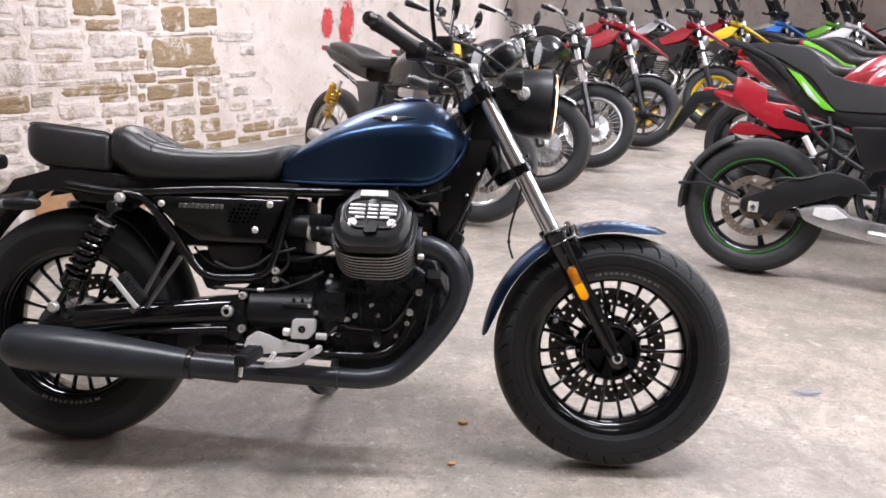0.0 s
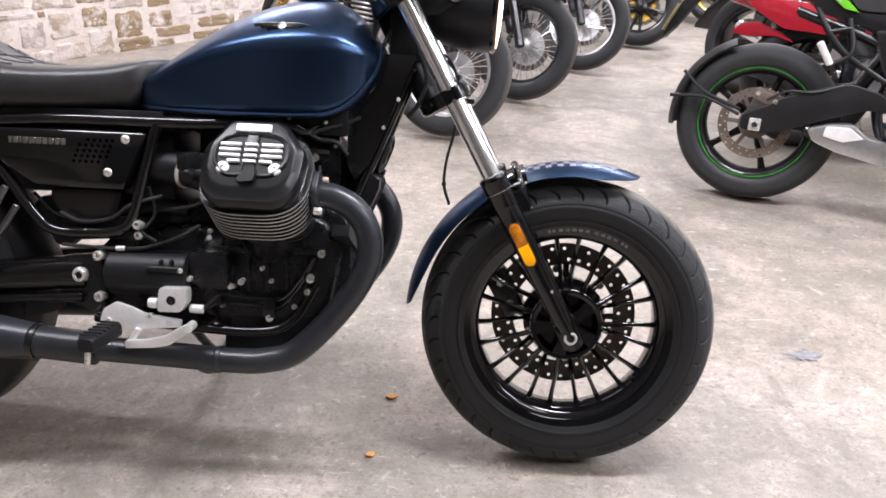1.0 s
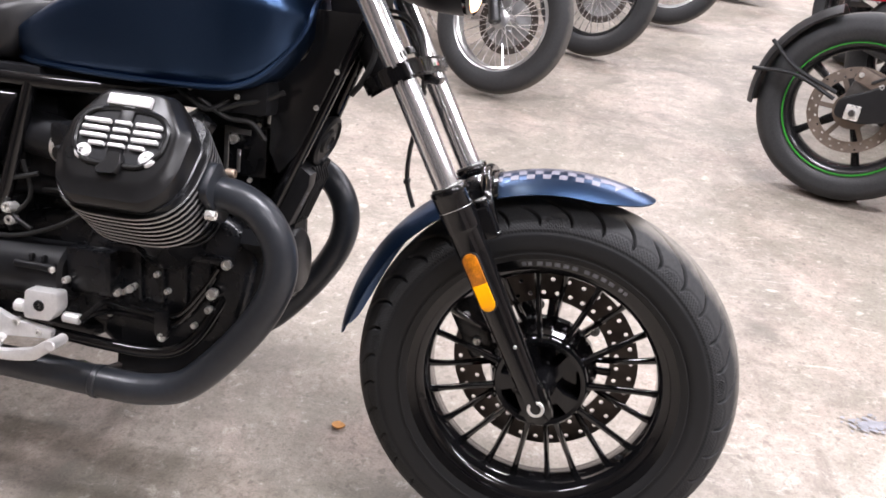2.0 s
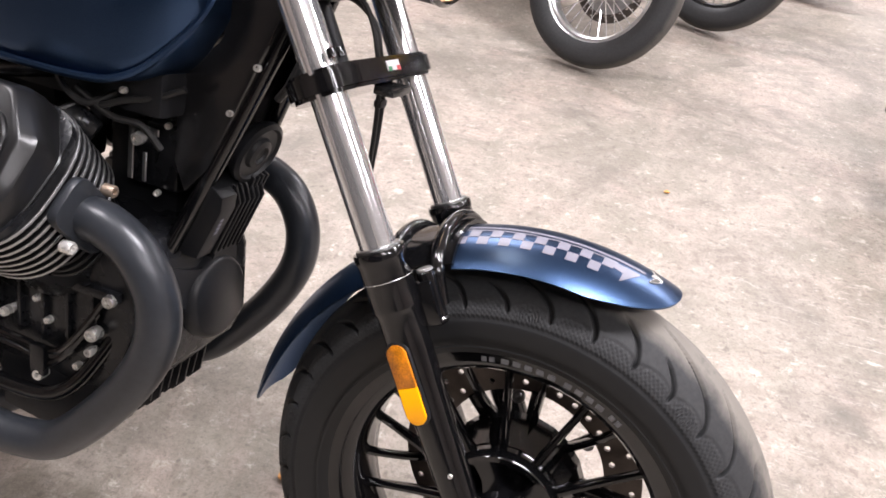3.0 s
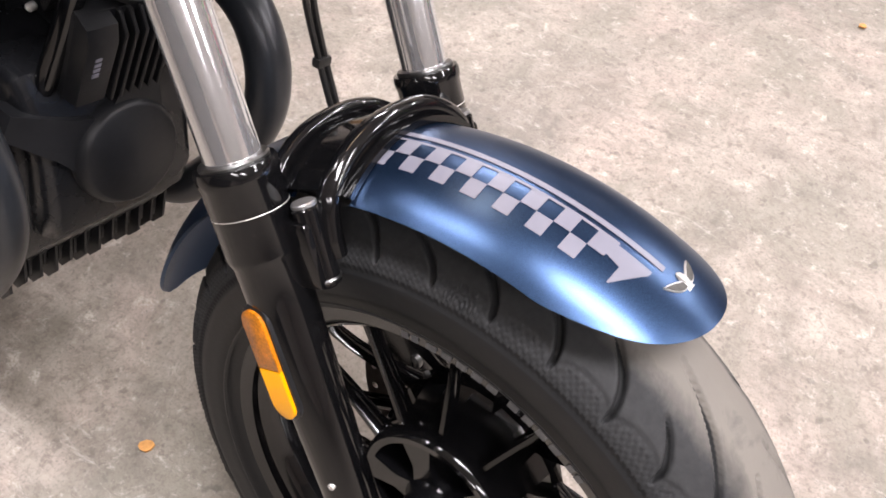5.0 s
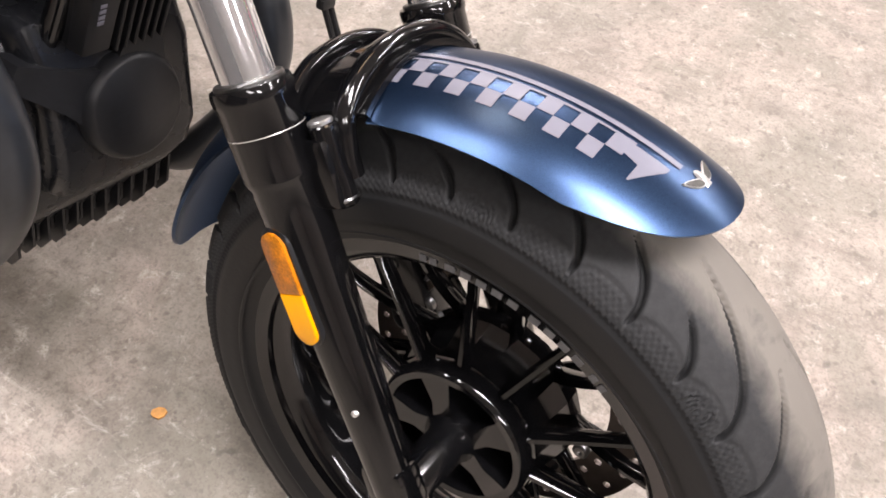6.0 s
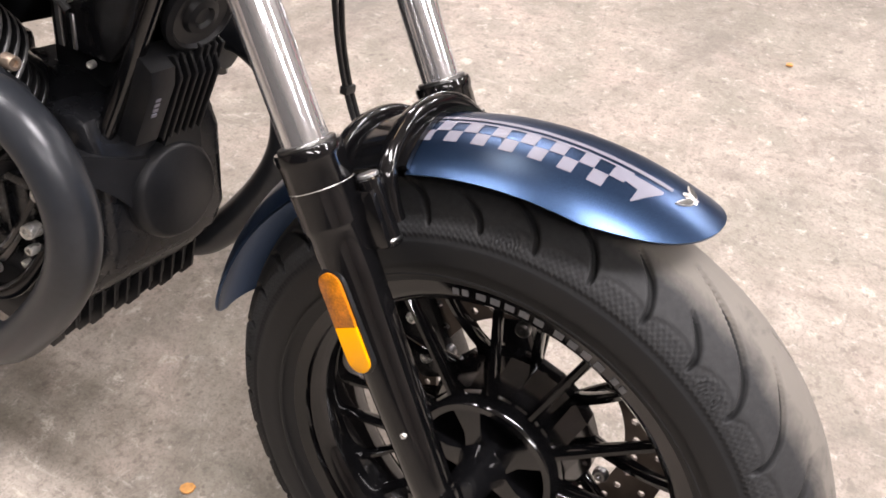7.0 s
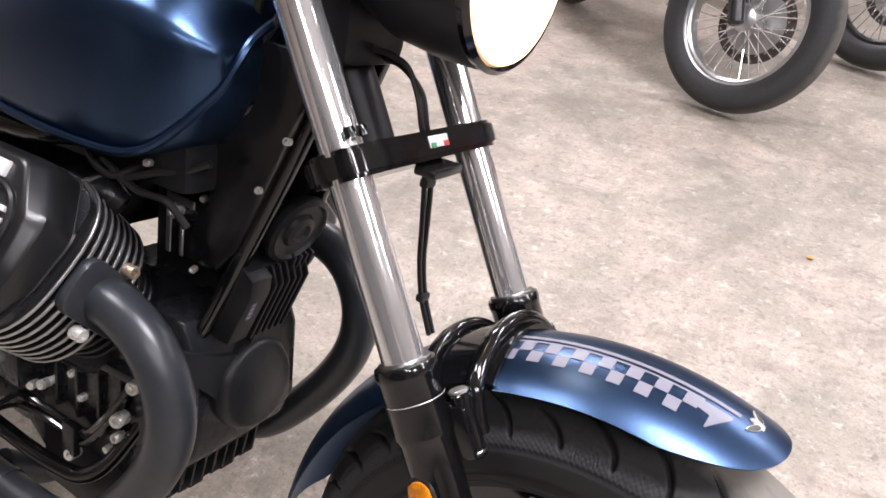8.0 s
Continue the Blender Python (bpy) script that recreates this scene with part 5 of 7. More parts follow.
def panel_y(z):
    """The outer face of a side panel, which curves inwards towards its top."""
    return 0.142 - 2.6 * max(0.0, z - 0.622) ** 2 - 70.0 * max(0.0, z - 0.680) ** 2


def frame_parts():
    for s in (-1, 1):
        part("down_tube", tube([(-0.345, s * 0.030, 0.835), (-0.41, s * 0.042, 0.672), (-0.476, s * 0.064, 0.510), (-0.525, s * 0.100, 0.385), (-0.570, s * 0.124, 0.315), (-0.64, s * 0.130, 0.294), (-0.80, s * 0.128, 0.296), (-0.98, s * 0.118, 0.300)], 0.0105, 12), GLOSS_BLACK, bike, "gloss black frame tube")
        part("frame_gusset", prism([(-0.335, 0.86), (-0.415, 0.86), (-0.47, 0.745), (-0.472, 0.64), (-0.455, 0.605), (-0.425, 0.64), (-0.352, 0.815)], s * 0.052 - 0.006, s * 0.052 + 0.006, 0.002), SATIN_BLACK, bike)
        part("top_tube", tube([(-0.37, s * 0.035, 0.83), (-0.50, s * 0.066, 0.752), (-0.62, s * 0.098, 0.722), (-0.74, s * 0.118, 0.709), (-1.05, s * 0.122, 0.706), (-1.30, s * 0.122, 0.690), (-1.45, s * 0.115, 0.705)], 0.0125, 12), GLOSS_BLACK, bike)
        part("side_loop", tube([(-0.838, s * 0.122, 0.705), (-0.868, s * 0.124, 0.60), (-0.893, s * 0.125, 0.515), (-0.925, s * 0.125, 0.487), (-0.99, s * 0.125, 0.480), (-1.055, s * 0.125, 0.482), (-1.095, s * 0.125, 0.51), (-1.16, s * 0.126, 0.60), (-1.235, s * 0.126, 0.675), (-1.29, s * 0.126, 0.688)], 0.0115, 12, 6), GLOSS_BLACK, bike)
        secs = []
        for z in (0.572, 0.574, 0.580, 0.590, 0.605, 0.618, 0.632, 0.645, 0.658, 0.668, 0.676, 0.682, 0.687, 0.690, 0.692):
            xl = np.interp(z, (0.572, 0.618, 0.692), (-1.080, -1.150, -1.226)) + 0.008 * max(0, z - 0.684) / 0.008
            xr = np.interp(z, (0.572, 0.692), (-0.902, -0.853)) - 0.008 * max(0, z - 0.684) / 0.008
            y = panel_y(z) - (0.007 if z in (0.572, 0.692) else 0.002 if z in (0.574, 0.690) else 0)
            secs.append([V((x, s * q, z)) for x, q in ((xl, 0.112), (xl, y - 0.007), (xl + 0.002, y - 0.002), (xl + 0.009, y), (xr - 0.009, y), (xr - 0.002, y - 0.002), (xr, y - 0.007), (xr, 0.112))])
        panel = part("side_panel", loft(secs), GLOSS_BLACK, bike, "gloss black side panel with silver lettering bars")
        x = -1.135
        for w in (0.006, 0.012, 0.004, 0.011, 0.012, 0.011, 0.011, 0.010, 0.010, 0.010):
            part("panel_lettering", box((x + w / 2, s * (panel_y(0.662) + 0.0002), 0.662), (w, 0.002, 0.013), 0.0005, segments=1), BADGE, panel, "plain silver lettering bar")
            x += w + 0.0022
        for i in range(6):
            for j in range(5):
                if abs(i - 2.5 + (j - 2) * 0.4) < 3.0:
                    # uncut holes: each is a black disc, its inner shade put into colour
                    part("vent_hole_disc", lathe([(0.0036, 0.0), (0.0030, 0.0006), (0, 0.0003)], (-0.985 + i * 0.0125 - j * 0.004, s * (panel_y(0.668 - j * 0.0105) + 0.0001), 0.668 - j * 0.0105), (0, s, 0), 8), HOLE, panel)
        for bx, bz in ((-1.182, 0.665), (-0.897, 0.672), (-0.932, 0.606)):
            part("panel_screw", lathe([(0.0088, 0), (0.0088, 0.003), (0.007, 0.005), (0.004, 0.006), (0.003, 0.003), (0, 0.003)], (bx, s * (panel_y(bz) - 0.0008), bz), (0, s, 0), 16), STEEL, panel)
        part("lower_cover", prism([(-1.075, 0.565), (-0.915, 0.570), (-0.935, 0.505), (-1.045, 0.497)], s * 0.088, s * 0.116, 0.008, 2, 0.02), SATIN_BLACK, bike)
        part("cover_strip", tube([(-1.10, s * 0.118, 0.555), (-1.06, s * 0.120, 0.518), (-1.01, s * 0.120, 0.505), (-0.94, s * 0.118, 0.508)], 0.0035, 8), SATIN_BLACK, bike)
        # swing arm and shock
        part("swing_arm", tube([(-1.00, s * 0.105, 0.385), (-1.15, s * 0.118, 0.372), (-1.32, s * 0.125, 0.352), (-1.465, s * 0.125, 0.333)], [0.030, 0.026, 0.024, 0.028], 16), GLOSS_BLACK, bike, "black swing arm")
        top, low = V((-1.303, s * 0.148, 0.652)), V((-1.452, s * 0.150, 0.388))
        ax = (low - top).normalized()
        sh = part("shock_absorber", rod(top, low, 0.009, seg=14), GLOSS_BLACK, bike, "black twin-coil shock absorber")
        part("shock_can", lathe([(0.020, 0.03), (0.026, 0.034), (0.027, 0.062), (0.018, 0.066), (0.018, 0.20), (0.026, 0.205), (0.028, 0.235), (0.020, 0.242)], top, ax, 24), GLOSS_BLACK, sh)
        u, v, w = basis(ax)
        coil = [top + ax * (0.060 + 0.150 * i / 120) + (u * math.cos(2 * math.pi * 7.5 * i / 120) + v * math.sin(2 * math.pi * 7.5 * i / 120)) * 0.0285 for i in range(121)]
        part("spring", tube(coil, 0.0048, 8, smooth=False), GLOSS_BLACK, sh)
        part("shock_collar", lathe([(0.0225, 0.040), (0.0275, 0.042), (0.0275, 0.047), (0.0225, 0.050)], top, ax, 24, closed=True), STEEL, sh, "bright adjuster collar")
        for p, r in ((top, 0.016), (low, 0.015)):
            part("shock_eye", rod(p + V((0, -s * 0.016, 0)), p + V((0, s * 0.014, 0)), r, seg=20), SATIN_BLACK, sh)
            if p is low:
                part("shock_bolt", lathe([(0.0150, 0), (0.0150, 0.006), (0.011, 0.012), (0, 0.0125)], p + V((0, s * 0.014, 0)), (0, s, 0), 18), STEEL, sh, "domed steel shock bolt")
        part("upper_bolt", lathe([(0.0138, 0), (0.0138, 0.006), (0.010, 0.011), (0, 0.0115)], (-1.286, s * 0.150, 0.676), (0, s, 0), 18), STEEL, bike)
        if s < 0:
            for a, b in (((-1.150, 0.568), (-1.222, 0.410)), ((-1.128, 0.530), (-1.205, 0.396))):
                part("pillion_peg_stay", rod((a[0], s * 0.135, a[1]), (b[0], s * 0.165, b[1]), 0.0065, seg=12), DARK_STEEL, bike, "slim grey stay of the pillion foot peg")
            turn = radians(49)
            slope, along, across = Matrix.Rotation(turn, 4, "Y"), V((math.cos(turn), 0, -math.sin(turn))), V((math.sin(turn), 0, math.cos(turn)))
            mid = V((-1.2475, 0, 0.4375))
            peg = part("pillion_peg", box(mid + across * 0.016 + V((0, s * 0.182, 0)), (0.088, 0.022, 0.034), 0.005, slope), MATT_BLACK, bike, "folded pillion foot peg of ribbed black rubber on a bright plate")
            part("peg_plate", box(mid + V((0, s * 0.196, 0)), (0.100, 0.006, 0.0125), 0.002, slope), ALU, peg, "bright aluminium plate")
            part("peg_foot", box(mid + along * 0.046 - across * 0.008 + V((0, s * 0.188, 0)), (0.018, 0.016, 0.024), 0.003, slope), DARK_STEEL, peg)
            for i in range(10):
                part("peg_rib", box(mid + along * (-0.038 + i * 0.0083) + across * 0.022 + V((0, s * 0.194, 0)), (0.0042, 0.004, 0.022), 0.001, slope, 1), LEATHER, peg)
        piv = part("pivot_plate", prism([(-1.06, 0.424), (-1.03, 0.431), (-1.00, 0.433), (-0.978, 0.437), (-0.966, 0.452), (-0.95, 0.37), (-0.98, 0.31), (-1.05, 0.34)], s * 0.108, s * 0.126, 0.005, 2, 0.015), CAST_BLACK, bike)
        part("pivot_bolt", lathe([(0.0165, 0), (0.0165, 0.006), (0.0125, 0.012), (0.008, 0.012), (0.007, 0.006), (0, 0.006)], (-1.005, s * 0.126, 0.392), (0, s, 0), 18), STEEL, piv)
        for x, z in ((-0.963, 0.435), (-0.964, 0.349)):
            bolt("frame_bolt", (x, s * 0.130, z), (0, s, 0), 0.0105, piv, STEEL, 0.010)
        for x, z in ((-0.879, 0.480),):
            bolt("frame_bolt", (x, s * 0.128, z), (0, s, 0), 0.0085, piv, STEEL, 0.008)
    part("final_drive", lathe([(0.02, -0.030), (0.040, -0.028), (0.052, -0.016), (0.066, -0.006), (0.068, 0.020), (0.05, 0.035)], (-1.455, -0.118, 0.325), (0, 1, 0), 32), CAST_BLACK, bike, "black final drive housing")
    part("drive_shaft_tube", tube([(-1.00, -0.10, 0.395), (-1.2, -0.115, 0.375), (-1.40, -0.125, 0.348)], [0.034, 0.032, 0.044], 20), GLOSS_BLACK, bike)
    part("rear_caliper", box((-1.30, 0.115, 0.43), (0.10, 0.05, 0.05), 0.012, Matrix.Rotation(radians(35), 4, "Y")), SATIN_BLACK, bike)
    part("battery_box", box((-1.02, 0, 0.62), (0.30, 0.20, 0.13), 0.02), MATT_BLACK, bike)
    part("air_box", box((-0.885, 0, 0.60), (0.13, 0.17, 0.17), 0.02), MATT_BLACK, bike)
    # three added dark blocks, so that no bright floor shows through the bike
    part("intake_gap_block", box((-0.745, 0.03, 0.630), (0.10, 0.10, 0.13), 0.012), MATT_BLACK, bike)
    part("tank_gap_block", box((-0.66, 0, 0.722), (0.40, 0.20, 0.055), 0.012), MATT_BLACK, bike)
    part("gearbox_gap_block", box((-0.83, 0.0, 0.512), (0.17, 0.13, 0.055), 0.012), CAST_BLACK, bike)
    part("starter_relay", box((-0.93, -0.09, 0.49), (0.10, 0.04, 0.05), 0.006), MATT_BLACK, bike)
    secs = []
    for a in np.linspace(radians(-8), radians(86), 18):
        crown = 0.337 + 0.026 * min(1.0, max(0.0, (a - radians(28)) / radians(30)))
        o = [AXLE_R + V(((crown - 0.031 * q * q) * math.cos(a), 0.080 * q, (crown - 0.031 * q * q) * math.sin(a))) for q in np.linspace(-1, 1, 9)]
        i_ = [AXLE_R + (p_ - AXLE_R) * 0.985 for p_ in o[::-1]]
        secs.append(o + i_)
    part("tyre_hugger", loft(secs), MATT_BLACK, bike, "black inner mudguard")
    part("swing_arm_brace", tube([(-1.04, -0.11, 0.412), (-1.18, -0.118, 0.398), (-1.34, -0.122, 0.378)], 0.015, 12), GLOSS_BLACK, bike)
    part("torque_rod", rod((-1.00, -0.128, 0.345), (-1.42, -0.140, 0.315), 0.011, seg=12), GLOSS_BLACK, bike)
    part("side_stand", tube([(-0.90, 0.115, 0.27), (-0.89, 0.18, 0.19), (-0.86, 0.26, 0.105), (-0.82, 0.318, 0.088)], 0.011, 12), CAST_BLACK, bike, "black side stand, folded out")
    part("stand_spring", tube([(-0.89, 0.13, 0.265), (-0.880, 0.19, 0.185)], 0.008, 10), DARK_STEEL, bike)
    part("link_pipe", tube([(-0.760, -0.13, 0.232), (-0.755, -0.08, 0.200), (-0.752, 0, 0.184), (-0.755, 0.08, 0.200), (-0.760, 0.13, 0.232)], 0.022, 16), EXHAUST, bike)


def controls():
    """Right-hand foot controls in bare aluminium, and the handlebar with its fittings."""
    plate = part("footrest_hanger", prism([(-0.912, 0.351), (-0.937, 0.335), (-0.945, 0.309), (-0.925, 0.290), (-0.866, 0.297), (-0.779, 0.306), (-0.777, 0.321), (-0.852, 0.330), (-0.882, 0.343)], -0.174, -0.162, 0.003, 2, 0.006), ALU, bike, "bare aluminium footrest hanger")
    part("brake_pedal", prism([(-0.886, 0.278), (-0.884, 0.262), (-0.831, 0.266), (-0.795, 0.273), (-0.765, 0.295), (-0.742, 0.311), (-0.749, 0.324), (-0.776, 0.311), (-0.803, 0.292), (-0.845, 0.282)], -0.194, -0.180, 0.003, 2, 0.005), ALU, bike, "bare aluminium brake pedal")
    part("pedal_tip", rod((-0.748, -0.184, 0.318), (-0.745, -0.222, 0.319), 0.0088, seg=16), ALU, bike)
    part("pedal_link", rod((-0.880, -0.178, 0.272), (-0.862, -0.178, 0.300), 0.0065, seg=12), ALU, bike)
    master = part("master_cylinder", prism([(-0.825, 0.336), (-0.778, 0.337), (-0.762, 0.358), (-0.763, 0.388), (-0.821, 0.386)], -0.178, -0.150, 0.005, 2, 0.008), ALU, bike, "square aluminium rear brake cylinder")
    part("cylinder_bolt", lathe([(0.0095, 0), (0.0085, 0.002), (0.005, 0.002), (0.0045, -0.001), (0, -0.001)], (-0.795, -0.178, 0.362), (0, -1, 0), 18), CAST_BLACK, master)
    part("cylinder_union", rod((-0.762, -0.164, 0.345), (-0.735, -0.160, 0.343), 0.009, seg=14), ALU, master)
    part("push_rod", rod((-0.845, -0.166, 0.352), (-0.826, -0.166, 0.352), 0.0105, seg=14), ALU, master)
    for x, z in ((-0.925, 0.313), (-0.84, 0.326), (-0.80, 0.314)):
        bolt("hanger_bolt", (x, -0.172, z), (0, -1, 0), 0.0062, plate, STEEL)
    peg = part("foot_peg", moved(loft([superloop(x, a, b, w, 4, 20) for x, a, b, w in ((0, 0.013, -0.013, 0.016), (0.004, 0.016, -0.016, 0.021), (0.085, 0.016, -0.016, 0.019), (0.092, 0.013, -0.013, 0.016))]), Matrix.Translation((-0.905, -0.196, 0.305)) @ Matrix.Rotation(radians(-96), 4, "Z") @ Matrix.Rotation(radians(6), 4, "Y")), MATT_BLACK, bike, "black rubber foot peg")
    for k in range(6):
        part("peg_groove", box((-0.9065 - k * 0.0012, -0.208 - k * 0.0135, 0.3195 - k * 0.0013), (0.036, 0.004, 0.004), 0.001, segments=1), MATT_BLACK, peg)
    part("peg_feeler", rod((-0.915, -0.276, 0.285), (-0.917, -0.277, 0.256), 0.0055, seg=12), STEEL, peg, "steel peg feeler bolt")
    part("brake_line", tube([(-0.735, -0.160, 0.343), (-0.707, -0.132, 0.369), (-0.671, -0.124, 0.364), (-0.615, -0.122, 0.362), (-0.582, -0.122, 0.368), (-0.547, -0.118, 0.411), (-0.525, -0.110, 0.45)], 0.0048, 8), GLOSS_BLACK, bike)
    part("brake_line", tube([(-0.74, -0.155, 0.338), (-0.712, -0.130, 0.350), (-0.656, -0.124, 0.350), (-0.619, -0.122, 0.346), (-0.589, -0.122, 0.348), (-0.553, -0.118, 0.392), (-0.530, -0.110, 0.435)], 0.0048, 8), GLOSS_BLACK, bike)
    part("line_clip", box((-0.612, -0.126, 0.346), (0.024, 0.010, 0.044), 0.003), CAST_BLACK, bike)
    for pts in (((-1.039, -0.13, 0.454), (-0.979, -0.13, 0.452), (-0.919, -0.13, 0.451), (-0.859, -0.13, 0.458), (-0.793, -0.13, 0.483), (-0.756, -0.12, 0.506)), ((-1.04, -0.13, 0.520), (-0.995, -0.13, 0.503), (-0.935, -0.13, 0.513), (-0.891, -0.13, 0.543), (-0.832, -0.12, 0.562)), ((-0.879, -0.13, 0.50), (-0.872, -0.128, 0.485), (-0.845, -0.125, 0.468)), ((-0.882, -0.13, 0.49), (-0.884, -0.128, 0.475), (-0.886, -0.12, 0.46)), ((-0.86, -0.12, 0.58), (-0.85, -0.12, 0.52), (-0.90, -0.125, 0.47)), ((-0.84, -0.10, 0.53), (-0.77, -0.12, 0.545), (-0.72, -0.12, 0.57))):
        part("engine_cable", tube(pts, 0.0038, 8), HOSE, bike)
    bolt("cable_boss", (-0.879, -0.128, 0.501), (0, -1, 0.2), 0.0095, bike, STEEL, 0.012)
    part("cable_ferrule", rod((-0.926, -0.131, 0.451), (-0.908, -0.131, 0.452), 0.0058, seg=12), STEEL, bike)
    part("relay_box", box((-0.985, -0.06, 0.489), (0.14, 0.08, 0.052), 0.008), MATT_BLACK, bike, "black relay box")
    # added dark plate that narrows the bright gap beside the inner mudguard
    part("side_gap_plate", prism([(-1.105, 0.50), (-1.076, 0.446), (-1.052, 0.440), (-1.034, 0.456), (-0.95, 0.463), (-0.95, 0.545), (-1.105, 0.545)], -0.092, -0.05, 0.004, 2, 0.006), MATT_BLACK, bike, "added black plate closing a gap behind the side loop")
    part("harness", tube([(-0.80, -0.07, 0.53), (-0.87, -0.085, 0.535), (-0.95, -0.09, 0.52), (-1.05, -0.085, 0.50), (-1.12, -0.07, 0.52)], 0.017, 10), MATT_BLACK, bike, "taped wiring harness")
    # handlebar
    for s in (-1, 1):
        bar = [(-0.405, 0, 1.035), (-0.408, s * 0.10, 1.035), (-0.435, s * 0.20, 1.032), (-0.505, s * 0.272, 1.036), (-0.60, s * 0.385, 1.080)]
        part("handlebar", tube(bar, 0.0112, 12), SATIN_BLACK, bike, "black handlebar")
        a, b = V(bar[3]), V(bar[4])
        g = part("handlebar_grip", lathe([(0.012, -0.004), (0.019, 0.0), (0.0175, 0.006), (0.0165, 0.06), (0.0175, 0.11), (0.019, 0.122), (0.016, 0.128)], b - (b - a).normalized() * 0.125, b - a, 20), MATT_BLACK, bike, "black rubber grip")
        part("bar_end", lathe([(0.014, 0), (0.0155, 0.004), (0.0155, 0.02), (0.011, 0.026), (0, 0.026)], b, b - a, 18), SATIN_BLACK, g)
        part("switch_pod", box(a + V((-0.012, s * 0.012, 0.002)), (0.05, 0.038, 0.040), 0.009), MATT_BLACK, bike)
        part("brake_reservoir", box(a + V((0.045, -s * 0.030, 0.028)), (0.050, 0.042, 0.034), 0.007), SATIN_BLACK, bike)
        part("hand_lever", tube([a + V((0.045, -s * 0.005, 0.004)), a + V((0.040, s * 0.04, 0.006)), a + V((-0.02, s * 0.115, 0.030)), a + V((-0.055, s * 0.165, 0.048))], [0.008, 0.007, 0.006, 0.007], 10), SATIN_BLACK, bike, "black hand lever")
        stem = part("mirror_stem", tube([a + V((0.03, 0.0, 0.02)), a + V((0.02, s * 0.02, 0.12)), a + V((0.03, s * 0.06, 0.25))], 0.0055, 10), GLOSS_BLACK, bike)
        part("mirror", lathe([(0.0, -0.018), (0.040, -0.012), (0.052, 0.0), (0.050, 0.004), (0, 0.005)], a + V((0.03, s * 0.10, 0.28)), (-1, 0, 0.1), 28), GLOSS_BLACK, stem)
        part("bar_riser", rod((-0.385, s * 0.045, 0.985), (-0.405, s * 0.045, 1.030), 0.016, seg=16), ALU, bike, "bare aluminium bar riser")
        part("riser_cap", box((-0.402, s * 0.045, 1.045), (0.04, 0.03, 0.022), 0.005), ALU, bike)
        part("front_indicator_stem", rod((-0.30, s * 0.10, 1.00), (-0.285, s * 0.150, 1.0), 0.009, seg=12), SATIN_BLACK, bike)
        part("front_indicator", lathe([(0.004, -0.04), (0.022, -0.028), (0.028, 0.0), (0.026, 0.012), (0, 0.016)], (-0.280, s * 0.165, 1.0), (1, 0, 0), 20), MATT_BLACK, bike, "black indicator pod")
        part("headlight_bracket", prism([(-0.33, 0.93), (-0.29, 0.935), (-0.255, 0.955), (-0.255, 0.985), (-0.30, 1.0), (-0.345, 0.985)], s * 0.098 - 0.003, s * 0.098 + 0.003, 0.001), SATIN_BLACK, bike)
        part("bracket_plate", box((-0.278, s * 0.104, 0.992), (0.024, 0.005, 0.034), 0.002, Matrix.Rotation(radians(15), 4, "Y")), STEEL, bike)
        part("bracket_bolt", lathe([(0.017, 0), (0.017, 0.010), (0.012, 0.018), (0, 0.018)], (-0.262, s * 0.100, 0.975), (0, s, 0), 18), STEEL, bike)
    bowl = part("headlight", lathe([(0.0, -0.150), (0.035, -0.145), (0.066, -0.125), (0.083, -0.090), (0.090, -0.040), (0.0905, 0.0), (0.088, 0.006), (0.083, 0.006), (0.080, -0.004)], (-0.190, 0, 0.963), (1, 0, -0.04), 48), MATT_BLACK, bike, "black round headlight, switched on")
    part("headlight_rim", lathe([(0.0905, 0.000), (0.0915, 0.006), (0.087, 0.011), (0.083, 0.009), (0.084, 0.003)], (-0.190, 0, 0.963), (1, 0, -0.04), 48, closed=True), GLOSS_BLACK, bowl)
    part("headlight_lens", lathe([(0.0845, 0.006), (0.081, 0.0125), (0.055, 0.0165), (0.025, 0.0185), (0, 0.019)], (-0.190, 0, 0.963), (1, 0, -0.04), 48), LENS, bowl, "lit warm white headlight glass")
    gauge = part("instrument", lathe([(0.02, -0.055), (0.046, -0.045), (0.052, -0.02), (0.053, 0.0), (0.049, 0.006), (0.046, 0.002), (0, 0.003)], (-0.325, 0.02, 1.105), (-0.55, 0, 0.83), 36), SATIN_BLACK, bike, "round black speedometer")
    part("instrument_ring", lathe([(0.0525, 0.0), (0.0535, 0.003), (0.050, 0.0075), (0.0485, 0.004)], (-0.325, 0.02, 1.105), (-0.55, 0, 0.83), 36, closed=True), CHROME, gauge)
    part("dial", lathe([(0.046, 0.0035), (0.0, 0.0036)], (-0.325, 0.02, 1.105), (-0.55, 0, 0.83), 36), material("dial_face", (0.02, 0.025, 0.025), 0.15, coat=0.5), gauge)
    part("clutter_bracket", box((-0.355, 0.0, 0.91), (0.08, 0.10, 0.12), 0.02), MATT_BLACK, bike)
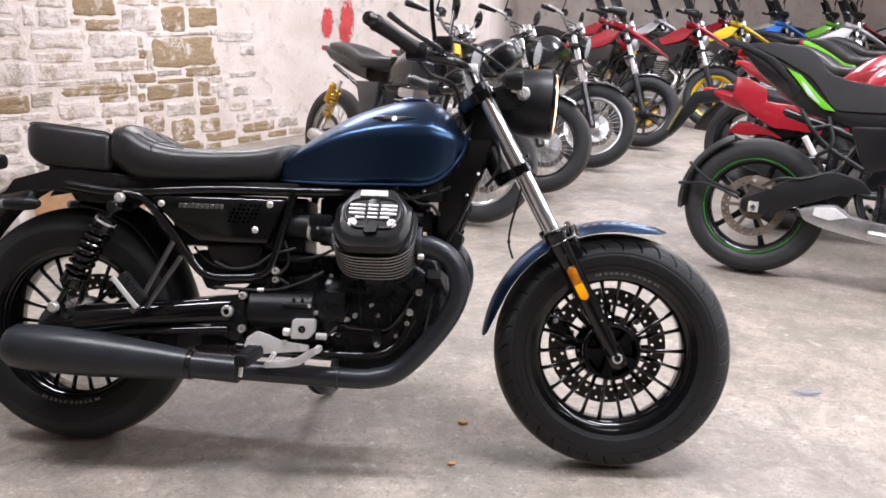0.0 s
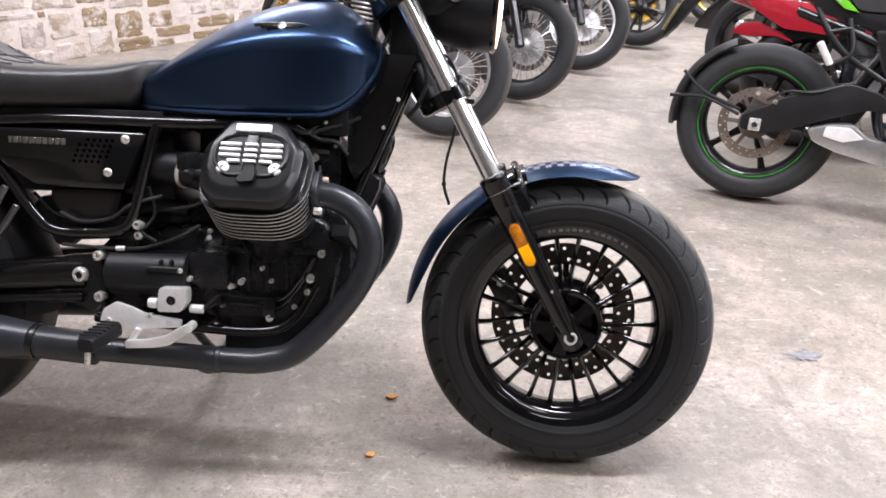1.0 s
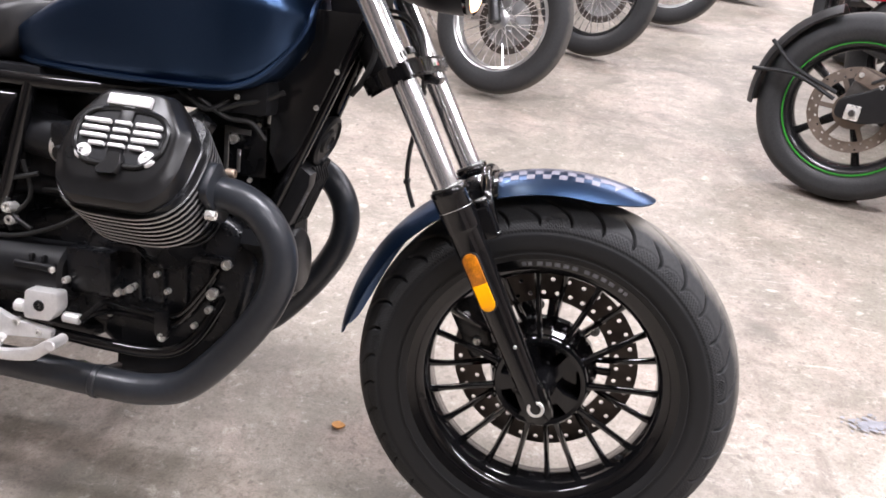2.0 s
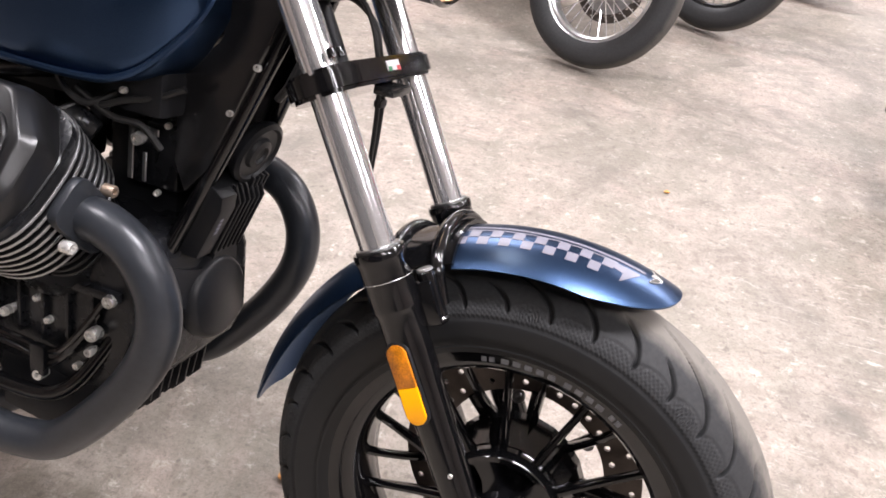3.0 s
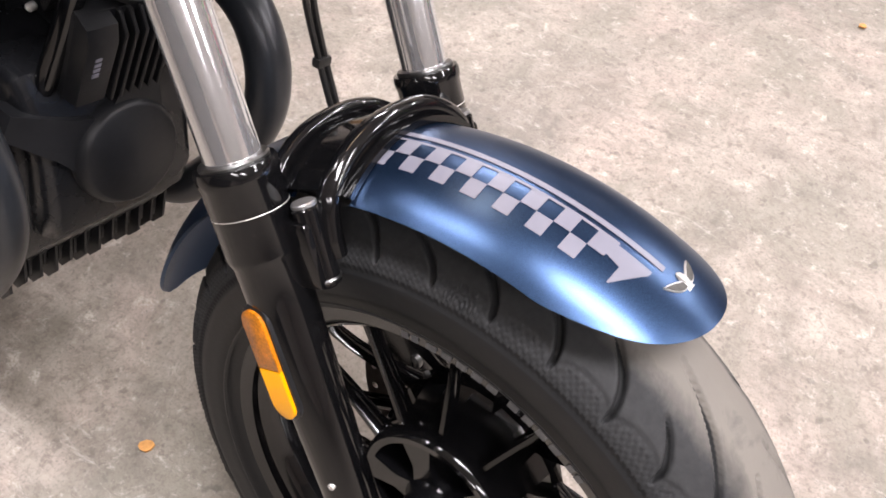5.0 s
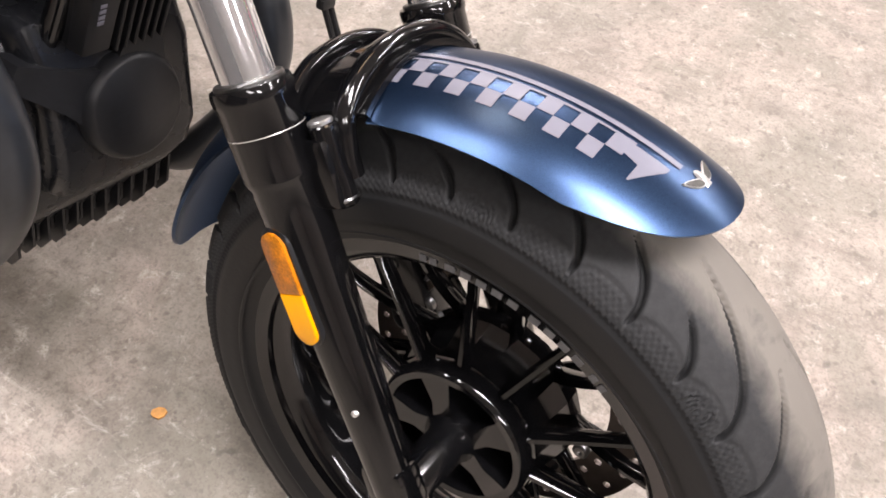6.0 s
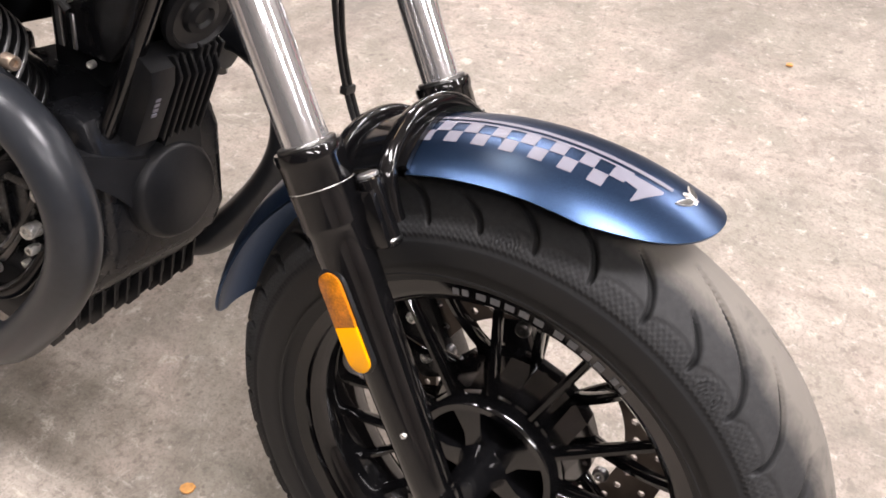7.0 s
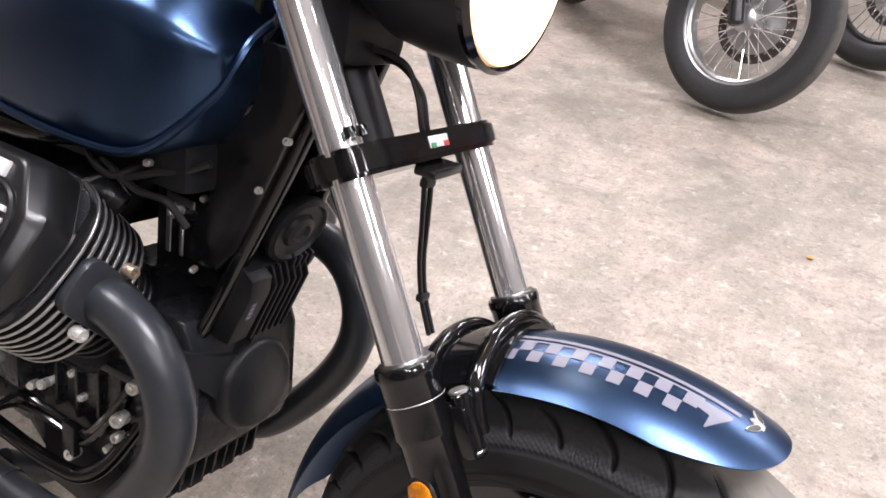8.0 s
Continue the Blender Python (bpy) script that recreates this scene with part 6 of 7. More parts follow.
    # hoses
    lines = [
        ((-0.505, -0.26, 1.05), (-0.46, -0.20, 1.085), (-0.38, -0.10, 1.08), (-0.30, -0.02, 1.03), (-0.325, 0.0, 0.95), (-0.335, 0.0, 0.88), (-0.345, 0.01, 0.84)),
        ((-0.505, -0.25, 1.04), (-0.46, -0.17, 1.06), (-0.40, -0.08, 1.03), (-0.38, -0.04, 0.94), (-0.42, -0.06, 0.84)),
        ((-0.52, -0.27, 1.03), (-0.49, -0.20, 1.00), (-0.44, -0.12, 0.99), (-0.42, -0.06, 0.93), (-0.43, -0.05, 0.85)),
        ((-0.505, 0.26, 1.05), (-0.45, 0.18, 1.08), (-0.38, 0.08, 1.05), (-0.36, 0.03, 0.95), (-0.37, 0.03, 0.86)),
        ((-0.37, -0.03, 0.90), (-0.330, -0.045, 0.86), (-0.315, -0.05, 0.81), (-0.33, -0.05, 0.765), (-0.35, -0.04, 0.74)),
    ]
    for pts in lines:
        part("control_hose", tube(pts, 0.0048, 8), HOSE, bike)
    for dy in (-0.0045, 0.004):
        part("brake_hose", tube([(-0.345, dy * 2 - 0.01, 0.895), (-0.318, dy * 2, 0.868 - dy), (-0.296, dy * 1.5, 0.864 - dy), (-0.277, dy, 0.855 - dy), (-0.262, dy, 0.836), (-0.254, dy, 0.812), (-0.250, 0.008 + dy, 0.785), (-0.252, 0.020 + dy * 1.4, 0.752), (-0.262, 0.044 + dy * 1.2, 0.70), (-0.276, 0.074 + dy, 0.645), (-0.281, 0.100 + dy, 0.590), (-0.268, 0.108 + dy, 0.545)], 0.0031, 8), HOSE, bike, "thin black brake hose")
    for at in ((-0.252, 0.020, 0.752), (-0.281, 0.098, 0.592)):
        part("hose_clip", box(at, (0.010, 0.018, 0.010), 0.003), HOSE, bike)


front_wheel()
rear_wheel()
fork()
front_mudguard()
tank()
seat()
exhaust()
cylinder(-1)
cylinder(1)
engine()
frame_parts()
controls()

# ---- the parked motorcycles behind ----
def paint(name, color, rough=0.22):
    return worn(name, color, rough, coat=0.4, grain=30, vary=0.12, bumped=0.0)


RED = paint("red_paint", (0.36, 0.012, 0.025))
RING_GREEN = paint("dark_green_stripe", (0.03, 0.22, 0.03))
GREEN = paint("lime_green_paint", (0.16, 0.52, 0.03))
YELLOW = paint("yellow_paint", (0.62, 0.42, 0.02))
WHITE = paint("white_paint", (0.62, 0.62, 0.64))
SKY = paint("bright_blue_paint", (0.02, 0.16, 0.60))
GREY = paint("dark_grey_paint", (0.020, 0.022, 0.025))
GOLD = worn("gold_anodised", (0.62, 0.36, 0.05), 0.32, metal=0.8, grain=60)
SILVER = worn("silver_rim", (0.55, 0.55, 0.55), 0.3, metal=0.9, grain=60)
OLD_RUBBER = rubber("old_tyre_rubber", 0.35)
WEATHERED = worn("weathered_black_alloy", (0.007, 0.007, 0.0075), 0.42, grain=90, vary=0.35, shine=0.35)
SEAT_GREY = worn("charcoal_seat_cover", (0.016, 0.016, 0.0175), 0.55, grain=380, vary=0.2, bumped=0.3)
LAMP_GLASS = material("headlamp_glass", (0.55, 0.57, 0.6), 0.08, 0.3, 0.6)
TAIL_RED = material("red_tail_lens", (0.5, 0.01, 0.015), 0.15, 0.0, 0.5)

TYRE_THIN = tyre_mesh("thin_tyre", 0.318, 0.055, 0.222, OLD_RUBBER)
TYRE_WIDE = tyre_mesh("wide_tyre", 0.312, 0.082, 0.214, OLD_RUBBER)


DUSTY = worn("dusty_brake_steel", (0.15, 0.118, 0.095), 0.6, 0.4, grain=40, vary=0.35)


def other_wheel(owner, at, tyre, rim_mat, style, disc_side, m=None, ring=None):
    base = (m or Matrix()) @ Matrix.Translation(at)
    inner, half = (0.206, 0.040) if tyre is TYRE_THIN else (0.196, 0.066)
    w = part("wheel", rim_bm(inner + 0.012, half, inner - 0.006), rim_mat, owner, "", base)
    again("tyre", tyre, w)
    if style == "wire":
        for k in range(36):
            a = 2 * math.pi * k / 36
            side = 0.030 if k % 2 else -0.030
            lead = 0.45 * (1 if (k // 2) % 2 else -1)
            part("wire_spoke", rod((0.035 * math.cos(a + lead), side, 0.035 * math.sin(a + lead)), (0.203 * math.cos(a), 0, 0.203 * math.sin(a)), 0.0022, seg=5), CHROME, w)
        part("hub", lathe([(0.02, -0.045), (0.042, -0.038), (0.030, -0.02), (0.030, 0.02), (0.042, 0.038), (0.02, 0.045)], seg=24), SILVER, w)
    else:
        n = 5 if style == "five" else 10
        for k in range(n):
            a = 2 * math.pi * (k + (0.18 * (-1) ** k if n == 10 else 0)) / n
            part("spoke", moved(blade(0.04, inner, 0.012, 0.034, 0.020, 0.040, 0.030), Matrix.Rotation(a, 4, "Y")), rim_mat, w)
        part("hub", lathe([(0.02, -0.05), (0.050, -0.042), (0.046, 0.0), (0.050, 0.042), (0.02, 0.05)], seg=24), rim_mat, w)
    for s in disc_side:
        part("brake_disc", drilled_disc(0.104, 0.140, 0.005, 22, 0.004), DUSTY if ring else DISC, w, "", Matrix.Translation((0, s * 0.062, 0)))
        reach = 0.062 if ring else 0.108
        part("disc_carrier", lathe([(0.035, -0.003), (reach, -0.003), (reach, 0.003), (0.035, 0.003)], (0, s * 0.062, 0), (0, 1, 0), 24, closed=True), SILVER if style == "wire" else GOLD if style == "ten" else DUSTY if ring else SATIN_BLACK, w)
        for k in range(6 if ring else 0):
            part("carrier_arm", moved(box((0.083, s * 0.062, 0), (0.050, 0.005, 0.016), 0.002, segments=1), Matrix.Rotation(2 * math.pi * k / 6, 4, "Y")), DUSTY, w)
    if ring:
        for s in (-1, 1):
            part("rim_stripe", lathe([(inner + 0.017, s * (half - 0.002)), (inner + 0.019, s * (half + 0.006)), (inner + 0.022, s * (half + 0.006)), (inner + 0.020, s * (half - 0.006))], seg=64, closed=True), ring, w)
    return w


def other_bike(label, front, heading, steer=22, lean=11, tank_mat=None, frame_mat=None, style="wire", rim_mat=None, tyre=None, sport=False, fork_mat=None, lamp=True, shock_mat=None, seat_high=0.80, pipe_mat=None, ring=None, rear_at=None, stretch=1.42, low_can=False, hugger=False, tail_up=0.16, plate=True, tall=None, rear_shift=0.0):
    """A parked motorcycle on its side stand; front: where the front tyre touches the floor."""
    tank_mat, frame_mat, rim_mat = tank_mat or GREY, frame_mat or SATIN_BLACK, rim_mat or SATIN_BLACK
    tyre, fork_mat, pipe_mat = tyre or TYRE_THIN, fork_mat or CHROME, pipe_mat or CHROME
    rad = 0.318 if tyre is TYRE_THIN else 0.312
    m = Matrix.Rotation(radians(heading), 4, "Z") @ Matrix.Rotation(radians(-lean), 4, "X")
    place = V((*front, 0.005)) if rear_at is None else V((*rear_at, 0.005)) + m.to_3x3() @ V((stretch, 0, 0))
    b = empty("motorcycle", Matrix.Translation((place.x, place.y, 0.005 + 0.02 * math.sin(radians(lean)))) @ m)
    tagged(b, label, "motorcycle", "parked motorcycles")
    ax = V((0, 0, rad))
    up = V((-0.42, 0, 0.907))
    head = ax + up * 0.50
    turn = Matrix.Translation(head) @ Matrix.Rotation(radians(steer), 4, up) @ Matrix.Translation(-head)
    other_wheel(b, ax, tyre, rim_mat, style, (-1, 1) if sport else (1,), turn, ring)
    other_wheel(b, V((-stretch + rear_shift, 0, rad)), tyre, rim_mat, style, (-1,), None, ring)

    def T(bm):
        return moved(bm, turn)
    top = 0.70 if sport else 0.74
    for y in (-0.095, 0.095):
        leg = part("fork_leg", T(lathe([(0.018, -0.03), (0.028, -0.02), (0.026, 0.05), (0.028, 0.28), (0.031, 0.32), (0.022, 0.33)], ax + V((0, y, 0)), up, 18)), SATIN_BLACK, b)
        part("fork_tube", T(rod(ax + V((0, y, 0)) + up * 0.32, ax + V((0, y, 0)) + up * top, 0.021 if not sport else 0.026, seg=16)), fork_mat if fork_mat is not GOLD else SATIN_BLACK, b)
        if fork_mat is GOLD:
            part("fork_sleeve", T(rod(ax + V((0, y, 0)) + up * (top - 0.13), ax + V((0, y, 0)) + up * (top - 0.005), 0.025, seg=16)), GOLD, b, "gold fork top")
        part("caliper", T(box(ax + V((-0.09, y * 0.8, 0.09)), (0.05, 0.05, 0.10), 0.012, Matrix.Rotation(radians(-25), 4, "Y"))), GOLD if sport else SATIN_BLACK, leg)
    for s in (0.48, top - 0.03):
        part("yoke", T(box(ax + up * s + V((-0.02, 0, 0)), (0.09, 0.26, 0.03), 0.01, Matrix.Rotation(radians(-25), 4, "Y"))), SATIN_BLACK, b)
    secs = []
    for a in np.linspace(radians(60), radians(158), 20):
        r = rad + 0.028
        o = [ax + V(((r - 0.03 * (1 - math.cos(q))) * math.cos(a), 0.062 * math.sin(q), (r - 0.03 * (1 - math.cos(q))) * math.sin(a))) for q in np.linspace(-1.3, 1.3, 9)]
        secs.append(o + [p * 0.997 + ax * 0.003 for p in o[::-1]])
    part("front_mudguard", T(loft(secs)), tank_mat if sport else (CHROME if tank_mat is WHITE else SATIN_BLACK), b)
    # bars, lamp, dials
    bar_z = 1.02 if not sport else 0.97
    bar = [(-0.37, 0, bar_z), (-0.37, 0.12, bar_z + 0.01), (-0.40, 0.24, bar_z + 0.05), (-0.50, 0.37, bar_z + 0.04)]
    for s in (-1, 1):
        part("handlebar", T(tube([(x, s * y, z) for x, y, z in bar], 0.011, 10)), CHROME if not sport else SATIN_BLACK, b)
        part("handlebar_grip", T(rod((-0.43, s * 0.29, bar_z + 0.048), (-0.51, s * 0.385, bar_z + 0.04), 0.017, seg=14)), MATT_BLACK, b)
        part("hand_lever", T(tube([(-0.38, s * 0.23, bar_z + 0.05), (-0.40, s * 0.31, bar_z + 0.045), (-0.46, s * 0.39, bar_z + 0.05)], 0.006, 8)), ALU, b)
        part("reservoir", T(box((-0.38, s * 0.20, bar_z + 0.07), (0.045, 0.06, 0.04), 0.008)), SATIN_BLACK, b)
        stem = part("mirror_stem", T(tube([(-0.40, s * 0.22, bar_z + 0.06), (-0.37, s * 0.28, bar_z + 0.14), (-0.38, s * 0.34, bar_z + 0.20)], 0.005, 8)), SATIN_BLACK, b)
        part("mirror", T(lathe([(0.0, -0.02), (0.042, -0.012), (0.056, 0.0), (0.05, 0.004), (0, 0.004)], (-0.385, s * 0.37, bar_z + 0.215), (-1, 0, 0.1), 20)), SATIN_BLACK, stem)
        part("indicator", T(lathe([(0.004, -0.04), (0.02, -0.026), (0.026, 0.0), (0.022, 0.014), (0, 0.018)], (-0.24, s * 0.17, 0.86), (1, 0, 0), 14)), AMBER if s > 0 else MATT_BLACK, b)
        part("indicator_stem", T(rod((-0.27, s * 0.09, 0.86), (-0.25, s * 0.15, 0.86), 0.007, seg=8)), SATIN_BLACK, b)
    if lamp:
        part("headlight", T(lathe([(0.0, -0.13), (0.05, -0.115), (0.082, -0.07), (0.09, 0.0), (0.086, 0.008), (0.082, 0.004)], (-0.19, 0, 0.90), (1, 0, -0.05), 32)), SATIN_BLACK, b)
        part("headlight_glass", T(lathe([(0.083, 0.002), (0.06, 0.014), (0, 0.022)], (-0.19, 0, 0.90), (1, 0, -0.05), 32)), LAMP_GLASS, b)
    for y in (-0.055, 0.055):
        part("dial", T(lathe([(0.02, -0.05), (0.042, -0.04), (0.045, 0.0), (0.038, 0.004), (0, 0.003)], (-0.30, y, bar_z + 0.03), (-0.5, 0, 0.85), 20)), CHROME if not sport else MATT_BLACK, b)
    for k in range(3):
        part("cable", T(tube([(-0.40, -0.18 + 0.12 * k, bar_z + 0.03), (-0.28, -0.08 + 0.06 * k, bar_z), (-0.27, 0.0, 0.84), (-0.36, 0.02, 0.76)], 0.005, 6)), HOSE, b)
    # tank, seat, tail
    tr = resample([(-0.84, seat_high + 0.02, 0.73, 0.075, 0.78), (-0.78, 0.88, 0.715, 0.11, 0.80), (-0.66, 0.955, 0.71, 0.145, 0.85), (-0.54, 0.985, 0.72, 0.155, 0.87), (-0.46, 0.96, 0.75, 0.14, 0.86), (-0.40, 0.90, 0.80, 0.10, 0.85)], 20)
    part("fuel_tank", loft([tank_loop(*r) for r in tr]), tank_mat, b)
    rise = tail_up if sport else 0.02
    sr = resample([(-0.82, seat_high + 0.015, seat_high - 0.07, 0.08), (-0.92, seat_high + 0.01, seat_high - 0.08, 0.12), (-1.08, seat_high + 0.015, seat_high - 0.08, 0.135), (-1.16, seat_high + 0.05 + rise * 0.3, seat_high - 0.06, 0.12), (-1.36, seat_high + 0.065 + rise, seat_high - 0.02 + rise * 0.7, 0.10), (-1.50, seat_high + 0.05 + rise, seat_high + 0.01 + rise, 0.06)], 22)
    if not hugger:
        part("seat", loft([superloop(x, p, q, w, 3.4, 20) for x, p, q, w in sr]), LEATHER, b)
    tail_mat = tank_mat if sport else SATIN_BLACK
    if not hugger:
        part("tail", loft([superloop(x, p, q, w, 3.2, 18) for x, p, q, w in ((-1.02, seat_high - 0.04, seat_high - 0.16, 0.10), (-1.25, seat_high + rise * 0.5, seat_high - 0.12 + rise * 0.3, 0.10), (-1.48, seat_high + 0.02 + rise, seat_high - 0.06 + rise * 0.7, 0.07), (-1.60, seat_high + 0.03 + rise, seat_high + rise, 0.04))]), tail_mat, b)
    part("tail_light", box((-1.60 if not hugger else -1.565, 0, seat_high + 0.01 + rise), (0.04, 0.09, 0.035), 0.01), TAIL_RED, b)
    if plate and not hugger:
        part("plate_hanger", loft([[V((x, y, z)) for y, z in ((-w, zc), (w, zc), (w, zc + 0.02), (-w, zc + 0.02))] for x, zc, w in ((-1.45, seat_high - 0.08 + rise * 0.5, 0.05), (-1.62, seat_high - 0.20 + rise * 0.4, 0.045), (-1.74, seat_high - 0.34 + rise * 0.3, 0.09), (-1.80, seat_high - 0.45 + rise * 0.3, 0.09))]), MATT_BLACK, b)
    # frame, engine, pipes
    for s in (-1, 1):
        part("frame_tube", tube([(-0.36, s * 0.03, 0.80), (-0.44, s * 0.07, 0.60), (-0.52, s * 0.11, 0.36), (-0.62, s * 0.12, 0.26), (-0.90, s * 0.12, 0.26), (-1.0, s * 0.11, 0.40), (-1.0, s * 0.11, 0.62), (-1.35, s * 0.11, seat_high - 0.08)], 0.014, 10, 5), frame_mat, b)
        if hugger:
            arm = [(-1.47, 0.345), (-1.402, 0.381), (-1.326, 0.430), (-1.197, 0.482), (-1.111, 0.505), (-1.00, 0.480), (-0.95, 0.42), (-1.045, 0.413), (-1.179, 0.358), (-1.307, 0.302), (-1.386, 0.279), (-1.47, 0.290)]
            part("swing_arm", prism(arm, s * 0.095, s * 0.130, 0.010, 3, 0.02), WEATHERED, b)
        else:
            part("swing_arm", tube([(-0.97, s * 0.11, 0.40), (-1.08, s * 0.115, 0.38), (-stretch + rear_shift - 0.03, s * 0.11, rad)], [0.036, 0.034, 0.026], 12), SATIN_BLACK, b)
        part("side_cover", prism([(-1.08, 0.70), (-0.84, 0.71), (-0.86, 0.55), (-1.0, 0.50)], s * 0.10, s * 0.13, 0.01, 2, 0.02), tank_mat if not sport else SATIN_BLACK, b)
        if not sport:
            t0, t1 = V((-1.22, s * 0.14, 0.68)), V((-stretch + 0.03, s * 0.14, rad + 0.03))
            d = (t1 - t0).normalized()
            sh = part("shock", rod(t0, t1, 0.012, seg=12), CHROME, b)
            u, v, _ = basis(d)
            part("spring", tube([t0 + d * (0.06 + 0.22 * i / 70) + (u * math.cos(0.75 * i) + v * math.sin(0.75 * i)) * 0.026 for i in range(71)], 0.006, 6, smooth=False), shock_mat or CHROME, sh)
            part("shock_can", rod(t0 + V((-0.05, s * 0.02, -0.02)), t0 + V((-0.11, s * 0.02, -0.14)), 0.022, seg=16), shock_mat or SATIN_BLACK, sh)
        hy = 0.16
        part("exhaust_pipe", tube([(-0.50, s * 0.09, 0.56), (-0.42, s * 0.10, 0.50), (-0.41, s * 0.12, 0.40), (-0.50, s * 0.14, 0.27), (-0.66, s * hy, 0.235), (-0.95, s * hy, 0.25)], 0.021, 12), pipe_mat, b)
        if low_can and s < 0:
            can = part("silencer", prism([(-1.229, 0.324), (-1.154, 0.352), (-1.078, 0.360), (-1.016, 0.318), (-0.80, 0.290), (-0.78, 0.205), (-0.982, 0.228), (-1.118, 0.252), (-1.200, 0.280)], -0.165, -0.060, 0.016, 2, 0.012), pipe_mat, b, "stubby angular silver silencer")
            part("silencer_end", rod((-1.205, -0.115, 0.308), (-1.240, -0.115, 0.315), 0.024, seg=18), SATIN_BLACK, can)
            part("silencer_guard", prism([(-1.165, 0.342), (-1.085, 0.348), (-1.03, 0.312), (-1.10, 0.290), (-1.17, 0.305)], -0.172, -0.164, 0.003, 1, 0.008), ALU, can)
        elif not sport or (s < 0 and not low_can):
            part("silencer", lathe([(0.022, 0), (0.040, 0.06), (0.048, 0.2), (0.048, 0.46), (0.040, 0.52), (0.03, 0.53)], (-0.93, s * (hy + 0.01), 0.25), V((-1, 0, 0.12 if not sport else 0.30)), 20), pipe_mat, b)
        part("foot_peg", rod((-0.93, s * 0.13, 0.34), (-0.94, s * 0.24, 0.35), 0.013, seg=12), MATT_BLACK, b)
    if hugger:
        ra = V((-stretch, 0, rad))
        secs = []
        for a in np.linspace(radians(112), radians(188), 16):
            oo = [ra + V(((0.345 - 0.03 * q * q) * math.cos(a), 0.10 * q, (0.345 - 0.03 * q * q) * math.sin(a))) for q in np.linspace(-1, 1, 9)]
            secs.append(oo + [ra + (p - ra) * 0.985 for p in oo[::-1]])
        part("hugger", loft(secs), MATT_BLACK, b)
        for sa, z in ((radians(150), 0.02), (radians(168), 0.0)):
            part("hugger_stay", tube([ra + V((0.345 * math.cos(sa), -0.105, 0.345 * math.sin(sa))), ra + V((-0.20, -0.125, 0.08 + z)), ra + V((-0.06, -0.13, 0.03 + z))], 0.007, 8), MATT_BLACK, b)
        block = part("axle_block", box(ra + V((0.005, -0.138, 0)), (0.044, 0.018, 0.048), 0.005), STEEL, b, "bright square axle block")
        bolt("axle_end", ra + V((0.005, -0.147, 0)), (0, -1, 0), 0.011, block, DARK_STEEL)
        cal = part("rear_caliper", box(ra + V((0.030, -0.100, 0.105)), (0.105, 0.050, 0.050), 0.012, Matrix.Rotation(radians(20), 4, "Y")), DUSTY, b, "dusty grey rear brake caliper")
        part("caliper_bracket", prism([(-0.045 - stretch, rad + 0.02), (0.02 - stretch, rad + 0.03), (0.075 - stretch, rad + 0.085), (0.050 - stretch, rad + 0.12), (-0.02 - stretch, rad + 0.10)], -0.112, -0.104, 0.003, 1, 0.008), DARK_STEEL, cal)
        for dx, dz in ((-0.005, 0.118), (0.062, 0.094)):
            bolt("caliper_bolt", ra + V((dx, -0.125, dz)), (0, -1, 0), 0.008, cal, STEEL)
        part("sensor_lead", tube([ra + V((0.03, -0.128, 0.10)), ra + V((0.10, -0.140, 0.14)), ra + V((0.20, -0.135, 0.15)), ra + V((0.32, -0.12, 0.20))], 0.0045, 8), HOSE, b)
        for s in (-1, 1):
            part("green_flash", prism([(-1.364, 0.933), (-1.304, 0.906), (-1.213, 0.816), (-1.144, 0.757), (-1.194, 0.765), (-1.263, 0.818), (-1.311, 0.876)], s * 0.119 - 0.004, s * 0.119 + 0.004, 0.001), GREEN, b, "lime green tail flash")
            part("white_flash", prism([(-1.301, 0.882), (-1.274, 0.862), (-1.206, 0.784), (-1.236, 0.802), (-1.270, 0.830)], s * 0.1235 - 0.002, s * 0.1235 + 0.002, 0.0005), WHITE, b)
            rail = [(-1.634, 1.053), (-1.542, 1.037), (-1.417, 0.975), (-1.295, 0.848), (-1.311, 0.798), (-1.335, 0.815), (-1.345, 0.868), (-1.445, 0.955), (-1.540, 1.004), (-1.600, 1.020), (-1.615, 1.004)]
            part("grab_rail", prism(rail, s * 0.108 - 0.010, s * 0.108 + 0.010, 0.004, 2), WEATHERED, b, "grey grab rail")
            part("pillion_stay", tube([(-1.282, s * 0.12, 0.761), (-1.226, s * 0.145, 0.681), (-1.148, s * 0.15, 0.603), (-1.006, s * 0.15, 0.522)], 0.0085, 8), WEATHERED, b)
            part("pillion_stay", tube([(-1.168, s * 0.12, 0.733), (-1.137, s * 0.15, 0.616), (-1.197, s * 0.15, 0.563)], 0.0085, 8), WEATHERED, b)
            part("pillion_stay", rod((-1.226, s * 0.147, 0.681), (-1.155, s * 0.140, 0.70), 0.007, seg=8), WEATHERED, b)
            part("pillion_peg", rod((-1.20, s * 0.155, 0.565), (-1.25, s * 0.175, 0.64), 0.013, seg=12), ALU if s < 0 else MATT_BLACK, b)
        saddle = [(-1.542, 1.035), (-1.437, 1.040), (-1.290, 1.026), (-1.237, 0.985), (-1.200, 0.922), (-1.104, 0.890), (-0.973, 0.876), (-0.86, 0.872), (-0.85, 0.78), (-0.956, 0.763), (-1.149, 0.761), (-1.258, 0.897), (-1.405, 0.974)]
        part("seat", prism(round_poly(saddle, 0.03, 4), -0.118, 0.118, 0.034, 4), SEAT_GREY, b, "charcoal stepped seat")
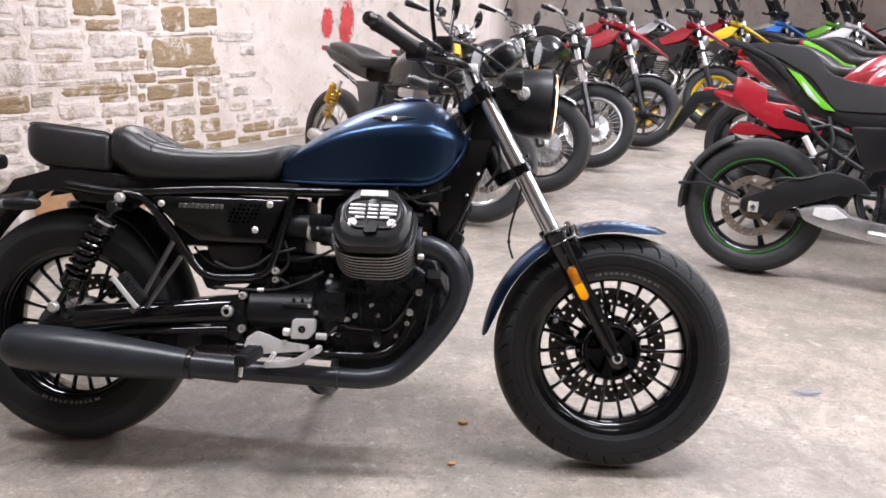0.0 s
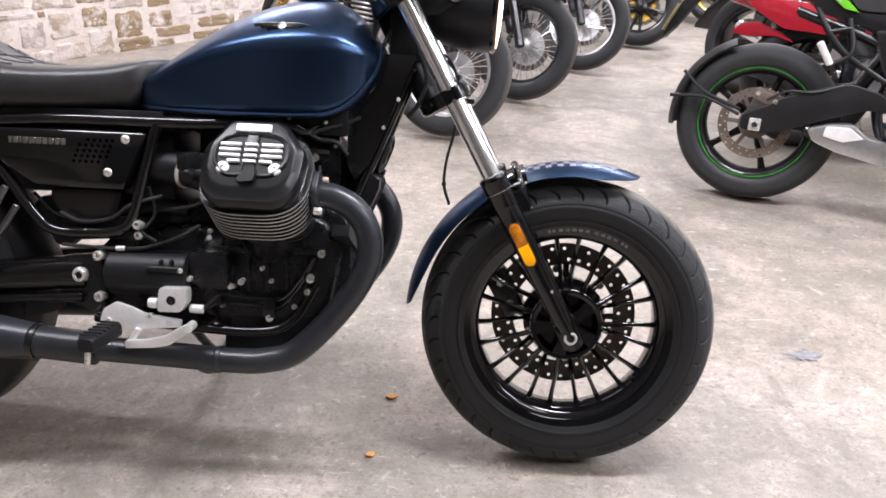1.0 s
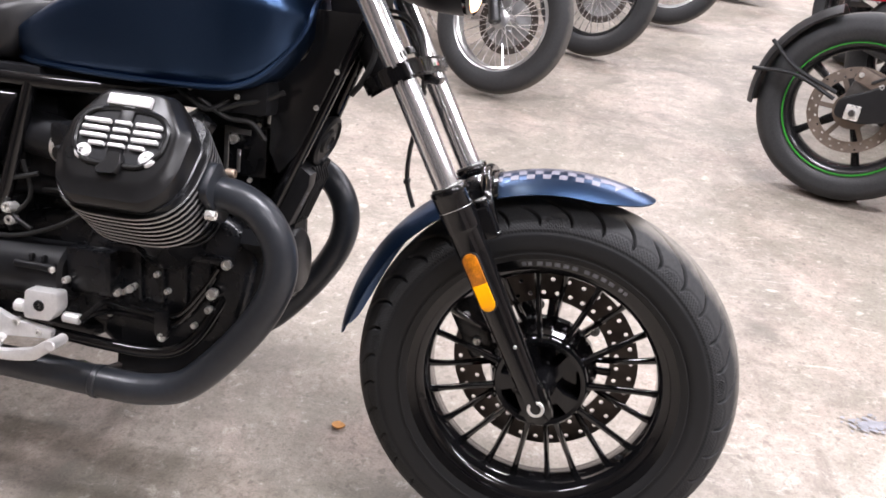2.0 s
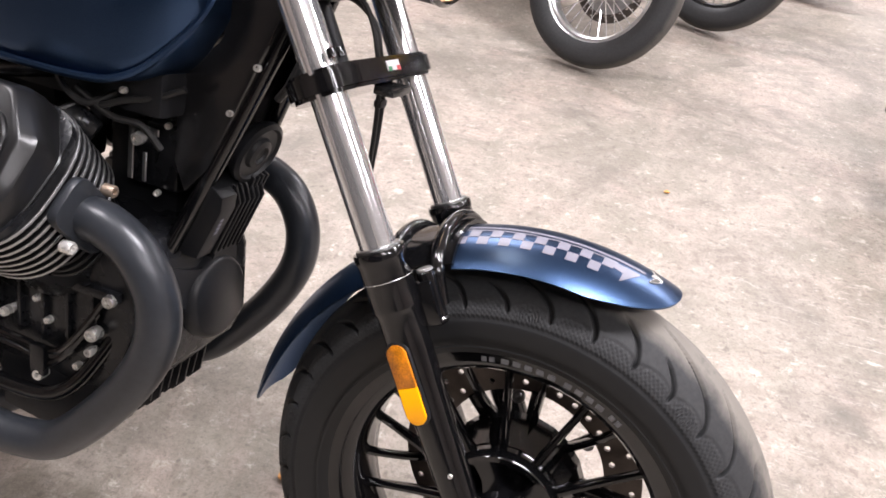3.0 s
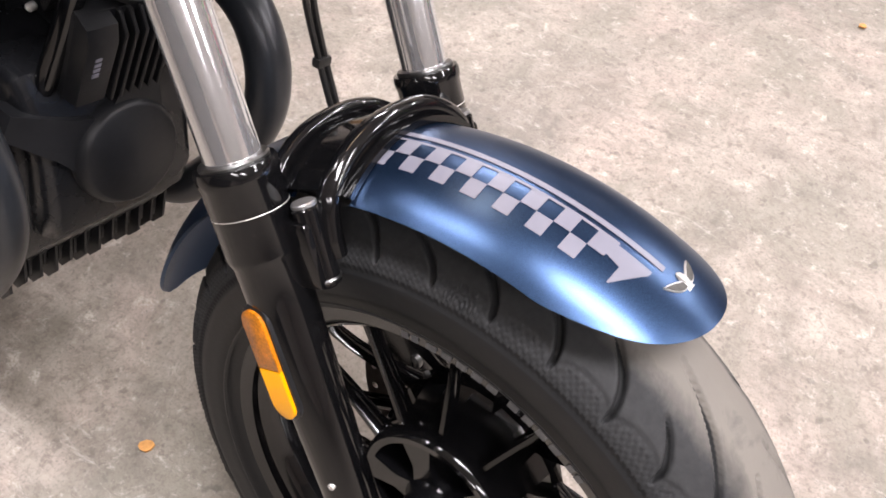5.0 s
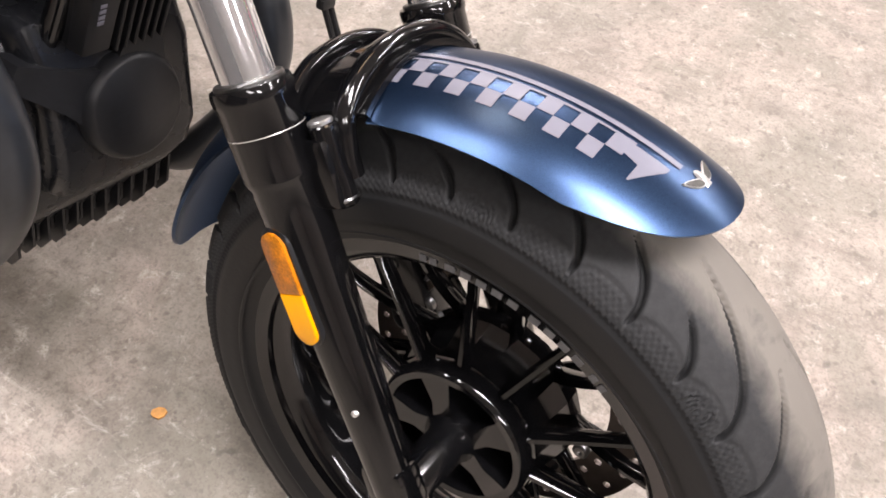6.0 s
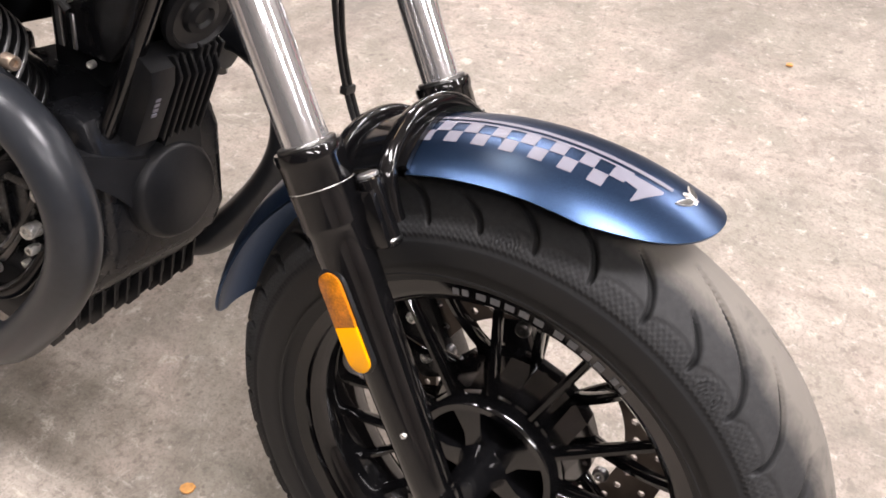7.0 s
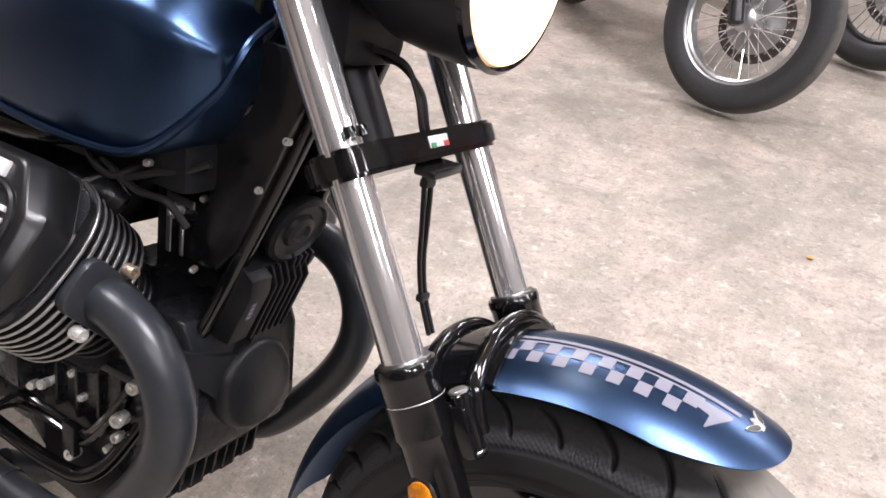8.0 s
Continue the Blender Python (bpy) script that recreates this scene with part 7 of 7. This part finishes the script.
        part("tail", prism(round_poly([(-1.576, 1.019), (-1.406, 0.972), (-1.258, 0.895), (-1.149, 0.757), (-0.86, 0.757), (-0.86, 0.66), (-0.938, 0.66), (-1.131, 0.715), (-1.27, 0.753), (-1.347, 0.809), (-1.464, 0.901)], 0.015, 3), -0.110, 0.110, 0.012, 2), SATIN_BLACK, b)
        part("monoshock_spring", tube([(-1.05 + 0.0022 * i, -0.06 + 0.028 * math.cos(0.7 * i), 0.63 + 0.0007 * i + 0.028 * math.sin(0.7 * i)) for i in range(70)], 0.006, 6, smooth=False), SATIN_BLACK, b)
    case = part("engine", prism([(-0.92, 0.30), (-0.86, 0.25), (-0.56, 0.25), (-0.50, 0.32), (-0.50, 0.45), (-0.62, 0.48), (-0.92, 0.46)], -0.14, 0.14, 0.03, 3), CAST_BLACK if sport else SILVER, b)
    part("clutch_cover", lathe([(0.02, 0.03), (0.075, 0.024), (0.085, 0.01), (0.085, -0.02)], (-0.78, -0.14, 0.37), (0, -1, 0), 24), SILVER, case)
    for k in range(7):
        z = 0.475 + 0.024 * k
        part("cylinder_fin", box((-0.60 - 0.03 * (z - 0.475), 0, z), (0.17, 0.25, 0.009), 0.003, segments=1), SATIN_BLACK if sport else SILVER, case)
    part("cylinder_block", box((-0.605, 0, 0.55), (0.13, 0.21, 0.17), 0.015), SATIN_BLACK, case)
    part("head_cover", box((-0.61, 0, 0.665), (0.15, 0.22, 0.06), 0.02), SILVER if not sport else SATIN_BLACK, case)
    part("carburettor", box((-0.76, 0, 0.61), (0.14, 0.20, 0.11), 0.02), MATT_BLACK, b)
    part("side_stand", tube([(-0.80, 0.12, 0.26), (-0.78, 0.20, 0.15), (-0.74, 0.27, 0.06)], 0.010, 8), STEEL, b)
    if sport:
        for s in (-1, 1):
            part("fairing_panel", soften(loft([[V((x, s * (w + dy), z)) for x, z in pts] for w, dy, pts in ((0.165, 0.0, ((-0.22, 0.92), (-0.42, 0.86), (-0.74, 0.62), (-0.70, 0.46), (-0.46, 0.50), (-0.26, 0.72))), (0.15, 0.0, ((-0.23, 0.91), (-0.42, 0.85), (-0.73, 0.615), (-0.69, 0.47), (-0.46, 0.51), (-0.27, 0.72))))]), 0.004), tank_mat, b)
        part("nose_fairing", loft([superloop(x, p, q, w, 2.6, 20) for x, p, q, w in ((-0.42, 1.04, 0.84, 0.17), (-0.28, 1.02, 0.78, 0.16), (-0.14, 0.95, 0.76, 0.11), (-0.06, 0.87, 0.78, 0.05))]), tank_mat, b)
        part("radiator", box((-0.42, 0, 0.56), (0.04, 0.26, 0.22), 0.01, Matrix.Rotation(radians(-18), 4, "Y")), MATT_BLACK, b)
        part("monoshock", rod((-1.02, 0, 0.62), (-1.12, 0, 0.42), 0.030, seg=14), SATIN_BLACK, b)
    if tall:
        tour_parts(b, T, tall)
    return b


def tour_parts(b, T, mat):
    """The beak, screen, hand guards and shrouds of a tall touring motorcycle."""
    part("beak", T(loft([superloop(x, p, q, w, 3.0, 18) for x, p, q, w in ((-0.44, 1.07, 1.00, 0.075), (-0.30, 1.035, 0.975, 0.085), (-0.14, 0.955, 0.915, 0.07), (0.02, 0.865, 0.842, 0.05), (0.10, 0.815, 0.805, 0.025))])), mat, b)
    part("screen", T(loft([[V((x - 0.09 * q * q, w * q, z)) for q in np.linspace(-1, 1, 9)] + [V((x - 0.006 - 0.09 * q * q, w * q, z)) for q in np.linspace(1, -1, 9)] for x, z, w in ((-0.32, 1.05, 0.14), (-0.38, 1.18, 0.16), (-0.46, 1.31, 0.15), (-0.50, 1.36, 0.11))])), SATIN_BLACK, b, "dark smoked screen")
    for s in (-1, 1):
        part("hand_guard", T(tube([(-0.34, s * 0.20, 1.05), (-0.33, s * 0.32, 1.06), (-0.42, s * 0.42, 1.05)], [0.026, 0.045, 0.018], 10)), MATT_BLACK, b, "black hand guard")
        part("tank_shroud", prism(round_poly([(-0.27, 0.97), (-0.40, 0.99), (-0.66, 0.86), (-0.60, 0.80), (-0.42, 0.84), (-0.34, 0.88)], 0.01), s * 0.172 - 0.010, s * 0.172 + 0.010, 0.006, 2), mat, b)
        part("lower_shroud", prism(round_poly([(-0.31, 0.86), (-0.42, 0.83), (-0.60, 0.79), (-0.56, 0.68), (-0.42, 0.62), (-0.35, 0.68)], 0.01), s * 0.166 - 0.010, s * 0.166 + 0.010, 0.006, 2), SATIN_BLACK, b)
        part("pannier_rail", tube([(-0.98, s * 0.12, 0.72), (-1.10, s * 0.22, 0.70), (-1.45, s * 0.24, 0.70), (-1.50, s * 0.20, 0.56), (-1.15, s * 0.20, 0.50)], 0.010, 8), SATIN_BLACK, b)
        part("crash_bar", tube([(-0.38, s * 0.06, 0.78), (-0.42, s * 0.24, 0.66), (-0.52, s * 0.25, 0.46), (-0.56, s * 0.10, 0.32)], 0.012, 8), SATIN_BLACK, b)
        part("twin_headlight", T(lathe([(0.0, -0.05), (0.035, -0.03), (0.04, 0.0), (0.03, 0.010), (0, 0.014)], (-0.20, s * 0.055, 0.885), (1, 0, -0.1), 18)), LAMP_GLASS, b)


other_bike("black retro roadster with gold shock bodies and a chrome wire wheel", (0.20, 4.24), -47, 26, 9, GREY, shock_mat=GOLD, fork_mat=GOLD, rim_mat=SILVER, seat_high=0.86, pipe_mat=SILVER, plate=False)
other_bike("black naked motorcycle with wire wheels, parked in a row", (0.64, 5.00), -47, 24, 9, GREY, rim_mat=SATIN_BLACK, pipe_mat=SILVER)
other_bike("black and silver retro motorcycle with polished spoked wheels", (1.13, 5.86), -46, 26, 9, GREY, rim_mat=SILVER, frame_mat=SATIN_BLACK)
other_bike("tall black motorcycle with a red beak and black screen", (1.76, 6.84), -46, 24, 9, GREY, tall=RED, lamp=False, rim_mat=SATIN_BLACK, style="ten", tyre=TYRE_WIDE, fork_mat=CHROME, sport=False)
other_bike("tall black and red motorcycle with yellow wheels, parked far back", (2.80, 8.10), -46, 22, 9, SATIN_BLACK, tall=RED, lamp=False, rim_mat=YELLOW, style="five", tyre=TYRE_WIDE, sport=False, seat_high=0.84)
other_bike("tall black motorcycle with a yellow beak, parked far back", (3.7, 9.3), -46, 22, 9, GREY, tall=YELLOW, lamp=False, rim_mat=SATIN_BLACK, style="five", tyre=TYRE_WIDE, sport=False, seat_high=0.84)
other_bike("tall black motorcycle with bright blue shrouds, parked far back", (4.7, 10.4), -46, 22, 9, SATIN_BLACK, tall=SKY, lamp=False, rim_mat=SATIN_BLACK, style="five", tyre=TYRE_WIDE, sport=False, seat_high=0.84)
other_bike("tall black motorcycle with green shrouds, parked far back", (5.8, 11.3), -46, 22, 9, SATIN_BLACK, tall=GREEN, lamp=False, style="five", tyre=TYRE_WIDE, seat_high=0.84)
other_bike("tall red motorcycle parked against the rear wall", (2.3, 10.3), -46, 18, 9, RED, tall=RED, lamp=False, style="five", tyre=TYRE_WIDE, seat_high=0.86)
other_bike("tall white motorcycle parked against the rear wall", (3.3, 11.3), -46, 18, 9, GREY, tall=WHITE, lamp=False, style="five", tyre=TYRE_WIDE, seat_high=0.86)
other_bike("tall black and red motorcycle parked against the rear wall", (4.5, 12.1), -46, 18, 9, SATIN_BLACK, tall=RED, lamp=False, style="five", tyre=TYRE_WIDE, seat_high=0.86)
other_bike("tall white and silver motorcycle against the rear wall", (5.5, 12.6), -46, 16, 9, WHITE, tall=WHITE, lamp=False, rim_mat=SILVER, style="five", tyre=TYRE_WIDE, seat_high=0.88)
other_bike("tall red motorcycle with silver wheels against the rear wall", (6.6, 12.1), -46, 20, 9, RED, tall=RED, lamp=False, rim_mat=SILVER, style="five", tyre=TYRE_WIDE, seat_high=0.88)
other_bike("tall black and white motorcycle against the rear wall", (7.5, 12.5), -46, 14, 9, SATIN_BLACK, tall=WHITE, lamp=False, style="five", tyre=TYRE_WIDE, seat_high=0.88)
other_bike("tall silver motorcycle with white shrouds, parked far back", (5.2, 9.55), -46, 24, 9, SILVER, tall=WHITE, lamp=False, rim_mat=SILVER, style="five", tyre=TYRE_WIDE, seat_high=0.86)

near = other_bike("black and green naked motorcycle with a dark hugger", None, -26, 14, 10, SATIN_BLACK, style="five", tyre=TYRE_WIDE, sport=True, rear_at=(1.45, 3.46), ring=RING_GREEN, seat_high=0.83, pipe_mat=SILVER, low_can=True, hugger=True)
red = other_bike("red sports motorcycle with a black tail, parked beside others", None, -27, 14, 10, RED, style="five", tyre=TYRE_WIDE, sport=True, rear_at=(1.66, 4.38), seat_high=0.70, pipe_mat=EXHAUST, tail_up=0.03, plate=False, rear_shift=0.36)
other_bike("red motorcycle with a tall red tank, parked beside others", None, -54, 14, 10, RED, style="five", tyre=TYRE_WIDE, sport=True, rear_at=(2.08, 5.30), seat_high=0.78, tail_up=0.05)
other_bike("white and grey naked motorcycle parked beside others", None, -50, 14, 10, WHITE, style="five", tyre=TYRE_WIDE, sport=True, rear_at=(2.75, 6.25), seat_high=0.78, tail_up=0.10)
other_bike("lime green sports motorcycle parked beside others", None, -52, 14, 10, GREEN, style="five", tyre=TYRE_WIDE, sport=True, rear_at=(3.45, 7.4), seat_high=0.80, tail_up=0.10)
other_bike("black motorcycle parked beside others", None, -34, 14, 10, GREY, style="five", tyre=TYRE_WIDE, sport=True, rear_at=(4.2, 8.6), seat_high=0.80, tail_up=0.08)

# tail panels, rear mudguard and plate hanger of the red motorcycle
for s in (-1, 1):
    part("tail_panel", prism([(-1.446, 0.708), (-1.440, 0.815), (-1.379, 0.812), (-1.270, 0.758), (-1.262, 0.690), (-1.116, 0.677), (-1.00, 0.654), (-0.96, 0.535), (-1.210, 0.549), (-1.336, 0.616)], s * 0.095, s * 0.135, 0.010, 2, 0.015), RED, red)
part("rear_mudguard", prism([(-1.447, 0.512), (-1.407, 0.562), (-1.334, 0.574), (-1.230, 0.540), (-1.15, 0.49), (-1.235, 0.512), (-1.381, 0.502)], -0.09, 0.09, 0.010, 2, 0.012), RED, red)
hang = part("plate_hanger", prism([(-1.790, 0.452), (-1.775, 0.524), (-1.673, 0.721), (-1.49, 0.764), (-1.40, 0.75), (-1.42, 0.70), (-1.50, 0.690), (-1.640, 0.66), (-1.740, 0.51)], -0.05, 0.05, 0.006, 2, 0.01), MATT_BLACK, red)
part("number_plate", moved(box((0, 0, 0), (0.006, 0.20, 0.15), 0.002), Matrix.Translation((-1.755, 0, 0.56)) @ Matrix.Rotation(radians(24), 4, "Y")), worn("dull_yellow_plate", (0.30, 0.26, 0.10), 0.5, grain=60), hang, "blank dull yellow plate")

# ---- small things on the floor ----
def flake(name, at, size, mat, label, category, turn=0.0):
    bm = bmesh.new()
    pts = [(size * (0.7 + 0.3 * random.random()) * math.cos(a), size * 0.75 * (0.7 + 0.3 * random.random()) * math.sin(a)) for a in np.linspace(0, 2 * math.pi, 9)[:-1]]
    loft([[V((x, y, h + 0.004 * noise.noise(V((x * 60, y * 60, 1))))) for x, y in pts] for h in (0.002, 0.005)], bm)
    ob = part(name, bm, mat, None, "", pose(*at, 0.0045, 0, 0, turn))
    return tagged(ob, label, category)


LEAF = worn("dry_leaf", (0.62, 0.30, 0.09), 0.7, grain=200, vary=0.3)
flake("dry_leaf", (0.079, 2.024), 0.016, LEAF, "small dry orange leaf lying on the concrete floor", "leaf")
flake("dry_leaf", (0.045, 1.806), 0.012, LEAF, "small dry orange leaf lying on the concrete floor", "leaf", 40)
flake("dry_leaf", (0.62, 3.35), 0.012, LEAF, "small dry orange leaf lying on the concrete floor", "leaf", 80)


def floor_mark(at, size, mat, label, turn):
    """A worn paint smear: many small ragged flecks, densest in the middle."""
    rnd = random.Random(11)
    bm = bmesh.new()
    for i in range(150):
        a, r = rnd.uniform(0, 2 * math.pi), abs(rnd.gauss(0, 0.5))
        cx, cy, q = size[0] * r * math.cos(a), size[1] * r * math.sin(a), rnd.uniform(0.0015, 0.0065)
        bm.faces.new([bm.verts.new((cx + q * 1.6 * rnd.uniform(0.6, 1) * math.cos(k * math.pi / 3), cy + q * rnd.uniform(0.6, 1) * math.sin(k * math.pi / 3), 0.00001 * i)) for k in range(6)])
    tagged(part("floor_mark", bm, mat, None, "", pose(*at, 0.0072, 0, 0, turn)), label, "paint mark", kind="structure")


floor_mark((1.208, 2.248), (0.060, 0.028), worn("pale_blue_smear", (0.26, 0.262, 0.285), 0.8, grain=60, vary=0.4), "faint pale blue paint smear on the concrete", 10)


# ---- two low cartons on the floor behind the blue motorcycle ----
def carton(at, size, mat, label, turn):
    """A closed carton: its body, two lid flaps with a slit between them, and tape over the slit."""
    w, d, h = size
    c = empty("carton", pose(*at, 0.0045, 0, 0, turn))
    part("carton_body", box((0, 0, h / 2), (w, d, h), 0.004), mat, c)
    for s in (-1, 1):
        part("lid_flap", box((0, s * (d / 4 + 0.001), h + 0.002), (w - 0.004, d / 2 - 0.003, 0.004), 0.001, segments=1), mat, c)
    part("tape", box((0, 0, h + 0.0046), (w - 0.002, 0.05, 0.0008), 0), TAPE, c, "shiny brown tape")
    tagged(c, label, "carton")


TAPE = worn("brown_tape", (0.42, 0.27, 0.13), 0.3, grain=30, vary=0.1)
carton((-2.00, 4.28), (0.50, 0.36, 0.192), worn("tan_cardboard", (0.60, 0.36, 0.185), 0.85, grain=14, vary=0.25), "low tan cardboard carton lying on the concrete floor", 2)
carton((-2.345, 4.01), (0.26, 0.22, 0.15), worn("white_cardboard", (0.60, 0.56, 0.52), 0.8, grain=14, vary=0.2), "small off-white carton on the floor beside a tan one", 4)

# ---- stones of the rubble wall ----
OCHRE = stone("ochre_sandstone", (0.40, 0.300, 0.185), (0.245, 0.165, 0.090), 0.12)
GREY_STONE = stone("grey_rubble_stone", (0.50, 0.435, 0.370), (0.32, 0.275, 0.230), 0.50)
PALE_STONE = stone("limewashed_stone", (0.55, 0.455, 0.365), (0.40, 0.315, 0.235), 0.58)


def stone_mesh(seed, mat):
    """A rough block, 1 wide and 1 high, its face uneven and its corners worn."""
    rnd = random.Random(seed)
    out = round_poly([(-0.52 + 0.05 * rnd.random(), -0.52 + 0.09 * rnd.random()), (0.52 - 0.05 * rnd.random(), -0.52 + 0.09 * rnd.random()), (0.52 - 0.06 * rnd.random(), 0.52 - 0.09 * rnd.random()), (-0.52 + 0.06 * rnd.random(), 0.52 - 0.10 * rnd.random())], 0.11, 3)
    dense = []
    for p, q in zip(out, out[1:] + out[:1]):
        k = max(1, int(math.hypot(q[0] - p[0], q[1] - p[1]) / 0.14))
        dense += [(p[0] + (q[0] - p[0]) * i / k, p[1] + (q[1] - p[1]) * i / k) for i in range(k)]
    out = [(x * (1 + 0.10 * noise.noise(V((x * 7, z * 7, seed * 1.7)))), z * (1 + 0.16 * noise.noise(V((x * 6, z * 6, seed * 2.3 + 9))))) for x, z in dense]
    bm = bmesh.new()

    def face_y(x, z):
        return 0.007 * noise.noise(V((x * 2.6 + seed * 3.1, z * 2.6, seed))) + 0.003 * noise.noise(V((x * 8, z * 8, seed * 1.3)))
    rings = []
    for sc, y in ((1.05, 0.030), (1.03, 0.004), (0.97, -0.0010), (0.84, -0.0040), (0.60, -0.0050), (0.30, -0.0050)):
        rings.append([bm.verts.new((x * sc, y + (face_y(x * sc, z * sc) if sc < 1 else 0), z * sc)) for x, z in out])
    for a, b in zip(rings, rings[1:]):
        ring_faces(bm, a, b)
    mid = bm.verts.new((0, -0.0050 + face_y(0, 0), 0))
    last = rings[-1]
    for i in range(len(last)):
        bm.faces.new((last[i], last[(i + 1) % len(last)], mid))
    me = bpy.data.meshes.new("stone")
    bmesh.ops.recalc_face_normals(bm, faces=bm.faces)
    bm.to_mesh(me)
    bm.free()
    finish(me, mat, 70)
    return me


STONES = {k: [stone_mesh(i * 3 + j, mat) for i in range(6)] for j, (k, mat) in enumerate((("o", OCHRE), ("g", GREY_STONE), ("p", PALE_STONE)))}
WALL_TURN = Matrix.Rotation(math.atan2(WALL_DIR.y, WALL_DIR.x), 4, "Z")


def lay(kind, s0, s1, z0, z1):
    c = WALL_AT + WALL_DIR * ((s0 + s1) / 2) + V((0, 0, (z0 + z1) / 2))
    m = Matrix.Translation(c) @ WALL_TURN @ Matrix.Diagonal((s1 - s0, 1, z1 - z0, 1))
    again("stone", random.choice(STONES[kind]), wall_stone, "", m)


KNOWN = [("o", -1.44, -0.86, 0.68, 0.92), ("o", -2.02, -1.70, 1.07, 1.20), ("o", -1.33, -1.12, 0.95, 1.15), ("o", -1.09, -0.82, 0.98, 1.14), ("g", -1.67, -1.37, 0.96, 1.13),
         ("g", -2.27, -2.06, 0.99, 1.12), ("g", -1.93, -1.55, 0.78, 0.96), ("o", -2.17, -1.66, 0.52, 0.60), ("o", -1.52, -1.10, 0.44, 0.56), ("o", -1.16, -0.82, 0.60, 0.68)]
KNOWN += [("o", -1.62, -1.42, 0.58, 0.66), ("o", -1.05, -0.92, 0.44, 0.59), ("g", -2.60, -2.34, 0.62, 0.78), ("p", -2.32, -1.98, 0.64, 0.76), ("p", -1.92, -1.50, 0.68, 0.76), ("o", -2.62, -2.40, 0.44, 0.56), ("p", -1.90, -1.60, 0.34, 0.46)]
KNOWN += [("g", -0.82, -0.46, 0.86, 0.95), ("g", -0.60, -0.45, 0.75, 0.85), ("g", -0.72, -0.45, 0.57, 0.62), ("g", -0.86, -0.74, 0.40, 0.54), ("o", -0.62, -0.26, 0.09, 0.18), ("o", -1.02, -0.70, 0.06, 0.14), ("g", -0.68, -0.52, 0.20, 0.27), ("g", -0.48, -0.38, 0.21, 0.27), ("o", -1.05, -0.85, 0.14, 0.26), ("o", -1.05, -0.86, 0.29, 0.36)]
KNOWN += [("g", -0.50, -0.28, 0.31, 0.38), ("o", -0.34, -0.12, 0.02, 0.08), ("g", -0.22, 0.02, 0.10, 0.19), ("p", -0.36, -0.20, 0.20, 0.29), ("p", -0.75, -0.56, 0.29, 0.37), ("o", -0.68, -0.42, 0.01, 0.07), ("g", -0.70, -0.54, 0.42, 0.50), ("p", -0.10, 0.12, 0.02, 0.08)]
for k in KNOWN:
    lay(*k)
rs = random.Random(7)
laid = [k[1:] for k in KNOWN]


CELL, S0, HIGH = 0.01, -2.95, 1.45
taken = np.zeros((int(HIGH / CELL), int((-0.80 - S0) / CELL)), bool)


def cells(a, b, lo, hi, gap=0):
    return slice(max(0, round(lo / CELL) - gap), max(0, round(hi / CELL) + gap)), slice(max(0, round((a - S0) / CELL) - gap), max(0, round((b - S0) / CELL) + gap))


for k in laid:
    taken[cells(*k)] = True
# rough courses round the large stones, each one as wide and high as its gap allows
for row in range(0, taken.shape[0], 2):
    col = 0
    while col < taken.shape[1]:
        a, lo = S0 + col * CELL, row * CELL
        w, h = rs.uniform(0.16, 0.46), rs.choice((0.07, 0.09, 0.12, 0.14, 0.18))
        while w > 0.05 and len(laid) < 296:
            hh = h
            while hh > 0.03 and (taken[cells(a, a + w, lo, lo + hh)].any() or lo + hh > HIGH or a + w > -0.80):
                hh -= 0.02
            if hh > 0.03:
                taken[cells(a, a + w + 0.018, lo, lo + hh + 0.012)] = True
                laid.append((a, a + w, lo, lo + hh))
                lay(rs.choice("pppgggo" if a < -1.7 else "ppggoo"), a, a + w, lo + rs.uniform(0, 0.006), lo + hh)
                break
            w *= 0.72
        col += 2

# red sprayed marks on the plaster
SPRAY = worn("red_spray_paint", (0.62, 0.07, 0.07), 0.8, grain=50, vary=0.2)


def spray(name, cs, cz, ws, hz, tilt, seed):
    """A sprayed dab: a solid ragged core with many small specks round it."""
    rnd = random.Random(seed)
    bm = bmesh.new()

    def disc(s0, z0, rs_, rz, n, lift):
        ring = []
        for k in range(n):
            a = 2 * math.pi * k / n
            f = 1 + 0.16 * noise.noise(V((math.cos(a) * 3, math.sin(a) * 3, seed)))
            ring.append(bm.verts.new(WALL_AT + WALL_DIR * (s0 + rs_ * f * math.cos(a) + tilt * rz * math.sin(a)) + V((0, 0, z0 + rz * f * math.sin(a))) + WALL_OUT * lift))
        bm.faces.new(ring)
    disc(cs, cz, ws * 0.78, hz * 0.84, 40, 0.006)
    for i in range(260):
        a, r = rnd.uniform(0, 2 * math.pi), rnd.gauss(0.95, 0.14)
        size = rnd.uniform(0.002, 0.010)
        disc(cs + ws * r * math.cos(a) + tilt * hz * r * math.sin(a), cz + hz * r * math.sin(a), size, size * 1.3, 6, 0.0062 + 0.000004 * i)
    part(name, bm, SPRAY, wall_stone, "red sprayed paint mark")


spray("paint_mark", 0.435, 1.01, 0.062, 0.115, 0.05, 3)
spray("paint_mark", 0.70, 1.02, 0.088, 0.185, 0.10, 5)
spray("paint_mark", 0.655, 0.90, 0.050, 0.080, -0.3, 8)
